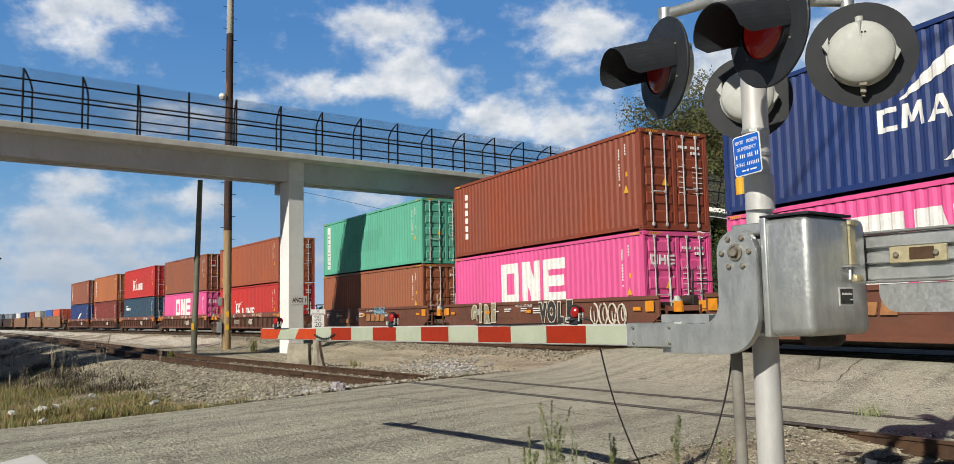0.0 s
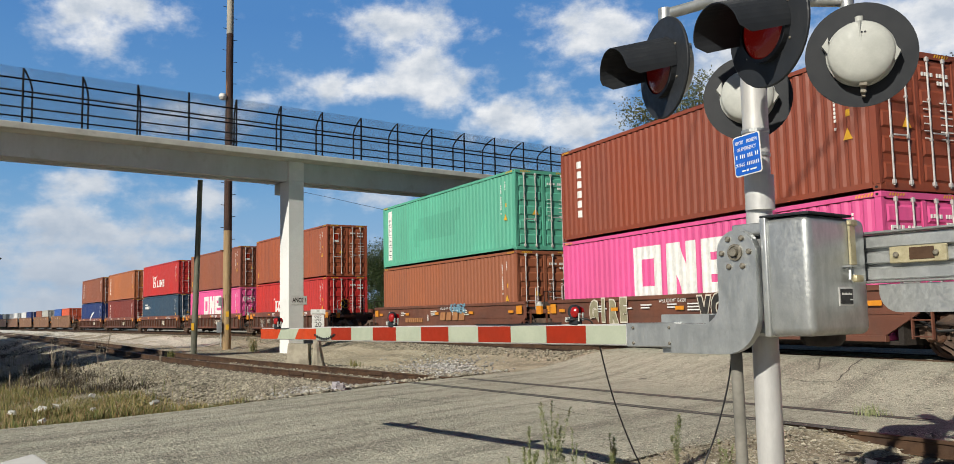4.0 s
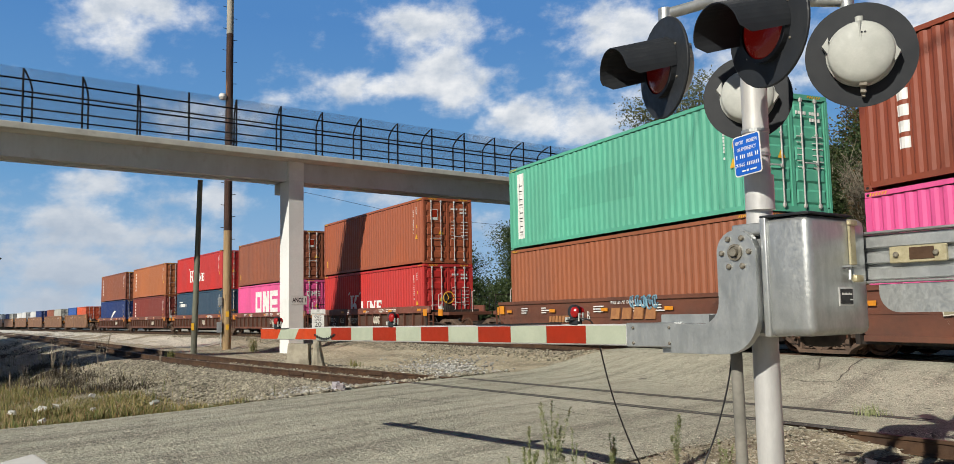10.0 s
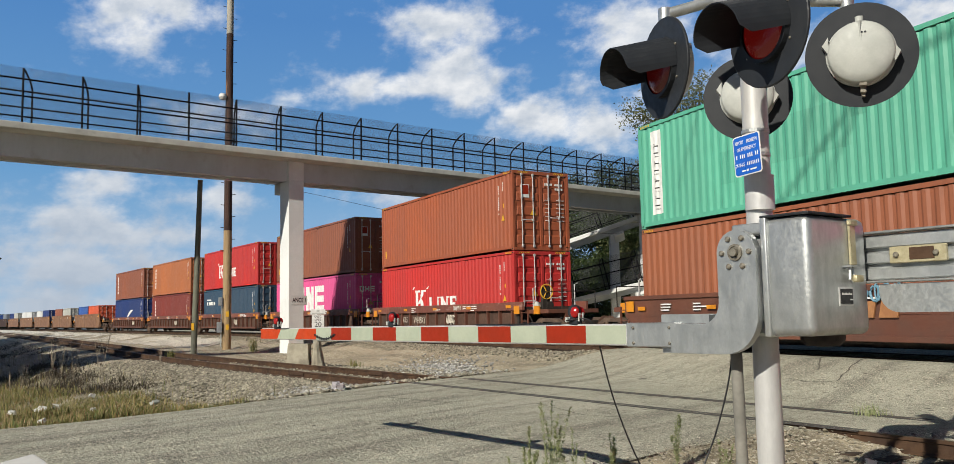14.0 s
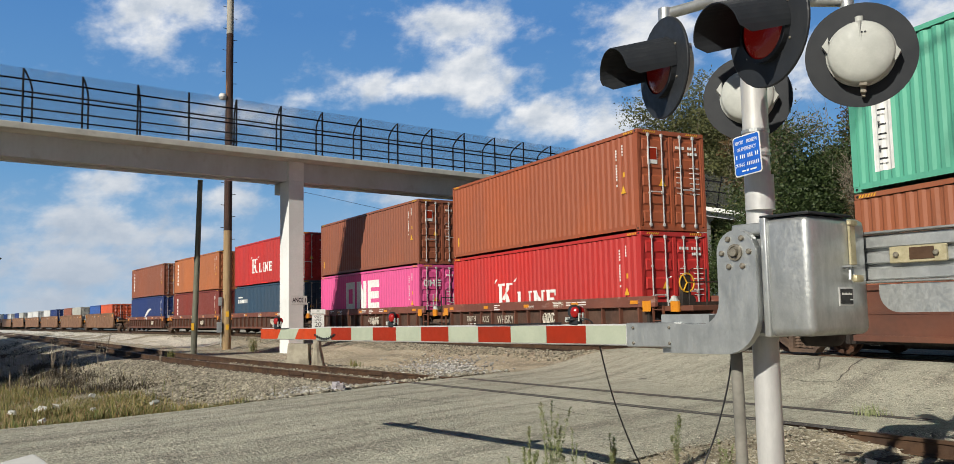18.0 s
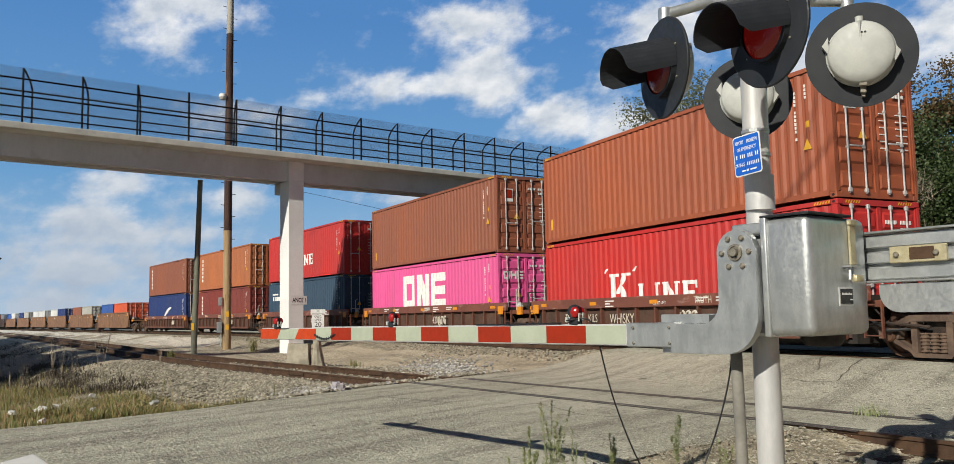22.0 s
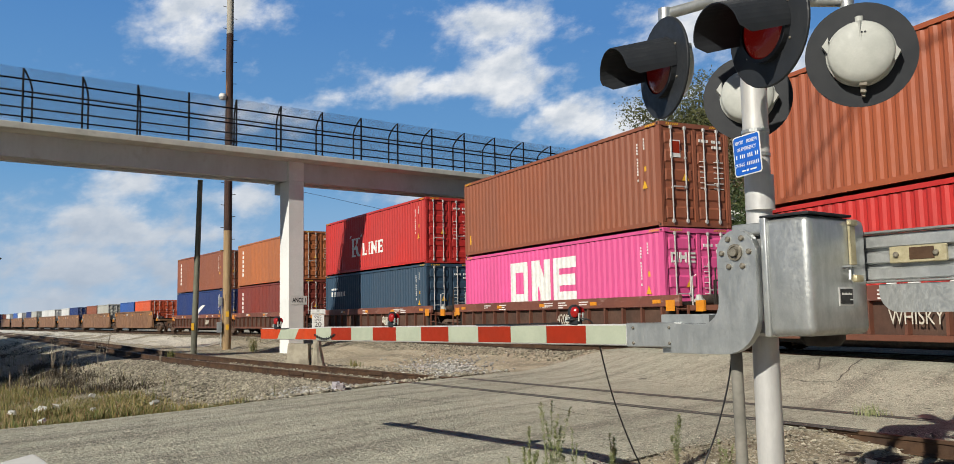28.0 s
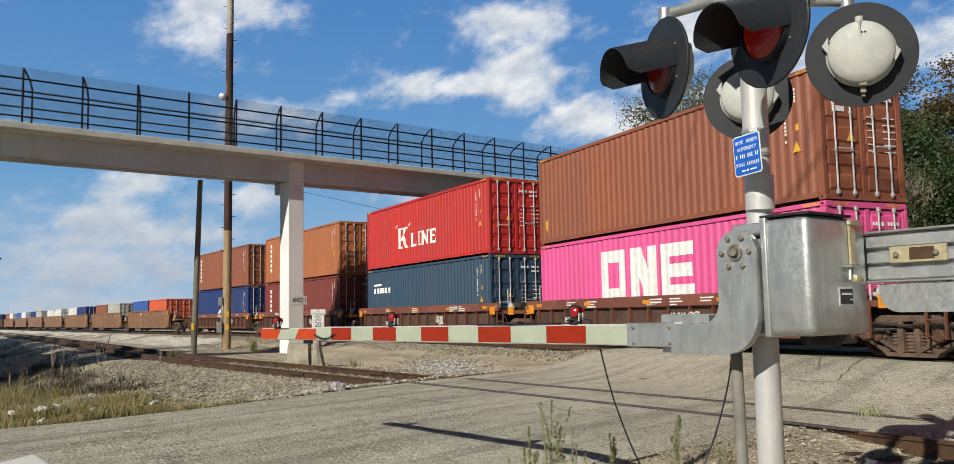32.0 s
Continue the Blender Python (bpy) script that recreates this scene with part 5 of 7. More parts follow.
def lamp_head(parent, p, n, lit, back):
    """One flashing light: round backing disc, hood, lens, housing behind."""
    h = part("lamp_head", Shape().lathe([(0.0, 0.004), (0.290, 0.004), (0.295, 0.0), (0.295, -0.010), (0.0, -0.010)], None, 48), M_BLACK, parent, "round black backing disc", at=aimed(p, n))
    part("lens", Shape().lathe([(0.155, 0.02), (0.14, 0.035), (0.09, 0.05), (0.0, 0.056)], None, 28), M_LENS_ON if lit else M_LENS_OFF, h, "lit red lens" if lit else "unlit red lens", True)
    part("lens_ring", Shape().lathe([(0.153, 0.0), (0.175, 0.0), (0.175, 0.035), (0.153, 0.035)], None, 28), M_BLACK, h)
    hood = Shape()
    k = 22
    ins, outs = [], []
    for i in range(k + 1):
        a = radians(-10 + 200 * i / k)
        low = max(0.0, -math.sin(a))
        depth = 0.345 - 0.03 * (1 - abs(math.sin(a))) - 0.48 * low
        for r, lst in ((0.172, ins), (0.178, outs)):
            lst.append((Vector((r * math.cos(a), r * math.sin(a), 0.006)), Vector((r * 1.02 * math.cos(a), r * 0.88 * math.sin(a) - 0.066, depth))))
    for i in range(k):
        for lst in (ins, outs):
            hood.poly([lst[i][0], lst[i + 1][0], lst[i + 1][1], lst[i][1]], [(0, 1, 2, 3)])
        hood.poly([ins[i][1], ins[i + 1][1], outs[i + 1][1], outs[i][1]], [(0, 1, 2, 3)])
    part("hood", hood, M_BLACK, h, "black sheet hood", True)
    body = part("housing", Shape().lathe([(0.17, -0.011), (0.184, -0.022), (0.184, -0.040), (0.176, -0.048), (0.174, -0.092), (0.164, -0.110), (0.125, -0.128), (0.06, -0.142), (0.0, -0.146)], None, 40), M_HOUSING, h, "pale grey lamp housing", True)
    part("housing_rib", Shape().poly([(-0.004, 0.05, -0.144), (0.004, 0.05, -0.144), (0.016, 0.172, -0.098), (-0.016, 0.172, -0.098), (0.0, 0.168, -0.132)], [(0, 1, 4), (1, 2, 4), (2, 3, 4), (3, 0, 4), (0, 3, 2, 1)]), M_HOUSING, body)
    part("cable_neck", Shape().tube([(0, 0.150, -0.06), (0, 0.205, -0.06)], 0.022, 12), M_HOUSING, body, "", True)
    part("latch", Shape().box(-0.016, 0.016, -0.225, -0.165, -0.075, -0.045, 0.005).box(-0.022, 0.022, -0.19, -0.16, -0.10, -0.07, 0.004).box(-0.010, 0.010, -0.245, -0.22, -0.055, -0.03, 0.003), M_BOLT, body, "small steel latch")
    for sx, y in ((1, 0.045), (-1, -0.03)):
        part("hinge", Shape().poly([(sx * 0.165, y - 0.045, -0.02), (sx * 0.165, y + 0.06, -0.02), (sx * 0.204, y + 0.015, -0.02), (sx * 0.165, y - 0.045, -0.095), (sx * 0.165, y + 0.06, -0.095), (sx * 0.200, y + 0.015, -0.08)], [(0, 1, 2), (3, 5, 4), (0, 3, 4, 1), (1, 4, 5, 2), (2, 5, 3, 0)]), M_HOUSING, body)
    # slots are not cut: small black blocks give their inner shade
    for sx in (-0.03, -0.012):
        part("vent_slot_block", Shape().box(sx, sx + 0.010, 0.098, 0.106, -0.138, -0.128), M_BLACK, body)
    for a in (30, 150, 215, 330):
        part("screw", once("screw", lambda: Shape().lathe([(0, 0.006), (0.006, 0.005), (0.008, 0.0)], None, 8)), M_BOLT, h, at=pose(0.19 * math.cos(radians(a)), 0.19 * math.sin(radians(a)), 0.005))
    return h


def rounded_plate(a, b, r, z0, z1):
    """A flat plate with rounded corners."""
    pts = []
    for cx, cy, s in ((a - r, b - r, 0), (r - a, b - r, 90), (r - a, r - b, 180), (a - r, r - b, 270)):
        pts += [(cx + r * math.cos(radians(s + q * 18)), cy + r * math.sin(radians(s + q * 18))) for q in range(6)]
    return Shape().prism(pts, z0, z1, Matrix(((1, 0, 0, 0), (0, 0, 1, 0), (0, 1, 0, 0), (0, 0, 0, 1))))


def crossing_signal():
    t = thing("crossing_signal", "galvanised crossing signal mast with black hooded red lamps", "railway signal", pose(*MAST))
    mast = part("mast", Shape().tube([(0, 0, -0.15), (0.03, -0.02, 1.7), (0.06, -0.03, 3.35), (0.075, -0.035, 4.3)], 0.074, 24), M_ALU, t, "aluminium mast tube", True)
    part("mast_collar", Shape().tube([(0.058, -0.029, 2.02), (0.062, -0.031, 2.22)], 0.083, 24), M_ALU, t, "", True)
    for z in (2.33, 2.47):
        part("band_clamp", Shape().lathe([(0.076, 0), (0.079, 0.002), (0.079, 0.02), (0.076, 0.022)], pose(0.045, -0.027, z), 24), M_GALV, t)
    O = MAST
    left, right = Vector((-4.36, 2.56, 3.20)) - O, Vector((-3.90, 3.47, 3.20)) - O
    mid = Vector((0.055, -0.03, 3.27))
    part("crossarm", Shape().tube([left, (left + mid) / 2 + Vector((0, 0, 0.03)), mid, (right + mid) / 2, right], 0.034, 12), M_GALV, t, "galvanised crossarm tube", True)
    for e in (left, right):
        part("arm_elbow", Shape().tube([e + Vector((0, 0, 0.035)), e, e + Vector((0, 0, -0.10))], 0.04, 12), M_GALV, t, "", True)
    heads = [((-4.32, 2.51, 2.86), (-0.04, -1, 0), False), ((-3.575, 2.68, 2.86), (0.06, -1, 0), True), ((-4.954, 3.525, 2.90), (-0.80, 0.58, 0), False), ((-3.85, 3.50, 2.87), (-0.76, 0.65, 0.08), False)]
    for p, n, lit in heads:
        lamp_head(t, Vector(p) - O, Vector(n), lit, False)
    # the crossbuck above
    cb = aimed(Vector((0.07, -0.03, 3.86)) + AY * 0.10, AY)
    for sg in (-1, 1):
        part("crossbuck_board", Shape().box(-0.6, 0.6, -0.11, 0.11, -0.004 + 0.005 * sg, 0.004 + 0.005 * sg, 0.002), M_SIGN, t, "white crossbuck board", at=cb @ pose(0, 0, 0, 0, 0, 45 * sg))
    # information sign
    sp = Vector((-4.05, 2.86, 2.313)) - O
    sn = Vector((0.2, -0.98, 0.0))
    m = aimed(sp, sn) @ pose(0, 0, 0, 0, 0, 3) @ Matrix.Scale(0.85, 4)
    sign = part("information_sign", rounded_plate(0.117, 0.135, 0.022, -0.004, 0.0), M_PAINTW, t, "blue notice plate with a white edge", at=m)
    part("sign_field", rounded_plate(0.109, 0.127, 0.018, 0.0005, 0.0025), M_BLUE, sign)
    up = pose(0, 0, 0.003)
    for txt, x, y, s_ in (("REPORT", -0.058, 0.088, 0.034), ("PROBLEM", 0.050, 0.088, 0.034), ("OR EMERGENCY", 0, 0.042, 0.036), ("X-ING", -0.062, -0.062, 0.036)):
        lettering(txt, s_, M_PAINTW, sign, pose(x, y, 0.003), wide=0.62 if len(txt) > 5 else 0.8)
    sh = Shape()
    for i in range(12):
        if i not in (1, 5, 9):
            sh.box(-0.093 + i * 0.0165, -0.085 + i * 0.0165, -0.018, 0.008, 0.002, 0.0036)
    for i in range(7):
        sh.box(-0.003 + i * 0.0155, 0.004 + i * 0.0155, -0.073, -0.049, 0.002, 0.0036)
    sh.box(-0.055, -0.02, -0.108, -0.098, 0.002, 0.0036).box(0.02, 0.075, -0.108, -0.098, 0.002, 0.0036).box(-0.012, 0.004, -0.110, -0.095, 0.002, 0.0036)
    part("number_bars", sh, M_PAINTW, sign, "white bars of figures")
    # second, slimmer conduit and the hanging cables
    part("conduit", Shape().tube([(0.02, -0.20, -0.2), (-0.01, -0.185, 0.7), (-0.04, -0.17, 1.25)], 0.033, 12), M_CONDUIT, t, "grey conduit leaning on the mast", True)
    return t


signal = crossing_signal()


def rounded_box(x0, x1, y0, y1, z0, z1, r, seg=4):
    """A box with upright and level edges rounded, for cast and pressed cases."""
    bm = bmesh.new()
    bmesh.ops.create_cube(bm, size=1.0)
    bmesh.ops.transform(bm, matrix=Matrix.Translation(((x0 + x1) / 2, (y0 + y1) / 2, (z0 + z1) / 2)) @ Matrix.Diagonal((x1 - x0, y1 - y0, z1 - z0, 1)), verts=bm.verts)
    bmesh.ops.bevel(bm, geom=list(bm.edges), offset=r, segments=seg, profile=0.5, affect="EDGES")
    sh = Shape()
    bm.verts.index_update()
    sh.poly([v.co for v in bm.verts], [tuple(v.index for v in f.verts) for f in bm.faces])
    bm.free()
    return sh


K0 = Vector((-3.689, 2.952, 0))


def gate():
    """The drive case, the pivot casting, the counterweight bars and the striped arm."""
    t = thing("crossing_gate", "lowered crossing gate with striped arm and galvanised drive case", "crossing gate", framed(K0, AX))
    # local x runs out along the arm, z up; the shapes are laid out with y away from the traffic, then flipped over
    flip = Matrix.Diagonal((1, -1, 1, 1))

    def put(name, shape, material, parent, label="", smooth=False, at=None):
        if isinstance(shape, Shape):
            shape.moved(flip)
        return part(name, shape, material, parent, label, smooth, None if at is None else flip @ at @ flip)

    case = put("drive_case", rounded_box(0.0, 0.27, 0.0, 0.575, 1.305, 1.94, 0.045, 5), M_GALV, t, "dull galvanised drive case with rounded edges", True)
    put("case_lid_edge", rounded_box(-0.006, 0.285, -0.008, 0.42, 1.941, 1.955, 0.005, 2), M_BLACK, case, "thin dark lid gasket", True)
    put("case_rim", rounded_box(0.245, 0.285, -0.012, 0.585, 1.30, 1.945, 0.01, 3), M_GALV, case, "", True)
    sump = Shape().lathe([(0.12, 0.01), (0.115, -0.03), (0.09, -0.06), (0.0, -0.068)], pose(0.17, 0.36, 1.305), 24)
    # dark colour in place of the shade that lies below the case
    put("case_sump", sump, M_DARK, t, "sump, dark to stand for the shade under the case", True)
    put("neck_bracket", rounded_box(0.285, 0.52, 0.06, 0.40, 1.86, 1.93, 0.015, 3).box(0.30, 0.45, 0.10, 0.36, 1.30, 1.86, 0.02), M_GALV, t)
    # latch, padlock and maker's plate on the side towards the counterweights
    put("hasp_strap", Shape().box(-0.016, -0.002, 0.37, 0.43, 1.68, 1.91, 0.004).box(-0.028, -0.003, 0.36, 0.44, 1.895, 1.925, 0.006), M_HASP, case, "yellowed zinc hasp")
    put("hasp_bracket", Shape().box(-0.05, -0.002, 0.30, 0.38, 1.665, 1.675).tube([(-0.03, 0.33, 1.67), (-0.03, 0.32, 1.60), (-0.03, 0.345, 1.585), (-0.03, 0.36, 1.61), (-0.03, 0.36, 1.67)], 0.008, 6), M_GALV, case)
    put("padlock", rounded_box(-0.06, -0.025, 0.34, 0.42, 1.585, 1.625, 0.012, 2), M_HASP, case, "small brass padlock", True)
    plate = put("maker_plate", rounded_box(-0.006, 0.0, 0.25, 0.39, 1.46, 1.56, 0.002, 1), M_ALU, case, "black maker's plate with worn lettering")
    put("plate_field", Shape().box(-0.009, -0.005, 0.26, 0.38, 1.47, 1.55), M_INK, plate)
    sh = Shape()
    for i in range(9):
        sh.box(-0.0105, -0.008, 0.272 + i * 0.011, 0.280 + i * 0.011, 1.518, 1.526 + 0.004 * (i % 3 == 0))
    sh.box(-0.0105, -0.008, 0.35, 0.375, 1.49, 1.497)
    tagged(put("plate_figures", sh, M_PAINTW, plate), kind="stuff")
    # pivot casting: round at the top, foot turned out to the arm
    out = [(0.42 + 0.125 * math.cos(a), 1.765 + 0.125 * math.sin(a)) for a in [math.pi - math.pi * q / 14 for q in range(15)]]
    out += [(0.545, 1.50)] + [(0.545 + 0.13 - 0.13 * math.cos(a), 1.50 - 0.13 * math.sin(a)) for a in [math.pi / 2 * q / 6 for q in range(1, 7)]]
    out += [(0.90, 1.375), (0.90, 1.205), (0.52, 1.205)]
    out += [(0.52 - 0.225 * math.sin(a), 1.43 - 0.225 * math.cos(a)) for a in [math.pi / 2 * q / 8 for q in range(1, 9)]]
    piv = put("pivot_casting", Shape().prism(out, -0.025, 0.025), M_GALV, t, "flat galvanised pivot casting", at=pose(0, -0.02, 0))
    put("pivot_hub", Shape().lathe([(0.046, 0.0), (0.046, 0.010), (0.034, 0.012), (0.034, 0.004), (0.024, 0.004), (0.022, 0.028), (0.0, 0.030)], pose(0.42, -0.026, 1.765, 90), 24), M_BOLT, piv, "", True)
    for a in (0, 60, 120, 180, 240, 300):
        put("casting_bolt", once("casting_bolt", None), M_BOLT, piv, at=pose(0.42 + 0.088 * math.cos(radians(a)), -0.026, 1.765 + 0.088 * math.sin(radians(a))))
    put("arm_clamp", Shape().box(0.62, 1.02, 0.02, 0.10, 1.375, 1.43).box(0.62, 1.02, 0.02, 0.03, 1.20, 1.374).box(0.62, 0.66, -0.04, 0.02, 1.376, 1.425), M_GALV, t, "galvanised arm clamp with rusty channel")
    # the arm, tapering to a droop-ended tip
    a0, a1 = Vector((0.86, 0.0, 1.307)), Vector((6.55, -0.147, 1.265))
    am = framed(a0, (a1 - a0).normalized(), (0, 0, 1))
    ln = (a1 - a0).length
    arm = put("gate_arm", Shape().box(0.0, ln - 1.25, -0.022, 0.022, -0.066, 0.070, 0.006), M_ALU, t, "long aluminium gate arm", at=am)
    put("arm_tip", Shape().box(ln - 1.245, ln + 0.02, -0.016, 0.016, -0.062, 0.060, 0.006), M_ALU, t, "", at=am)
    put("arm_root", Shape().box(0.02, 0.40, -0.028, 0.028, -0.072, 0.076, 0.006), M_GALV, t, "galvanised arm root", at=am)
    # sheeting: equal bands, slanted on the tip
    start, band = 0.751, 0.376
    for i in range(10):
        x0 = start + (i - 1) * band if i else 0.405
        x1 = start + i * band
        put("red_band" if i % 2 == 1 else "white_band", Shape().box(x0, x1 - 0.002, -0.0245, 0.0245, -0.056, 0.060), M_RED if i % 2 == 1 else M_WHITE, arm)
    xs = start + 9 * band
    put("white_band", Shape().box(xs, ln - 1.255, -0.0245, 0.0245, -0.056, 0.060), M_WHITE, arm)
    x = ln - 1.24
    for i in range(3):
        w = 0.41
        sl = -0.09
        lo_, hi_ = x + i * w, x + (i + 1) * w - 0.003
        put("red_band" if i != 1 else "white_band", Shape().prism([(lo_ + (sl if i == 0 else 0) - sl / 2 , -0.054), (hi_ - sl / 2, -0.054), (hi_ + (sl / 2 if i < 2 else -sl / 2), 0.052), (lo_ + sl / 2, 0.052)], -0.0185, 0.0185), M_REDTIP if i != 1 else M_WHITE, arm)
    for x in (0.06, 0.34):
        for z in (-0.055, 0.055):
            put("root_bolt", once("casting_bolt", None), M_BOLT, t, at=am @ pose(x, -0.029, z * 0.85) @ Matrix.Diagonal((0.62, 0.62, 0.62, 1)))
    # three red marker lamps standing on the arm
    for lx in (0.875, 3.10, 5.36):
        lm = put("arm_lamp", rounded_box(-0.045, 0.045, -0.03, 0.03, 0.064, 0.112, 0.008, 2), M_BLACK, t, "red marker lamp on the arm", True, at=am @ pose(lx, 0, 0.010, 0, -8, 0) @ Matrix.Diagonal((0.86, 0.86, 0.92, 1)))
        put("lamp_body", Shape().lathe([(0.0, -0.024), (0.048, -0.024), (0.053, -0.01), (0.053, 0.010), (0.048, 0.024), (0.0, 0.024)], pose(0.022, 0, 0.158, 90), 18), M_BLACK, lm, "", True)
        for sy in (-1, 1):
            put("lamp_clip", Shape().box(-0.06, -0.048, sy * 0.02 - 0.006, sy * 0.02 + 0.006, 0.10, 0.16).box(0.075, 0.10, sy * 0.012 - 0.006, sy * 0.012 + 0.006, 0.075, 0.11), M_HOUSING, lm)
            put("lamp_lens", Shape().lathe([(0.040, 0.0), (0.038, 0.018), (0.024, 0.032), (0.0, 0.036)], pose(-0.012, sy * 0.022, 0.160, 90 * -sy), 18), M_LENS_DIM, lm, "red lamp lens", True)
    # wiring that droops from lamp to lamp, and the chain at the tip joint
    def drop(x0, x1, z, sag):
        return [am @ Vector((x0 + (x1 - x0) * q / 8, -0.03, z - sag * math.sin(math.pi * q / 8))) for q in range(9)]
    put("arm_wire", Shape().tube(drop(5.28, 5.02, 0.078, 0.004), 0.004, 5), M_RUBBER, t)
    put("tip_chain", Shape().tube(drop(4.46, 4.05, 0.012, 0.045), 0.005, 6), M_BLACK, t, "dark hanging chain")
    for q in range(9):
        u = (q + 0.5) / 9
        put("chain_link", once("chain_link", lambda: Shape().lathe([(0.012, -0.004), (0.016, 0.0), (0.012, 0.004), (0.008, 0.0)], pose(0, 0, 0, 90), 8)), M_BLACK, t, at=am @ pose(4.46 - 0.41 * u, -0.036, 0.012 - 0.045 * math.sin(math.pi * u)))
    put("arm_wire", Shape().tube(drop(0.97, 1.9, 0.084, 0.004), 0.005, 5), M_RUBBER, t)
    # counterweight bars on the far side
    for z0, z1 in ((1.60, 1.665), (1.69, 1.75), (1.775, 1.85)):
        put("counterweight_bar", Shape().box(-1.75, 0.30, 0.60, 0.63, z0, z1, 0.006), M_GALV, t, "galvanised counterweight bar")
    put("counterweight_web", Shape().box(-1.74, 0.29, 0.632, 0.645, 1.598, 1.852), M_GALV, t, "channel web behind the bars")
    put("counterweight_flange", Shape().box(-1.75, 0.30, 0.57, 0.66, 1.855, 1.868, 0.004).box(-1.75, 0.30, 0.56, 0.64, 1.582, 1.595, 0.004), M_GALV, t)
    put("counterweight_bracket", Shape().box(-0.42, -0.12, 0.575, 0.60, 1.685, 1.775, 0.004), M_HASP, t, "yellowed zinc bracket with a rust stain")
    for x in (-0.16, -0.37):
        put("bracket_bolt", once("casting_bolt", None), M_BOLT, t, at=pose(x, 0.574, 1.73))
    put("rust_patch", rounded_box(-0.36, -0.23, 0.571, 0.5745, 1.70, 1.765, 0.0015, 1), M_STEEL, t)
    wo = [(-1.7, 1.42)] + [(-0.16 + 0.11 * math.sin(a), 1.53 - 0.11 * math.cos(a)) for a in [math.pi / 2 * q / 8 for q in range(9)]] + [(-0.05, 1.575), (-1.7, 1.575)]
    put("counterweight", Shape().prism(wo, 0.58, 0.68), M_GALV, t, "pale cast counterweight slab")
    return t


MESHES["casting_bolt"] = Shape().lathe([(0.016, 0), (0.016, 0.010), (0.010, 0.016), (0.0, 0.017)], pose(0, 0, 0, -90), 8).mesh("casting_bolt")
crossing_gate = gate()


def cable(points, label):
    t = part("hanging_cable", Shape().tube([GATE_EYE_SCALE @ Vector(p) for p in points], 0.006, 6), M_RUBBER, None, "", True)
    return tagged(t, label, "cable")


# signal, gate and cables scaled about the eye to fit the camera's view; bands reach 0.406 m
GATE_EYE_SCALE = Matrix.Translation(EYE) @ Matrix.Scale(1.08, 4) @ Matrix.Translation(-EYE)
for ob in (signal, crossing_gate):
    ob.matrix_basis = GATE_EYE_SCALE @ ob.matrix_basis


# ---- poles, signs and the block by the siding ----
def utility_pole():
    t = thing("utility_pole", "tall creosoted wooden utility pole with climbing pegs", "utility pole", pose(-48.6, 0.9, 0.0))
    top = Vector((0.25, 0.05, 24.0))
    for q0, q1, r0, r1, mat, lab in ((-0.012, 0.262, 0.235, 0.221, M_WOODTAN, "bare tan lower shaft"), (0.262, 0.722, 0.2208, 0.189, M_WOOD, "dark creosoted shaft"), (0.722, 1.0, 0.1888, 0.17, M_WOODPALE, "bleached top of the shaft")):
        part("pole_shaft", Shape().tube([top * q0, top * q1], [r0, r1], 14), mat, t, lab, True)
    for i in range(26):
        z = 5.2 + i * 0.62
        c = top * (z / 24.0)
        sg = 1 if i % 2 else -1
        part("climbing_peg", once("climbing_peg", lambda: Shape().tube([(0, 0.15, 0), (0, 0.40, 0.02)], 0.018, 5)), M_DARK, t, at=Matrix.Translation(c) @ pose(0, 0, 0, 0, 0, 15 if sg > 0 else 195))
    part("meter_box", rounded_box(0.05, 0.30, -0.52, -0.25, 0.75, 1.32, 0.02, 2), M_GALV, t, "grey meter box strapped to the pole")
    part("meter_box", rounded_box(0.05, 0.25, -0.44, -0.24, 2.2, 2.65, 0.02, 2), M_GALV, t)
    part("riser_pipe", Shape().tube([(0.2, -0.30, 0.0), (0.2, -0.28, 2.3)], 0.03, 8), M_GALV, t)
    part("lamp_globe", Shape().lathe([(0, 0.2), (0.15, 0.16), (0.22, 0.0), (0.16, -0.16), (0, -0.22)], pose(0.30, -0.33, 13.7), 14), M_SIGN, t, "white round fitting", True)
    for z in (0.9, 1.6):
        part("reflector_band", Shape().box(0.18, 0.252, -0.06, 0.10, z, z + 0.28), M_YELLOW, t)
    return t


def grey_pole():
    t = thing("short_pole", "weathered grey wooden pole beside the siding", "utility pole", pose(-40.3, -0.66, 0.0))
    part("pole_shaft", Shape().tube([(0, 0, -0.3), (0.0, 0.12, 4.5), (0.04, 0.20, 7.75)], [0.135, 0.122, 0.11], 12), M_WOODGREY, t, "", True)
    part("reflector_band", Shape().box(0.09, 0.145, -0.10, 0.02, 1.0, 1.32), M_YELLOW, t)
    return t


utility_pole()
grey_pole()


def board(name, label, p, facing, w, h, post, texts, cat="sign"):
    t = thing(name, label, cat, aimed(Vector(p), facing))
    part("sign_plate", Shape().box(-w / 2, w / 2, -h / 2, h / 2, -0.006, 0.0, 0.003), M_SIGN, t)
    for txt, y, size, wide in texts:
        lettering(txt, size, M_INK, t, pose(0, y, 0.003), wide=wide)
    if post:
        part("sign_post", Shape().box(-0.03, 0.03, -h / 2 - post, h / 2, -0.05, -0.008), M_GALV, t)
    return t


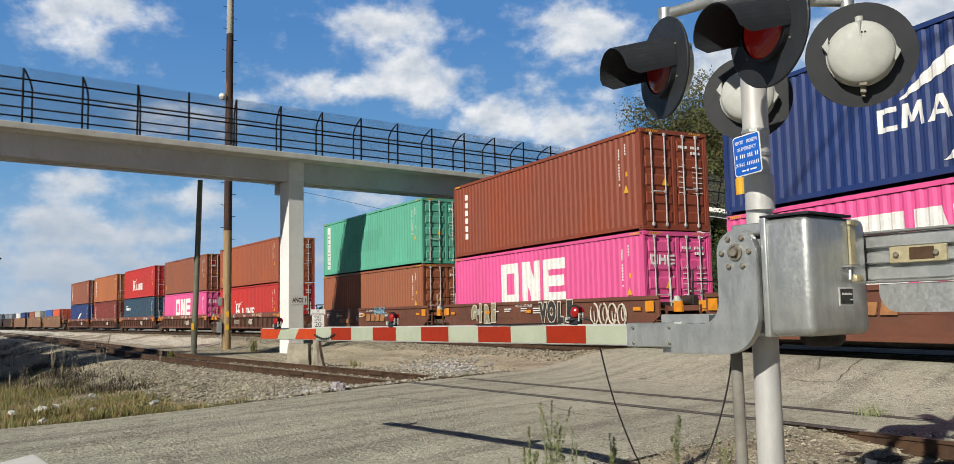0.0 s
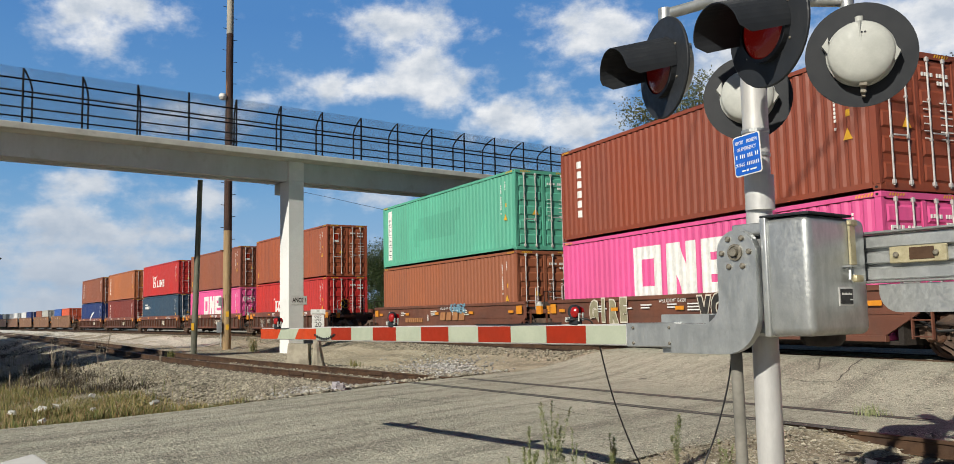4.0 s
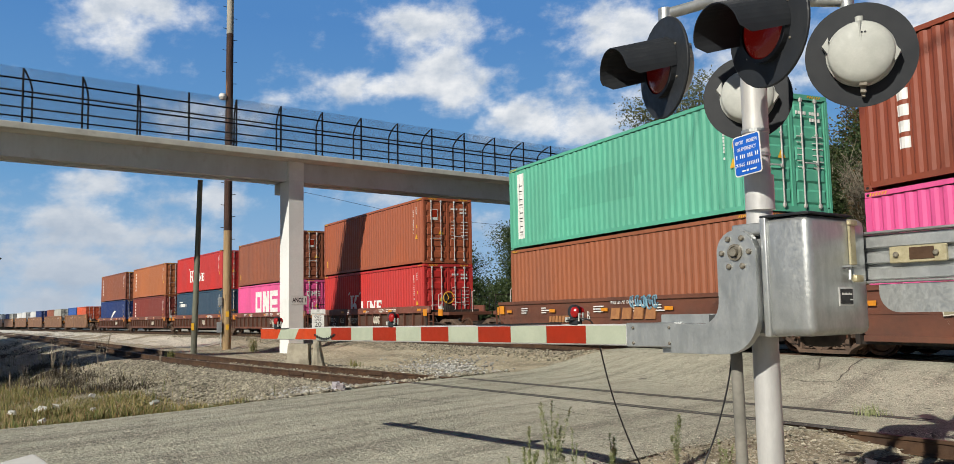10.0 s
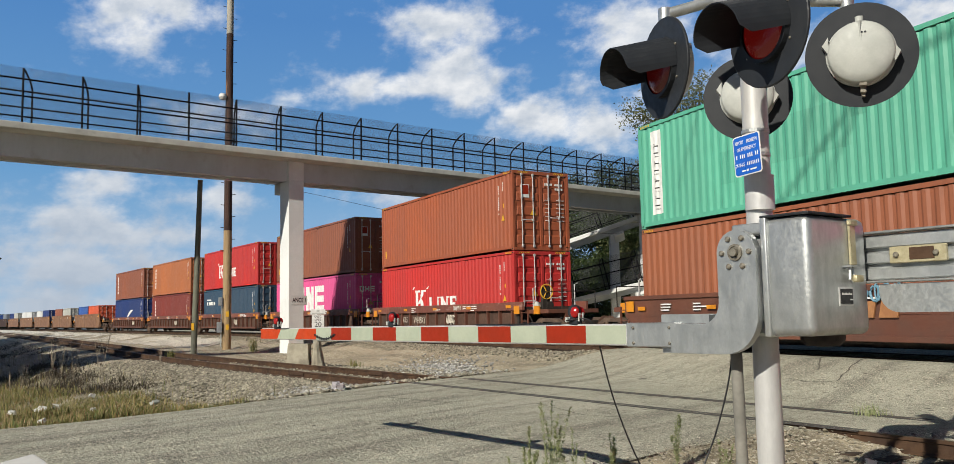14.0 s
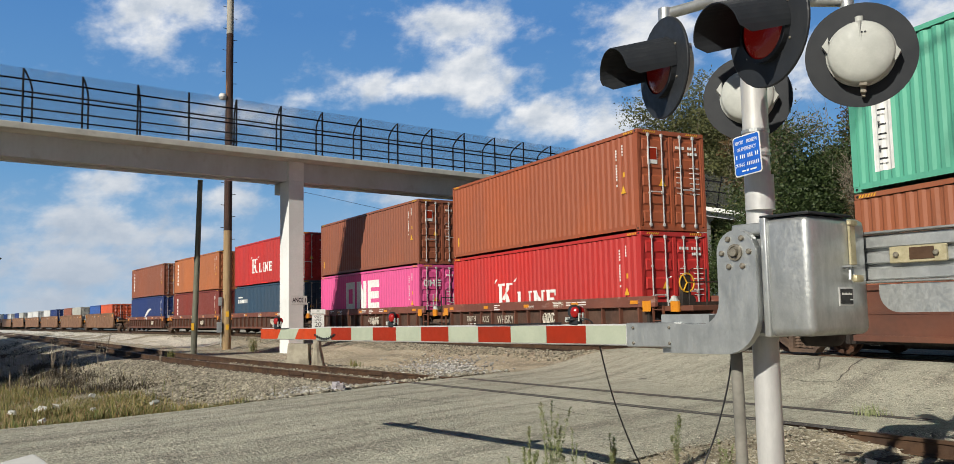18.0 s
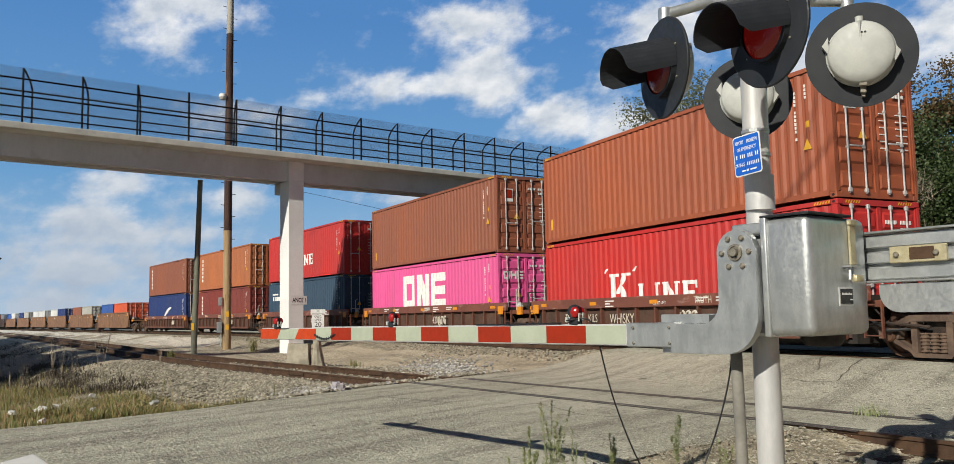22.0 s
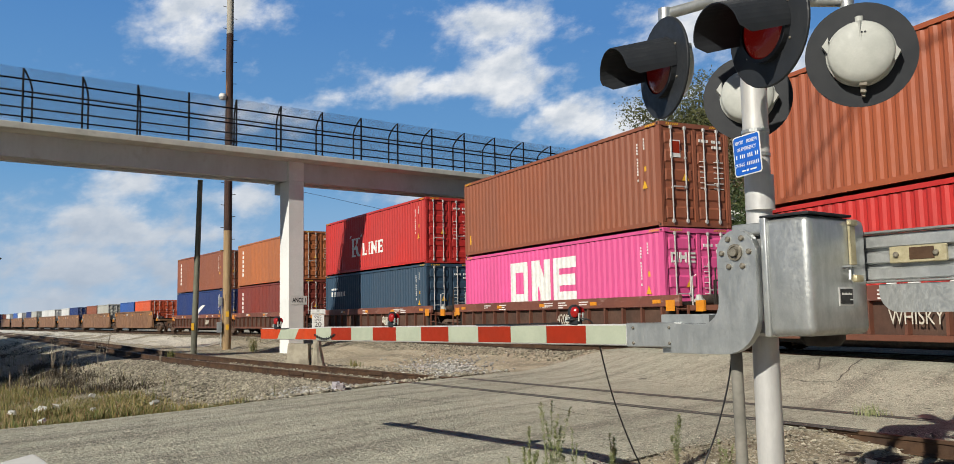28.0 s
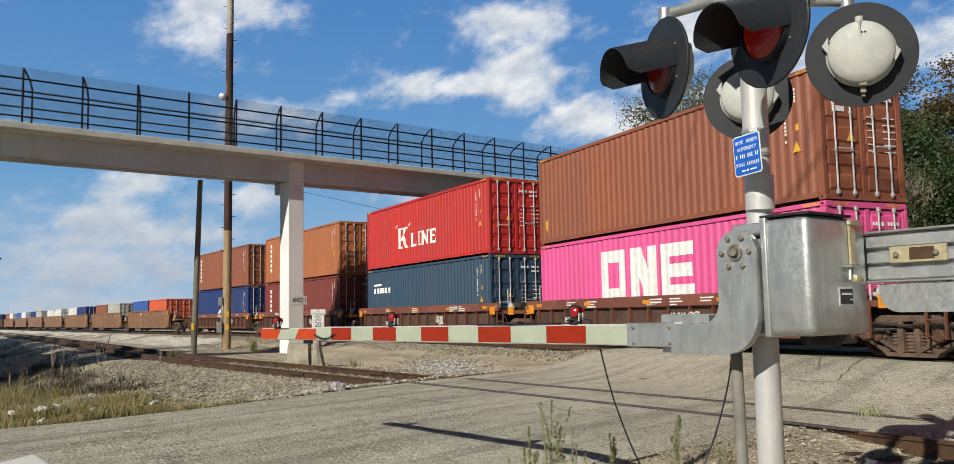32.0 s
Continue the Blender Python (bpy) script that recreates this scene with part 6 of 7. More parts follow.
SIGN_AT = Vector((-38.33, 4.58, 1.22))
sl = board("speed_limit_sign", "white speed limit sign on a post by the bridge column", SIGN_AT, (1, -0.12, 0), 0.54, 0.70, 0.9, [("SPEED", 0.27, 0.15, 0.8), ("LIMIT", 0.135, 0.15, 0.8), ("20", -0.07, 0.33, 0.95)])
top_plate = part("upper_plate", Shape().box(-0.32, 0.32, 0.37, 0.60, -0.006, 0.0, 0.003), M_SIGN, sl, "small white plate with worn writing")
sh = Shape().box(-0.26, 0.26, 0.40, 0.44, 0.0, 0.002).box(-0.06, 0.06, 0.47, 0.58, 0.0, 0.002)
tagged(part("worn_figures", sh, M_HOUSING, top_plate), kind="stuff")


def concrete_block():
    t = thing("concrete_block", "stained broken concrete barrier block beside the siding", "concrete block", pose(-29.5, 2.95, -0.16, 0, 0, 70))
    sh = Shape().prism([(-0.50, 0.0), (0.36, 0.0), (0.32, 0.84), (-0.42, 0.88)], -0.22, 0.22)
    part("block_body", sh.moved(Matrix.Diagonal((0.9, 1, 0.88, 1))), M_OLDCONC, t)
    rng = random.Random(5)
    st = Shape()
    k = 9
    for j, z in enumerate((0.0, 0.25, 0.5, 0.75, 0.92)):
        for i in range(k):
            a = 2 * math.pi * i / k
            r = (0.27 - 0.035 * j) * (1 + rng.uniform(-0.15, 0.15))
            st.v.append((0.60 + r * 0.8 * math.cos(a) - 0.05 * j * 0.4, r * math.sin(a), z + (rng.uniform(-0.12, 0.08) if j == 4 else 0)))
    for j in range(4):
        for i in range(k):
            st.f.append((j * k + i, j * k + (i + 1) % k, (j + 1) * k + (i + 1) % k, (j + 1) * k + i))
    st.f.append(tuple(range(4 * k, 5 * k)))
    part("broken_stump", st, M_OLDCONC, t, "rough broken concrete stump")
    return t


concrete_block()
cl = thing("clearance_plate", "white clearance plate fixed to the bridge column", "sign", bridge_m() @ aimed(Vector((12.30, 0.785, -7.0)), (0, -1, 0)))
part("plate_edge", Shape().box(-0.455, 0.355, -0.215, 0.215, -0.008, -0.004, 0.001), M_HOUSING, cl, "grey edge of the plate")
part("sign_plate", Shape().box(-0.44, 0.34, -0.20, 0.20, -0.003, 0.0, 0.001), M_SIGN, cl)
lettering("ANCE 1", 0.30, M_INK, cl, pose(-0.05, 0, 0.002), wide=0.72, bold=0.006)

def swept(pts):
    """Smooths a run of points for a hanging cable."""
    pts = [Vector(p) for p in pts]
    for _ in range(2):
        pts = [pts[0]] + [q for a, b in zip(pts, pts[1:]) for q in (a.lerp(b, 0.25), a.lerp(b, 0.75))] + [pts[-1]]
    return pts


cable(swept([(-5.314, 2.276, 1.398), (-5.249, 2.345, 1.413), (-5.212, 2.398, 1.408), (-5.197, 2.425, 1.367), (-5.198, 2.457, 1.263), (-5.203, 2.497, 1.082), (-5.206, 2.553, 0.881), (-5.204, 2.632, 0.659), (-5.197, 2.727, 0.438), (-5.167, 2.847, 0.25), (-5.167, 3.0269999999999997, -0.02)]), "thin black cable hanging from the gate arm to the ground")
cable(swept([(-4.324, 2.889, 1.271), (-4.331, 2.889, 1.201), (-4.345, 2.881, 1.089), (-4.371, 2.852, 0.922), (-4.412, 2.794, 0.695), (-4.444, 2.738, 0.556), (-4.424, 2.618, 0.3), (-4.424, 2.488, -0.05)]), "thin black cable hanging below the gate drive")


# ---- stones, grass and weeds ----
def rock_points(rng, r):
    sh = Shape()
    a = rng.uniform(0, 6.28)
    pts = [(0, 0, r * 0.75)]
    for i in range(5):
        q = a + i * 1.2566 + rng.uniform(-0.3, 0.3)
        rr = r * rng.uniform(0.75, 1.2)
        pts.append((math.cos(q) * rr, math.sin(q) * rr, r * rng.uniform(-0.15, 0.35)))
    pts.append((0, 0, -r * 0.6))
    fs = [(0, 1 + i, 1 + (i + 1) % 5) for i in range(5)] + [(6, 1 + (i + 1) % 5, 1 + i) for i in range(5)]
    return pts, fs


def scatter_stones(name, label, count, place, seed, lo, hi, material):
    rng = random.Random(seed)
    pts, sizes = [], []
    while len(pts) < count:
        p = place(rng)
        if p:
            pts.append(p[:2])
            sizes.append(rng.uniform(lo, hi) * (p[2] if len(p) > 2 else 1))
    z = ground_height(np.array([p[0] for p in pts]), np.array([p[1] for p in pts]))
    V, Fc = [], []
    for (x, y), r, h in zip(pts, sizes, z):
        ps, fs = rock_points(rng, r)
        o = len(V)
        up = r * rng.uniform(-0.1, 1.1)
        V += [(a + x, b + y, c + float(h) + up) for a, b, c in ps]
        Fc += [tuple(i + o for i in f) for f in fs]
    me = bpy.data.meshes.new(name)
    me.from_pydata(V, [], Fc)
    me.materials.append(None)
    return tagged(part(name, me, material), label, "gravel", kind="stuff")


def near_ballast(rng):
    s = rng.uniform(-40, -14)
    if rng.random() < 0.5:
        s = rng.uniform(-28, -14)
    side = -rng.triangular(-1.0, 5.2, 1.4)
    p = on_near(s, side).translation
    if p.x > np.interp(p.y, LEFT_Y, LEFT_X) - 0.1 or (side > -1.15 and rng.random() < 0.8):
        return None
    return p.x, p.y


def clean_ballast(rng):
    a = rng.gauss(0, 1)
    x, y = (-24.6 + a * 2.2, 6.6 + a * -0.2 + rng.gauss(0, 0.55)) if rng.random() < 0.5 else (-19.3 + rng.gauss(0, 0.7), 2.4 + rng.gauss(0, 0.7))
    if x > np.interp(y, LEFT_Y, LEFT_X) - 0.1:
        return None
    return x, y


def far_side_ballast(rng):
    s = rng.uniform(-34, -14)
    p = on_near(s, rng.uniform(0.4, 3.2)).translation
    if p.x > np.interp(p.y, LEFT_Y, LEFT_X) - 0.1:
        return None
    return p.x, p.y


def right_ballast(rng):
    p = on_near(rng.uniform(-11.5, -2), rng.uniform(-2.2, 1.2)).translation
    return p.x, p.y


def main_ballast(rng):
    p = on_main(rng.uniform(-75, -22), -rng.uniform(1.45, 3.4)).translation
    if p.x > np.interp(p.y, LEFT_Y, LEFT_X):
        return None
    return p.x, p.y


def roadside(rng):
    y = rng.uniform(0.5, 7.5)
    x = np.interp(y, RIGHT_Y, RIGHT_X) + abs(rng.gauss(0, 1.4)) - 0.25
    return x, y


scatter_stones("ballast", "loose pale grey ballast stones beside the siding", 34000, near_ballast, 1, 0.022, 0.050, M_STONE)
scatter_stones("ballast", "clean blue-grey ballast beside the road edge", 3500, clean_ballast, 5, 0.026, 0.058, M_STONEBLUE)
scatter_stones("ballast", "loose pale ballast stones between the tracks", 6000, far_side_ballast, 2, 0.026, 0.06, M_STONE)
scatter_stones("ballast", "ballast stones round the siding rails", 2500, right_ballast, 3, 0.015, 0.035, M_STONE)
scatter_stones("ballast", "ballast stones along the main track", 6000, main_ballast, 4, 0.025, 0.05, M_STONE)
scatter_stones("road_grit", "small grit along the asphalt edge", 3000, roadside, 6, 0.006, 0.018, M_STONE)


def blades(name, label, count, place, seed, lo, hi, material, width=0.006, lean=0.35):
    rng = random.Random(seed)
    pts = []
    while len(pts) < count:
        p = place(rng)
        if p:
            pts.append(p)
    z = ground_height(np.array([p[0] for p in pts]), np.array([p[1] for p in pts]))
    V, Fc = [], []
    for p, h in zip(pts, z):
        a, ln = rng.uniform(0, 6.28), rng.uniform(lo, hi) * (p[2] if len(p) > 2 else 1)
        dx, dy = math.cos(a), math.sin(a)
        b = rng.uniform(0, lean)
        w = width * rng.uniform(0.6, 1.4)
        o = len(V)
        x, y = p[0], p[1]
        h = float(h) - 0.02
        V += [(x - dy * w, y + dx * w, h), (x + dy * w, y - dx * w, h), (x + dx * b * ln * 0.4 + dy * w * 0.7, y + dy * b * ln * 0.4 - dx * w * 0.7, h + ln * 0.6),
              (x + dx * b * ln * 0.4 - dy * w * 0.7, y + dy * b * ln * 0.4 + dx * w * 0.7, h + ln * 0.6), (x + dx * b * ln, y + dy * b * ln, h + ln * (1 - 0.2 * b))]
        Fc += [(o, o + 1, o + 2, o + 3), (o + 3, o + 2, o + 4)]
    me = bpy.data.meshes.new(name)
    me.from_pydata(V, [], Fc)
    me.materials.append(None)
    return tagged(part(name, me, material), label, "grass", kind="stuff")


def verge(rng):
    y = rng.uniform(-9.5, 1.5)
    x = np.interp(y, LEFT_Y, LEFT_X) - abs(rng.gauss(0.2, 8.5)) - 0.1
    n = noise.noise((x * 0.5, y * 0.5, 2.0)) + 0.5 * noise.noise((x * 1.7, y * 1.7, 5.0))
    e = away(x, y, N_X, N_Y, N_TURN, 16)[0]
    if n < -0.45 or e < 4.7 + 0.9 * noise.noise((x * 0.5, y * 0.5, 7.0)):
        return None
    return x, y, 0.5 + 1.3 * max(0, n + 0.1)


def weedy(rng):
    s = rng.uniform(-75, -20)
    p = on_near(s, -rng.uniform(3.0, 9)).translation
    if noise.noise((p.x * 0.4, p.y * 0.4, 9.0)) < 0.05 or p.x > np.interp(p.y, LEFT_Y, LEFT_X) - 0.2:
        return None
    return p.x, p.y


blades("dry_grass", "tufts of dry yellow-green grass on the verge", 56000, verge, 11, 0.06, 0.30, M_GRASS, 0.0075, 1.5)
blades("dead_grass", "red-brown dead grass mixed into the verge", 15000, verge, 15, 0.08, 0.34, M_STRAW, 0.006, 1.7)
blades("dry_grass", "straggling brown grass below the siding", 900, weedy, 12, 0.15, 0.5, M_GRASS, 0.006)


def tuft(x, y, count, h, seed, label, material=None):
    def pl(rng):
        return x + rng.gauss(0, 0.10), y + rng.gauss(0, 0.10)
    return blades("grass_tuft", label, count, pl, seed, h * 0.5, h, material or M_GRASS, 0.006, 0.7)


def brushy(rng):
    p = on_near(rng.uniform(-95, -36), -rng.uniform(2.6, 12)).translation
    if noise.noise((p.x * 0.15, p.y * 0.25, 4.0)) < -0.12:
        return None
    return p.x, p.y


def bank_brush(rng):
    p = on_near(rng.uniform(-46, -27), -rng.triangular(3.2, 7.0, 4.6)).translation
    if noise.noise((p.x * 0.5, p.y * 0.7, 6.0)) < -0.15:
        return None
    return p.x, p.y


blades("dead_brush", "dark tangled brush along the ditch bank", 4200, bank_brush, 16, 0.10, 0.42, M_BRUSH, 0.010, 1.8)
# real brush in part; its dark colour also stands in for the ditch's shade
blades("dead_brush", "dead brush in the ditch below the siding, dark to deepen its shade", 7000, brushy, 13, 0.05, 0.22, M_BRUSH, 0.012, 1.6)
tuft(-9.6, 8.5, 90, 0.28, 31, "green grass tuft beside the rail end", M_WEED)
tuft(-28.5, 4.6, 120, 0.4, 32, "dry grass tuft between the tracks")
tuft(-46.5, 2.2, 120, 1.1, 33, "tall straw-coloured grass by the pole")
tuft(-40.5, -1.6, 90, 0.6, 34, "dry grass at the foot of the grey pole")


def weed(x, y, h, seed, stems=4):
    """A thin upright weed: stems with short side twigs and small pale leaves."""
    rng = random.Random(seed)
    z = float(ground_height(x, y)[0])
    t = thing("roadside_weed", "thin pale-green weed growing from the gravel edge", "weed", pose(x, y, z), group="weeds at the road edge")
    lv = Shape()
    for i in range(stems):
        a, ln = rng.uniform(0, 6.28), h * rng.uniform(0.6, 1.0)
        lean = rng.uniform(0.05, 0.28)
        pts = [Vector((math.cos(a) * lean * ln * q ** 1.3 + 0.01 * rng.uniform(-1, 1), math.sin(a) * lean * ln * q ** 1.3, ln * q)) for q in (0, 0.3, 0.6, 0.85, 1)]
        part("stem", Shape().tube(pts, [0.0035, 0.003, 0.0025, 0.002, 0.0012], 5), M_WEED, t)
        for k in range(80):
            q = rng.uniform(0.12, 1.0)
            j = min(3, int(q * 4))
            p = pts[j].lerp(pts[j + 1], q * 4 - j if q < 1 else 1)
            b = rng.uniform(0, 6.28)
            l2 = rng.uniform(0.025, 0.085) * (1.25 - q * 0.8)
            d = Vector((math.cos(b), math.sin(b), rng.uniform(0.3, 1.2))).normalized() * l2
            w = Vector((-math.sin(b), math.cos(b), 0)) * rng.uniform(0.004, 0.011)
            lv.poly([p, p + d * 0.5 + w, p + d, p + d * 0.5 - w], [(0, 1, 2, 3)])
    tagged(part("leaves", lv, M_WEED, t), kind="stuff")
    return t


for x, y, h, sd, st in ((-7.15, 2.62, 0.62, 1, 5), (-7.30, 2.74, 0.70, 2, 5), (-7.33, 2.93, 0.95, 3, 5), (-7.45, 3.02, 0.92, 4, 3), (-7.20, 3.12, 0.90, 5, 5), (-7.05, 3.02, 0.6, 6, 4),
                        (-7.62, 3.70, 0.52, 7, 6), (-7.95, 4.60, 0.55, 8, 4), (-7.62, 4.95, 0.66, 9, 4), (-7.3, 4.85, 0.40, 10, 4)):
    weed(x, y, h, sd, st)

def dead_weed(x, y, h, seed, stems):
    """A tall dry weed: bare pale stalks that fork towards their tips."""
    rng = random.Random(seed)
    t = thing("dead_weed", "tall dry weed with bare pale forked stalks", "weed", pose(x, y, float(ground_height(x, y)[0]) - 0.03), group="dead weeds along the ditch")
    for i in range(stems):
        a, ln, lean = rng.uniform(0, 6.28), h * rng.uniform(0.65, 1.0), rng.uniform(0.05, 0.30)
        pts = [Vector((math.cos(a) * lean * ln * q ** 1.4 + 0.02 * rng.uniform(-1, 1), math.sin(a) * lean * ln * q ** 1.4, ln * q)) for q in (0, 0.3, 0.6, 0.85, 1)]
        st = Shape().tube(pts, [0.007, 0.006, 0.005, 0.004, 0.002], 5)
        for k in range(7):
            j = rng.randint(1, 3)
            p = pts[j].lerp(pts[j + 1], rng.random())
            b = rng.uniform(0, 6.28)
            st.tube([p, p + Vector((math.cos(b) * 0.4, math.sin(b) * 0.4, rng.uniform(0.6, 1.2))) * ln * rng.uniform(0.10, 0.24)], [0.004, 0.002], 4)
        part("stalk", st, M_STALK, t)
    return t


M_STALK = surface("dry_pale_stalk", (0.34, 0.29, 0.22), (0.22, 0.18, 0.13), 4.0, 0.9)
for i, (x, y, h, st) in enumerate(((-38.2, -6.0, 1.6, 6), (-37.2, -5.5, 1.5, 4), (-37.3, -5.1, 1.9, 2), (-38.9, -4.4, 1.3, 3), (-40.4, -4.3, 1.4, 3), (-33.7, -1.7, 0.8, 3), (-34.6, -6.4, 1.1, 4), (-31.0, -5.0, 0.8, 4), (-28.5, -5.6, 0.7, 4))):
    dead_weed(x, y, h, 40 + i, st)


def leaf_litter(rng):
    return rng.uniform(-9.0, -4.5), rng.uniform(4.6, 8.0)


blades("leaf_litter", "dark fallen leaves and dry stalks beside the rail", 1500, leaf_litter, 14, 0.015, 0.05, M_LITTER, 0.008, 1.6)
tuft(-7.6, 6.0, 60, 0.16, 35, "small green weeds below the rail", M_WEED)



# cracks and a sunk patch in the asphalt
def road_crack(pts, width):
    sh = Shape()
    fine = []
    for (xa, ya), (xb, yb) in zip(pts, pts[1:]):
        for q in range(6):
            u = q / 6
            fine.append((xa + (xb - xa) * u + 0.05 * noise.noise((xa + u * 4, ya, 1)), ya + (yb - ya) * u + 0.05 * noise.noise((xa, ya + u * 4, 2))))
    z = road_height(np.array([p[0] for p in fine]), np.array([p[1] for p in fine]))
    for i, ((x, y), h) in enumerate(zip(fine, z)):
        a, b = fine[max(0, i - 1)], fine[min(len(fine) - 1, i + 1)]
        d = Vector((b[1] - a[1], a[0] - b[0], 0)).normalized() * width * (0.6 + 0.5 * noise.noise((i * 0.7, x, 3)))
        sh.v += [(x - d.x, y - d.y, float(h) + 0.005), (x + d.x, y + d.y, float(h) + 0.005)]
    sh.f = [(2 * i, 2 * i + 1, 2 * i + 3, 2 * i + 2) for i in range(len(fine) - 1)]
    part("crack", sh, M_CRACK, road, "dark crack in the asphalt")


for pts in ([(-13.48, 10.15), (-12.87, 10.13), (-12.43, 10.36), (-13.46, 11.56), (-14.6, 13.15), (-14.76, 14.25), (-14.57, 14.54)], [(-16.74, 13.98), (-15.03, 12.15), (-13.32, 10.68)], [(-17.29, 13.21), (-17.53, 14.53)], [(-10.12, 8.85), (-10.3, 9.24)], [(-13.21, 5.08), (-11.35, 5.1), (-10.76, 5.57)], [(-15.71, 2.95), (-13.6, 3.96)]):
    road_crack(pts, 0.022)
road_crack([(-16.43, 8.67), (-16.42, 8.84)], 0.16)

# litter
bag = rounded_box(-0.16, 0.16, -0.11, 0.11, 0.0, 0.17, 0.06, 3)
rng = random.Random(8)
bag.v = [(x + rng.uniform(-0.03, 0.03), y + rng.uniform(-0.03, 0.03), max(0, z + rng.uniform(-0.04, 0.04))) for x, y, z in bag.v]
p = Vector((-17.9, 2.55, 0))
tagged(part("plastic_bag", bag, surface("thin_plastic", (0.45, 0.42, 0.44), (0.32, 0.30, 0.33), 9.0, 0.3), at=pose(p.x, p.y, float(ground_height(p.x, p.y)[0]))), "crumpled translucent plastic bag on the gravel", "plastic bag")
for i, (x, y, sx, sy, col) in enumerate(((-17.6, -2.9, 0.15, 0.09, M_SIGN), (-21.3, -3.55, 0.20, 0.13, M_SIGN), (-21.9, -3.35, 0.13, 0.10, M_SIGN), (-16.9, -3.3, 0.12, 0.07, M_SIGN), (-23.6, -2.8, 0.13, 0.10, M_SIGN), (-20.6, -2.4, 0.08, 0.07, M_SIGN),
                                         (-21.8, -1.2, 0.14, 0.10, M_HOUSING), (-30.0, -6.0, 0.2, 0.12, M_SIGN), (-20.2, -3.9, 0.16, 0.07, M_SIGN), (-7.5, 6.6, 0.12, 0.03, M_SIGN))):
    sx, sy = sx * 0.62, sy * 0.7
    sh = rounded_box(-sx, sx, -sy, sy, 0, 0.075, 0.02, 2)
    sh.v = [(a + rng.uniform(-0.025, 0.025), b + rng.uniform(-0.02, 0.02), max(0, c + rng.uniform(-0.03, 0.02))) for a, b, c in sh.v]
    tagged(part("litter", sh, col, at=pose(x, y, float(ground_height(x, y)[0]) + (0.10 if x < -10 else 0.02), 20, 10, i * 50)), "crumpled pale wrapper lying in the grass", "litter")


# ---- trees ----
def leaf_cloud(name, centres, count, reach, size, seed):
    """Small pointed leaves strewn round the twig ends."""
    g = np.random.default_rng(seed)
    p = centres[g.integers(0, len(centres), count)] + np.clip(g.normal(size=(count, 3)), -1.7, 1.7) * (reach, reach, reach * 0.75)
    p = p[p[:, 2] > 0.3]
    return leaf_mesh(name, p, size * g.uniform(0.6, 1.5, len(p)), g)


def twig_mesh(name, p, g):
    """Thin three-sided twigs, mostly rising."""
    k = len(p)
    d = g.normal(size=(k, 3)) * (0.6, 0.6, 0.4) + (0, 0, 0.6)
    d *= (g.uniform(0.5, 1.5, k) / np.linalg.norm(d, axis=1))[:, None]
    r = g.uniform(0.008, 0.018, k)[:, None]
    v = np.stack([p + r * (1, 0, 0), p + r * (-0.5, 0.87, 0), p + r * (-0.5, -0.87, 0), p + d], 1).reshape(-1, 3)
    f = (np.arange(k)[:, None, None] * 4 + np.array([(0, 1, 3), (1, 2, 3), (2, 0, 3)])).reshape(-1, 3)
    me = bpy.data.meshes.new(name)
    me.from_pydata(v.tolist(), [], f.tolist())
    me.materials.append(None)
    return me


def leaf_mesh(name, p, s, g):
    k = len(p)
    d = g.normal(size=(k, 3)) * (1, 1, 0.7)
    d /= np.linalg.norm(d, axis=1)[:, None]
    w = np.cross(d, g.normal(size=(k, 3)))
    w /= np.linalg.norm(w, axis=1)[:, None]
    s = s[:, None]
    v = np.stack([p, p + d * s * 0.5 + w * s * 0.36, p + d * s, p + d * s * 0.5 - w * s * 0.36], 1).reshape(-1, 3)
    me = bpy.data.meshes.new(name)
    me.from_pydata(v.tolist(), [], np.arange(4 * k).reshape(-1, 4).tolist())
    me.materials.append(None)
    return me


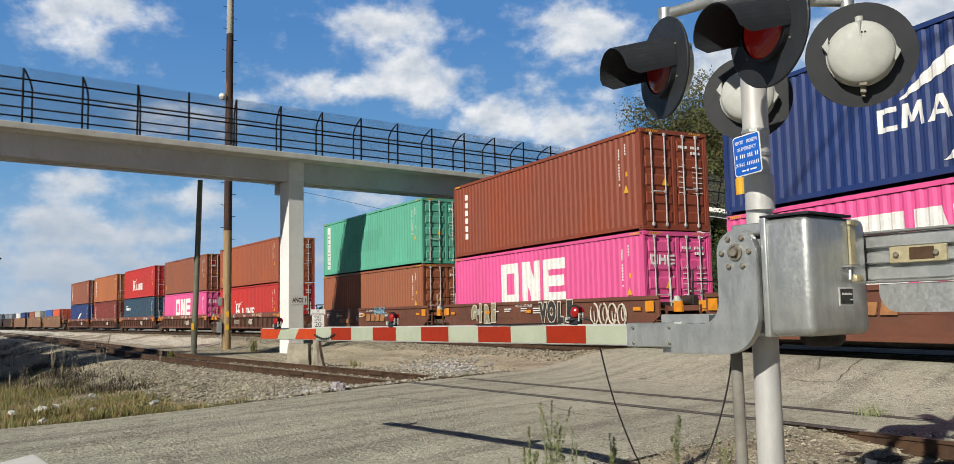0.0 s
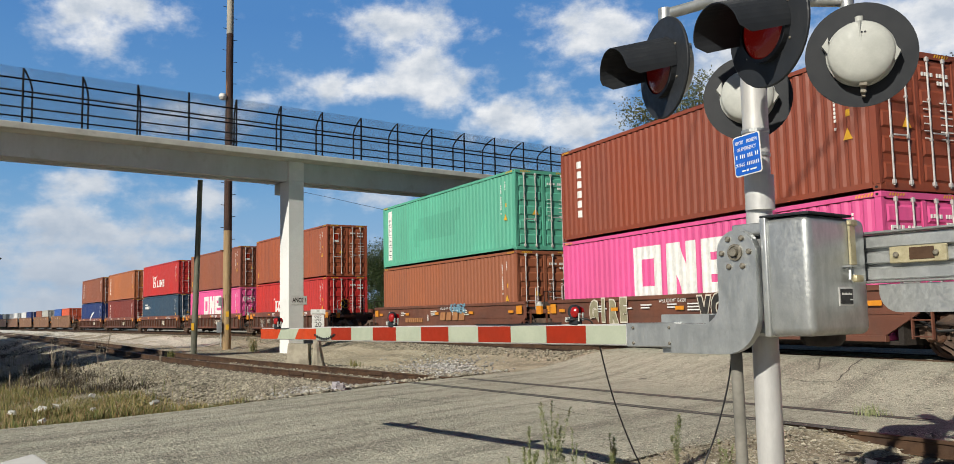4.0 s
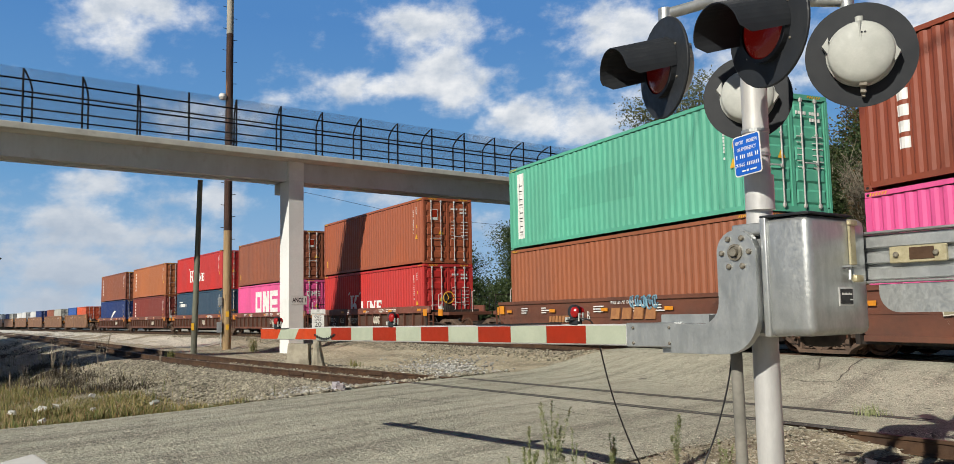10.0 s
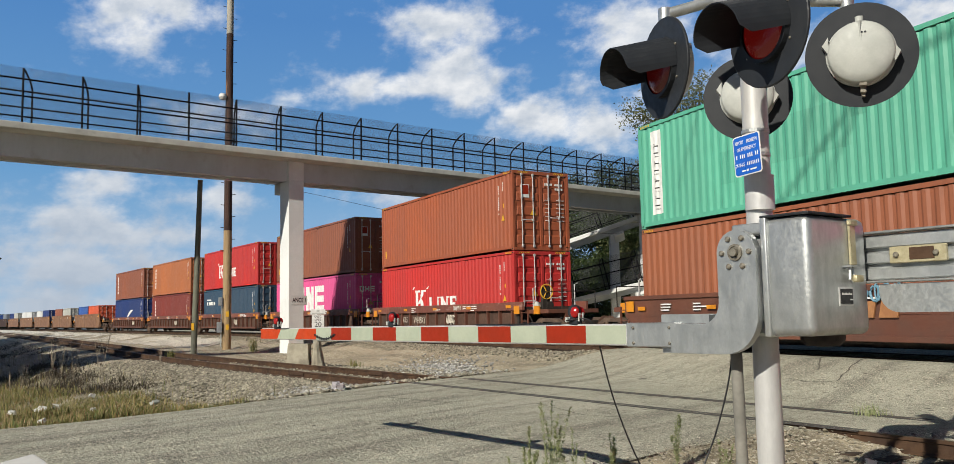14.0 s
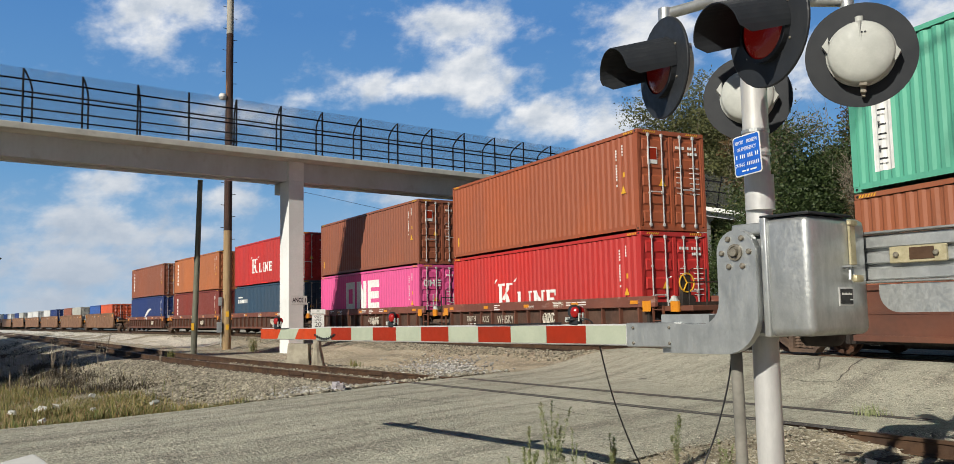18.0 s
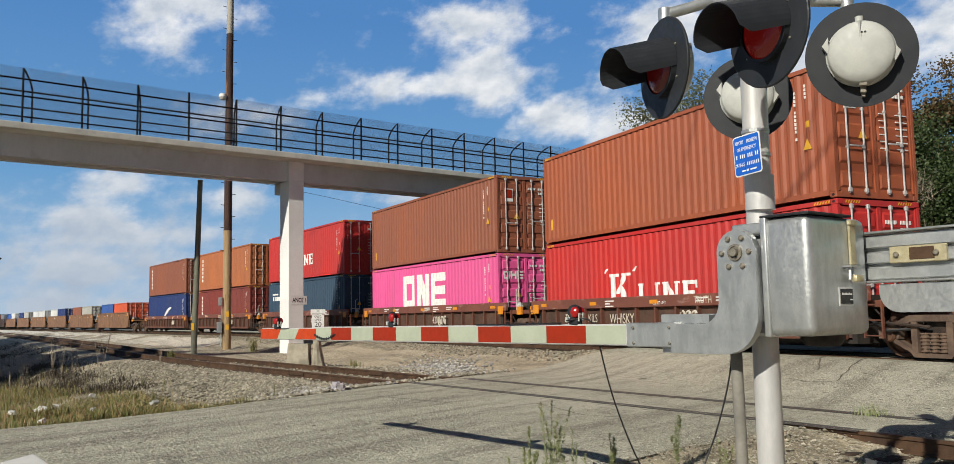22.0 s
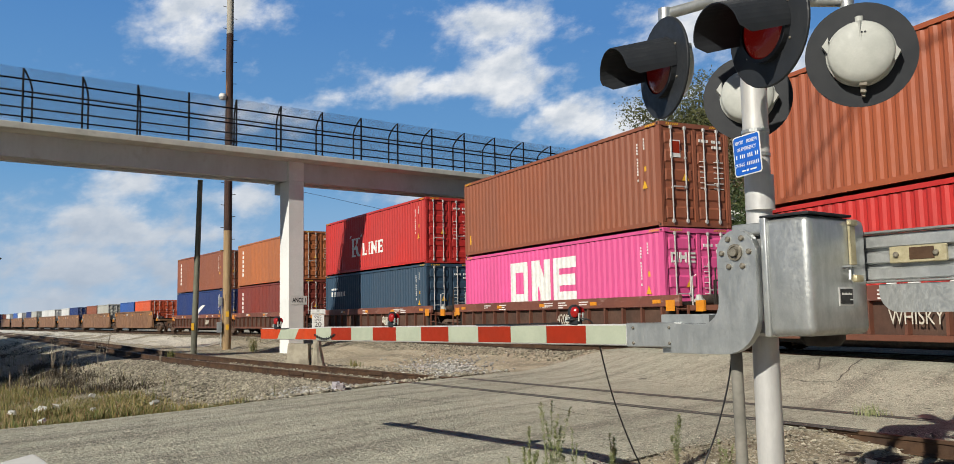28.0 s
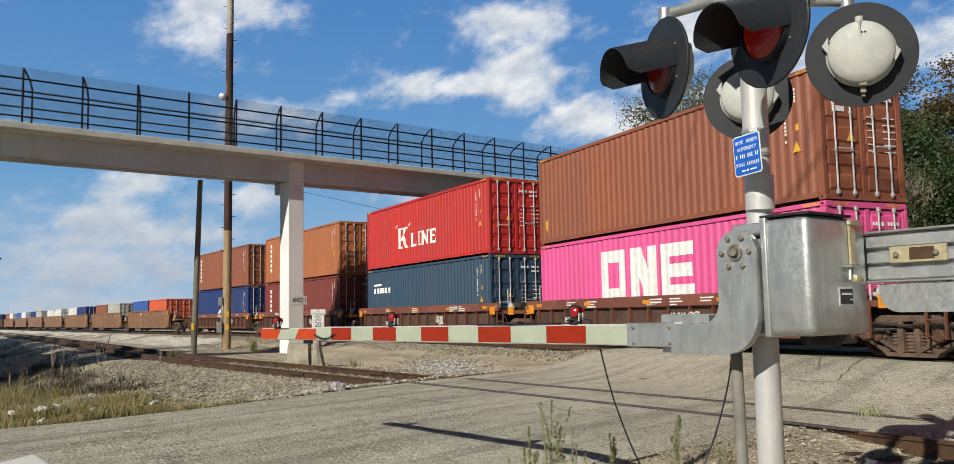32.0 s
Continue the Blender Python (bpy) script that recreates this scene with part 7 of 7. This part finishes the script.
def tree(x, y, height, spread, seed, leaf, label, bare=0.0, leaves=7000, low=0.2, size=0.115):
    rng = random.Random(seed)
    z = float(ground_height(x, y)[0])
    t = thing("tree", label, "tree", pose(x, y, z), group="trees behind the railway")
    th_ = height * 0.55
    trunk = [Vector((0, 0, -0.2)), Vector((rng.uniform(-0.2, 0.2), rng.uniform(-0.2, 0.2), th_ * 0.5)), Vector((rng.uniform(-0.5, 0.5), rng.uniform(-0.5, 0.5), th_))]
    part("trunk", Shape().tube(trunk, [height * 0.028, height * 0.022, height * 0.014], 9), M_BARK, t)
    limbs, tips = Shape(), []
    n = 17
    for i in range(n):
        q = rng.uniform(low, 1.0)
        base = trunk[0].lerp(trunk[1], q * 2) if q < 0.5 else trunk[1].lerp(trunk[2], q * 2 - 1)
        a = i * 2.4 + rng.uniform(-0.4, 0.4)
        r = spread * rng.uniform(0.55, 1.0) * (1.15 - 0.5 * q)
        up = height * rng.uniform(0.08, 0.45) * (0.4 + q)
        end = base + Vector((math.cos(a) * r, math.sin(a) * r, up))
        end.z = min(end.z, height * 0.98)
        mid = base.lerp(end, 0.5) + Vector((rng.uniform(-0.3, 0.3), rng.uniform(-0.3, 0.3), rng.uniform(0.1, 0.5)))
        limbs.tube([base, mid, end], [height * 0.009, height * 0.006, height * 0.002], 5)
        tips += [mid.lerp(end, 0.3), mid.lerp(end, 0.7), end]
        for k in range(3):
            e2 = mid + Vector((rng.gauss(0, 1), rng.gauss(0, 1), rng.uniform(0, 1.2))) * spread * 0.35
            limbs.tube([mid, e2], [height * 0.004, height * 0.0015], 4)
            tips += [e2, mid.lerp(e2, 0.6)]
    tips += [trunk[2] + Vector((0, 0, height * 0.2)), trunk[2] + Vector((0, 0, height * 0.4))]
    tagged(part("branchwork", limbs, M_BARK, t, "grey branches"), kind="stuff")
    if bare > 0.1:
        g = np.random.default_rng(seed + 100)
        k = int(5000 * bare)
        c = np.array([tuple(p) for p in tips])[g.integers(0, len(tips), k)] + np.clip(g.normal(size=(k, 3)), -1.6, 1.6) * spread * 0.13
        tagged(part("twig_spray", twig_mesh("twig_spray", c, g), M_TWIG, t, "fine pale bare twigs"), kind="stuff")
    if bare < 1:
        tips = [p for p in tips if rng.random() > bare]
        me = leaf_cloud("crown", np.array([tuple(p) for p in tips]), leaves, spread * 0.16, size, seed)
        tagged(part("crown", me, leaf, t), kind="stuff")
    return t


TREES = [(-31.5, 27.8, 9.4, 4.6, 1, M_LEAF, "broad dark-green tree behind the railway", 0.0, 112200), (-37.2, 29.5, 13.3, 3.4, 2, M_LEAFOLIVE, "half-bare tree with pale twigs and few olive leaves", 0.65, 23100),
         (-38.0, 33.9, 13.0, 2.8, 3, M_LEAFRUST, "tree with thin rust-brown autumn leaves", 0.2, 50820, 0.2, 0.15), (-35.4, 35.4, 14.2, 3.6, 4, M_LEAFRUST, "tree with rust-brown autumn leaves", 0.1, 79860, 0.2, 0.15),
         (-28.7, 29.7, 8.4, 3.6, 5, M_LEAF, "broad dark-green tree behind the railway", 0.0, 79200), (-27.8, 26.1, 7.2, 1.9, 6, M_LEAFRUST, "bare shrub with pale twigs and few brown leaves", 0.8, 5940),
         (-42.8, 32.0, 14.6, 2.4, 7, M_LEAFRUST, "slim tree with thin rust-brown leaves", 0.45, 21780, 0.2, 0.15), (-56.6, 35.0, 19.0, 5.4, 8, M_LEAFOLIVE, "tall olive-green tree with feathery foliage", 0.1, 123420, 0.2, 0.15),
         (-53.8, 37.1, 15.5, 4.6, 9, M_LEAFOLIVE, "olive-green tree with feathery foliage", 0.15, 79860, 0.2, 0.15), (-60.3, 29.9, 13.2, 4.0, 10, M_LEAF, "dark-green tree behind the ramp", 0.0, 94380, 0.2, 0.15),
         (-57.0, 22.0, 7.6, 3.4, 11, M_LEAF, "dark-green tree behind the railway", 0.0, 59400), (-70.0, 18.5, 8.6, 4.0, 12, M_LEAF, "dark-green tree behind the railway", 0.0, 59400),
         (-84.0, 16.0, 8.4, 4.0, 13, M_LEAF, "dark-green tree behind the railway", 0.0, 52800), (-64.0, 26.0, 9.5, 4.0, 14, M_LEAF, "dark-green tree behind the railway", 0.0, 59400),
         (-46.0, 34.5, 10.0, 4.6, 15, M_LEAF, "broad dark-green tree behind the ramp", 0.0, 79200), (-40.5, 30.5, 8.5, 3.6, 16, M_LEAF, "dark-green tree behind the railway", 0.0, 72600)]
TREES += [(-41.0, -12.8, 10.8, 2.5, 21, M_LEAF, "dark-green roadside tree beyond the ditch", 0.1, 16000, 0.3, 0.2), (-47.5, -14.2, 10.4, 2.6, 22, M_LEAF, "dark-green roadside tree beyond the ditch", 0.1, 16000, 0.3, 0.2)]
for a in TREES:
    tree(*a)


def undergrowth():
    """A dense low belt of shrubs under and behind the trees."""
    g = np.random.default_rng(78)
    k = 110000
    x = g.uniform(-95, 2, k)
    y = np.interp(x, (-95, -60, -30, 0), (21, 29, 34, 33)) + g.uniform(-1.5, 3.5, k)
    xs = np.arange(-96, 4, 0.5)
    tops = np.array([4.6 + 1.6 * noise.noise((a * 0.22, 1, 0)) + 1.0 * noise.noise((a * 0.8, 2, 0)) for a in xs])
    z = -0.2 + g.uniform(0, 1, k) * (np.interp(x, xs, tops) + 0.2)
    me = leaf_mesh("undergrowth", np.stack([x, y, z], 1), g.uniform(0.12, 0.3, k), g)
    return tagged(part("undergrowth", me, M_LEAF), "dense dark-green undergrowth behind the railway", "shrubs", kind="stuff")


undergrowth()


def thicket():
    """A tall roadside thicket whose shade lies over the ditch."""
    g = np.random.default_rng(91)
    k = 52000
    x = g.uniform(-112, -37, k)
    y = 0.208 * x - 5.6 - g.uniform(0, 1, k) ** 2 * 5
    z = -0.5 + g.uniform(0, 1, k) * (7.0 + 1.2 * np.sin(x * 0.5) + 0.8 * np.sin(x * 1.3))
    me = leaf_mesh("thicket", np.stack([x, y, z], 1), g.uniform(0.25, 0.55, k), g)
    return tagged(part("thicket", me, M_LEAF), "dense dark-green roadside thicket shading the ditch", "shrubs", kind="stuff")


thicket()


def shade_tree():
    """A tall bare tree beside the road; its drooping limbs throw thin shadows on the train."""
    t = thing("tree", "tall bare roadside tree with drooping limbs", "tree", pose(6.0, -3.0, -0.3))
    part("trunk", Shape().tube([(0, 0, -0.2), (-0.1, -0.1, 8), (-0.4, -0.4, 15), (-0.5, -0.5, 21.8)], [0.42, 0.33, 0.24, 0.10], 12), M_BARK, t, "", True)
    for pts, r in (([(-0.4, -0.45, 18), (-4, -1.2, 19.4), (-7.0, -1.6, 18.8), (-10.8, -1.6, 15.7), (-12.6, -1.7, 13.6)], 0.085),
                   ([(-0.5, -0.5, 20.5), (-4, -1.2, 21.6), (-7.4, -1.6, 20.6), (-8.8, -1.6, 18.3), (-9.6, -1.6, 15.6)], 0.07),
                   ([(-4.0, -1.2, 21.6), (-8, -1.5, 21.8), (-10.5, -1.6, 20.5), (-11.5, -1.6, 18.7), (-12.0, -1.6, 16.4)], 0.06),
                   ([(-7.0, -1.6, 18.8), (-8.2, -1.6, 17.2), (-8.9, -1.6, 14.6)], 0.05), ([(-10.5, -1.6, 20.5), (-12.6, -1.6, 19.2), (-13.8, -1.6, 17.0)], 0.05),
                   ([(-4, -1.2, 19.4), (-5.3, -1.5, 17.6), (-6.0, -1.6, 15.2)], 0.055), ([(-0.3, -0.3, 14), (3, 1.5, 17), (5, 2.5, 18)], 0.10)):
        part("limb", Shape().tube(pts, [r * 0.7 * (1 - 0.6 * i / (len(pts) - 1)) for i in range(len(pts))], 7), M_BARK, t, "", True)
    return t


shade_tree()


def far_woods():
    """A low uneven belt of far trees along the horizon."""
    rng = random.Random(77)
    V, Fc = [], []
    for i in range(26000):
        u = rng.uniform(0, 1)
        az = radians(120 + 110 * u)
        dist = rng.uniform(330, 380)
        top = 4.6 + 2.5 * noise.noise((u * 25, 1, 0)) + 1.5 * noise.noise((u * 90, 2, 0))
        p = Vector((math.cos(az) * dist, math.sin(az) * dist, rng.uniform(0, max(2.0, top)) - 1))
        d = Vector((rng.gauss(0, 1), rng.gauss(0, 1), rng.gauss(0, 1))).normalized()
        w = d.cross(Vector((rng.gauss(0, 1), rng.gauss(0, 1), rng.gauss(0, 1)))).normalized()
        o = len(V)
        s_ = rng.uniform(1.2, 2.6)
        V += [tuple(p), tuple(p + d * s_ * 0.5 + w * s_ * 0.4), tuple(p + d * s_), tuple(p + d * s_ * 0.5 - w * s_ * 0.4)]
        Fc += [(o, o + 1, o + 2, o + 3)]
    me = bpy.data.meshes.new("far_woods")
    me.from_pydata(V, [], Fc)
    me.materials.append(None)
    return tagged(part("far_woods", me, M_LEAF), "far belt of dark trees along the horizon", "woods", kind="stuff")


far_woods()
def parked_car():
    """The front of a white car at the road's near side; only its bonnet's corner shows."""
    m = framed(Vector((-3.65, -0.622, -0.1)), (0.947, 0.32, 0))
    t = thing("parked_car", "white car with its bonnet beside the road", "car", m)
    part("bonnet", rounded_box(0.0, 1.5, -1.75, 0.0, 0.62, 1.062, 0.015, 2), surface("white_car_paint", (0.84, 0.82, 0.77), (0.78, 0.76, 0.71), 5.0, 0.6, spec=0.2), t, "white painted bonnet", True, at=pose(0, 0, 1.062, 10) @ pose(0, 0, -1.062))
    part("bumper", rounded_box(-0.06, 1.3, -1.72, -0.03, 0.28, 0.615, 0.05, 3), M_BLACK, t, "", True)
    for y in (-1.62, -0.2):
        part("wheel", Shape().lathe([(0.0, -0.09), (0.20, -0.1), (0.30, -0.1), (0.32, -0.06), (0.32, 0.06), (0.30, 0.1), (0.20, 0.1), (0.0, 0.09)], pose(0.75, y, 0.30, 90), 20), M_RUBBER, t, "", True)
    return t


parked_car()
wire = tagged(part("overhead_wire", Shape().tube([(-48.5, 0.9, 9.3), (-47.0, 2.5, 8.75), (-45.0, 6.0, 7.75), (-43.5, 10.6, 6.55), (-41, 20, 5.6), (-40, 26, 5.8)], 0.010, 5), M_RUBBER), "thin overhead wire strung from the utility pole", "wire")


# ---- sky with drifting clouds ----
CLOUD_H = 90.0


def cloud_material():
    m = bpy.data.materials.new("drifting_clouds")
    m.use_nodes = True
    n, l = m.node_tree.nodes, m.node_tree.links
    n.clear()

    def math_(op, a, b=None, c=None):
        x = n.new("ShaderNodeMath")
        x.operation = op
        for i, v in enumerate((a, b, c)):
            if v is None:
                continue
            if hasattr(v, "links"):
                l.new(v, x.inputs[i])
            else:
                x.inputs[i].default_value = v
        return x.outputs[0]

    tc, sp = n.new("ShaderNodeTexCoord"), n.new("ShaderNodeSeparateXYZ")
    l.new(tc.outputs["Object"], sp.inputs[0])
    x, y = sp.outputs[0], sp.outputs[1]
    dist = math_("SQRT", math_("ADD", math_("MULTIPLY", x, x), math_("MULTIPLY", y, y)))
    el = math_("MULTIPLY", math_("ARCTAN2", CLOUD_H, dist), 57.2958)
    # degrees to the right of the view's axis; the cut of the angle lies behind the view
    fx, fy = math.cos(YAW), math.sin(YAW)
    fwd = math_("ADD", math_("MULTIPLY", x, fx), math_("MULTIPLY", y, fy))
    rgt = math_("ADD", math_("MULTIPLY", x, fy), math_("MULTIPLY", y, -fx))
    az = math_("MULTIPLY", math_("ARCTAN2", rgt, fwd), 57.2958)
    total = None
    for a, e, w, h, k in CLOUDS:
        dx = math_("DIVIDE", math_("SUBTRACT", az, a), w)
        dy = math_("DIVIDE", math_("SUBTRACT", el, e), h)
        r2 = math_("ADD", math_("MULTIPLY", dx, dx), math_("MULTIPLY", dy, dy))
        g = math_("MULTIPLY", math_("POWER", 2.71828, math_("MULTIPLY", r2, -1.0)), k)
        total = g if total is None else math_("ADD", total, g)
    cv = n.new("ShaderNodeCombineXYZ")
    l.new(math_("MULTIPLY", az, 0.40), cv.inputs[0])
    l.new(math_("MULTIPLY", el, 0.58), cv.inputs[1])
    no = n.new("ShaderNodeTexNoise")
    no.inputs["Scale"].default_value, no.inputs["Detail"].default_value, no.inputs["Roughness"].default_value = 1.0, 8, 0.57
    l.new(cv.outputs[0], no.inputs["Vector"])
    cv2 = n.new("ShaderNodeCombineXYZ")
    l.new(math_("MULTIPLY", az, 0.40), cv2.inputs[0])
    l.new(math_("ADD", math_("MULTIPLY", el, 0.58), 0.35), cv2.inputs[1])
    no2 = n.new("ShaderNodeTexNoise")
    no2.inputs["Scale"].default_value, no2.inputs["Detail"].default_value, no2.inputs["Roughness"].default_value = 1.0, 5, 0.55
    l.new(cv2.outputs[0], no2.inputs["Vector"])
    dens = math_("ADD", math_("MULTIPLY", math_("SUBTRACT", no.outputs["Fac"], 0.5), 1.75), math_("SUBTRACT", total, 0.28))
    rg = n.new("ShaderNodeMapRange")
    rg.interpolation_type = "SMOOTHSTEP"
    rg.inputs[1].default_value, rg.inputs[2].default_value = -0.10, 0.66
    rg.inputs[3].default_value, rg.inputs[4].default_value = 0.0, 0.98
    l.new(dens, rg.inputs[0])
    # shade of the cloud bases is painted: a shifted noise mixes grey into the glow
    sh_ = n.new("ShaderNodeMapRange")
    sh_.inputs[1].default_value, sh_.inputs[2].default_value = 0.35, 0.68
    l.new(no2.outputs["Fac"], sh_.inputs[0])
    col = mixed(n, l, sh_.outputs[0], (0.90, 0.91, 0.92), (0.54, 0.60, 0.68))
    lowness = n.new("ShaderNodeMapRange")
    lowness.inputs[1].default_value, lowness.inputs[2].default_value, lowness.inputs[3].default_value, lowness.inputs[4].default_value = 3.0, 12.5, 0.70, 0.0
    l.new(el, lowness.inputs[0])
    col = mixed(n, l, lowness.outputs[0], col, (0.37, 0.45, 0.56))
    clear = mixed(n, l, math_("MULTIPLY", el, 1 / 9.0), (0.42, 0.58, 0.76), (0.185, 0.425, 0.725))
    high = n.new("ShaderNodeMapRange")
    high.inputs[1].default_value, high.inputs[2].default_value = 7.0, 19.0
    l.new(el, high.inputs[0])
    clear = mixed(n, l, high.outputs[0], clear, (0.098, 0.285, 0.645))
    col = mixed(n, l, rg.outputs[0], clear, col)
    veil = n.new("ShaderNodeMapRange")
    veil.inputs[3].default_value, veil.inputs[4].default_value = 0.80, 0.99
    l.new(rg.outputs[0], veil.inputs[0])
    em, tr, mx, out = (n.new("ShaderNode" + k) for k in ("Emission", "BsdfTransparent", "MixShader", "OutputMaterial"))
    em.inputs[1].default_value = 1.0
    l.new(col, em.inputs[0])
    l.new(veil.outputs[0], mx.inputs[0])
    l.new(tr.outputs[0], mx.inputs[1])
    l.new(em.outputs[0], mx.inputs[2])
    l.new(mx.outputs[0], out.inputs[0])
    return m


# degrees right of the view's axis, degrees up, half-widths, strength
CLOUDS = [(-26, 17.4, 2.5, 1.8, 0.85), (-22.4, 19, 3.2, 1, 0.7), (-5.7, 19, 4.8, 1.7, 0.95), (-9.3, 15.2, 5, 1.1, 0.85), (-4.7, 16.5, 2, 1, 0.7), (-2.8, 14.9, 3.2, 1.5, 0.75),
          (1.8, 13, 3.5, 1.4, 0.85), (7.4, 18.5, 3.9, 2.3, 1), (6.6, 12.2, 3.7, 1.5, 0.75), (9.1, 14.5, 2.5, 0.69, 0.5), (27.2, 16.7, 6.8, 2.8, 1), (16.3, 15.1, 4.1, 2.3, 0.8),
          (-19.6, 12.7, 4.1, 1.3, 0.65), (-14.2, 14.1, 2, 0.8, 0.5), (-25.5, 8.3, 2.7, 1.1, 0.75), (-18.4, 7.8, 1.4, 1.1, 0.7), (-27.4, 6.5, 3.7, 0.9, 0.55), (-21.6, 5.4, 4.5, 0.88, 0.56),
          (-27.3, 4.4, 3.3, 1.2, 0.5), (-25, 2.9, 7.8, 0.96, 0.59), (-28.5, 1.4, 6.1, 0.8, 0.56), (-22.6, 1, 8.2, 0.56, 0.43), (-6.7, 7.7, 2.4, 0.7, 0.6), (-8.3, 4.1, 4.9, 1.6, 0.5),
          (-14.6, 2.1, 4.9, 1.3, 0.37), (-0.2, 5.6, 3.7, 1.6, 0.4), (4.2, 15.5, 1.3, 1.4, 0.3), (8.8, 7.3, 8.2, 3.3, 0.4), (38, 12, 9, 4, 0.7), (-45, 12, 9, 4, 0.6),
          (52, 16, 10, 4.6, 0.6), (-24, 4.3, 9, 2.2, 0.40), (-24.3, 8.4, 3, 1.6, 0.25), (-17.9, 7.6, 2, 1.3, 0.45), (-27, 20, 3.5, 1.5, 0.5), (-22.5, 15.8, 2.2, 1.2, 0.3), (-9.5, 8.2, 4.5, 1.5, 0.32)]
sh = Shape()
R_OUT, R_IN = 4700.0, 170.0
k = 48
for r in (R_IN, 500.0, 1500.0, R_OUT):
    for i in range(k + 1):
        a = YAW + radians(75) - radians(150) * i / k
        sh.v.append((math.cos(a) * r, math.sin(a) * r, 0.0))
for i in range(k + 1):
    a = YAW + radians(75) - radians(150) * i / k
    sh.v.append((math.cos(a) * R_OUT, math.sin(a) * R_OUT, -90.0))
for j in range(4):
    for i in range(k):
        o = j * (k + 1) + i
        sh.f.append((o, o + 1, o + k + 2, o + k + 1))
clouds = tagged(part("cloud_backdrop", sh, cloud_material(), at=pose(0, 0, 1.45 + CLOUD_H)), "blue sky with white broken clouds drifting over", "clouds", kind="structure")


def motions():
    times = [i * 1.0 for i in range(33)]
    for ob, s0, z, side in MOVING:
        walk(ob, [(t, on_main(s0 + travel(t), side, z)) for t in times])
    # the clouds drift evenly to the right of the view
    d = Vector((math.sin(YAW), -math.cos(YAW), 0))
    walk(clouds, [(t, Matrix.Translation(Vector((0, 0, 1.45 + CLOUD_H)) + d * 1.24 * t)) for t in (0.0, 8.0, 16.0, 24.0, 32.0)])
    # wheels roll with the train
    steps = [i * 0.3125 for i in range(103)] + [32.0]
    for w, dx in WHEELS:
        walk(w, [(t, pose(dx, 0, 0.45, 0, math.degrees(travel(t) / 0.425) % 360.0, 0)) for t in sorted(set(steps))])


motions()
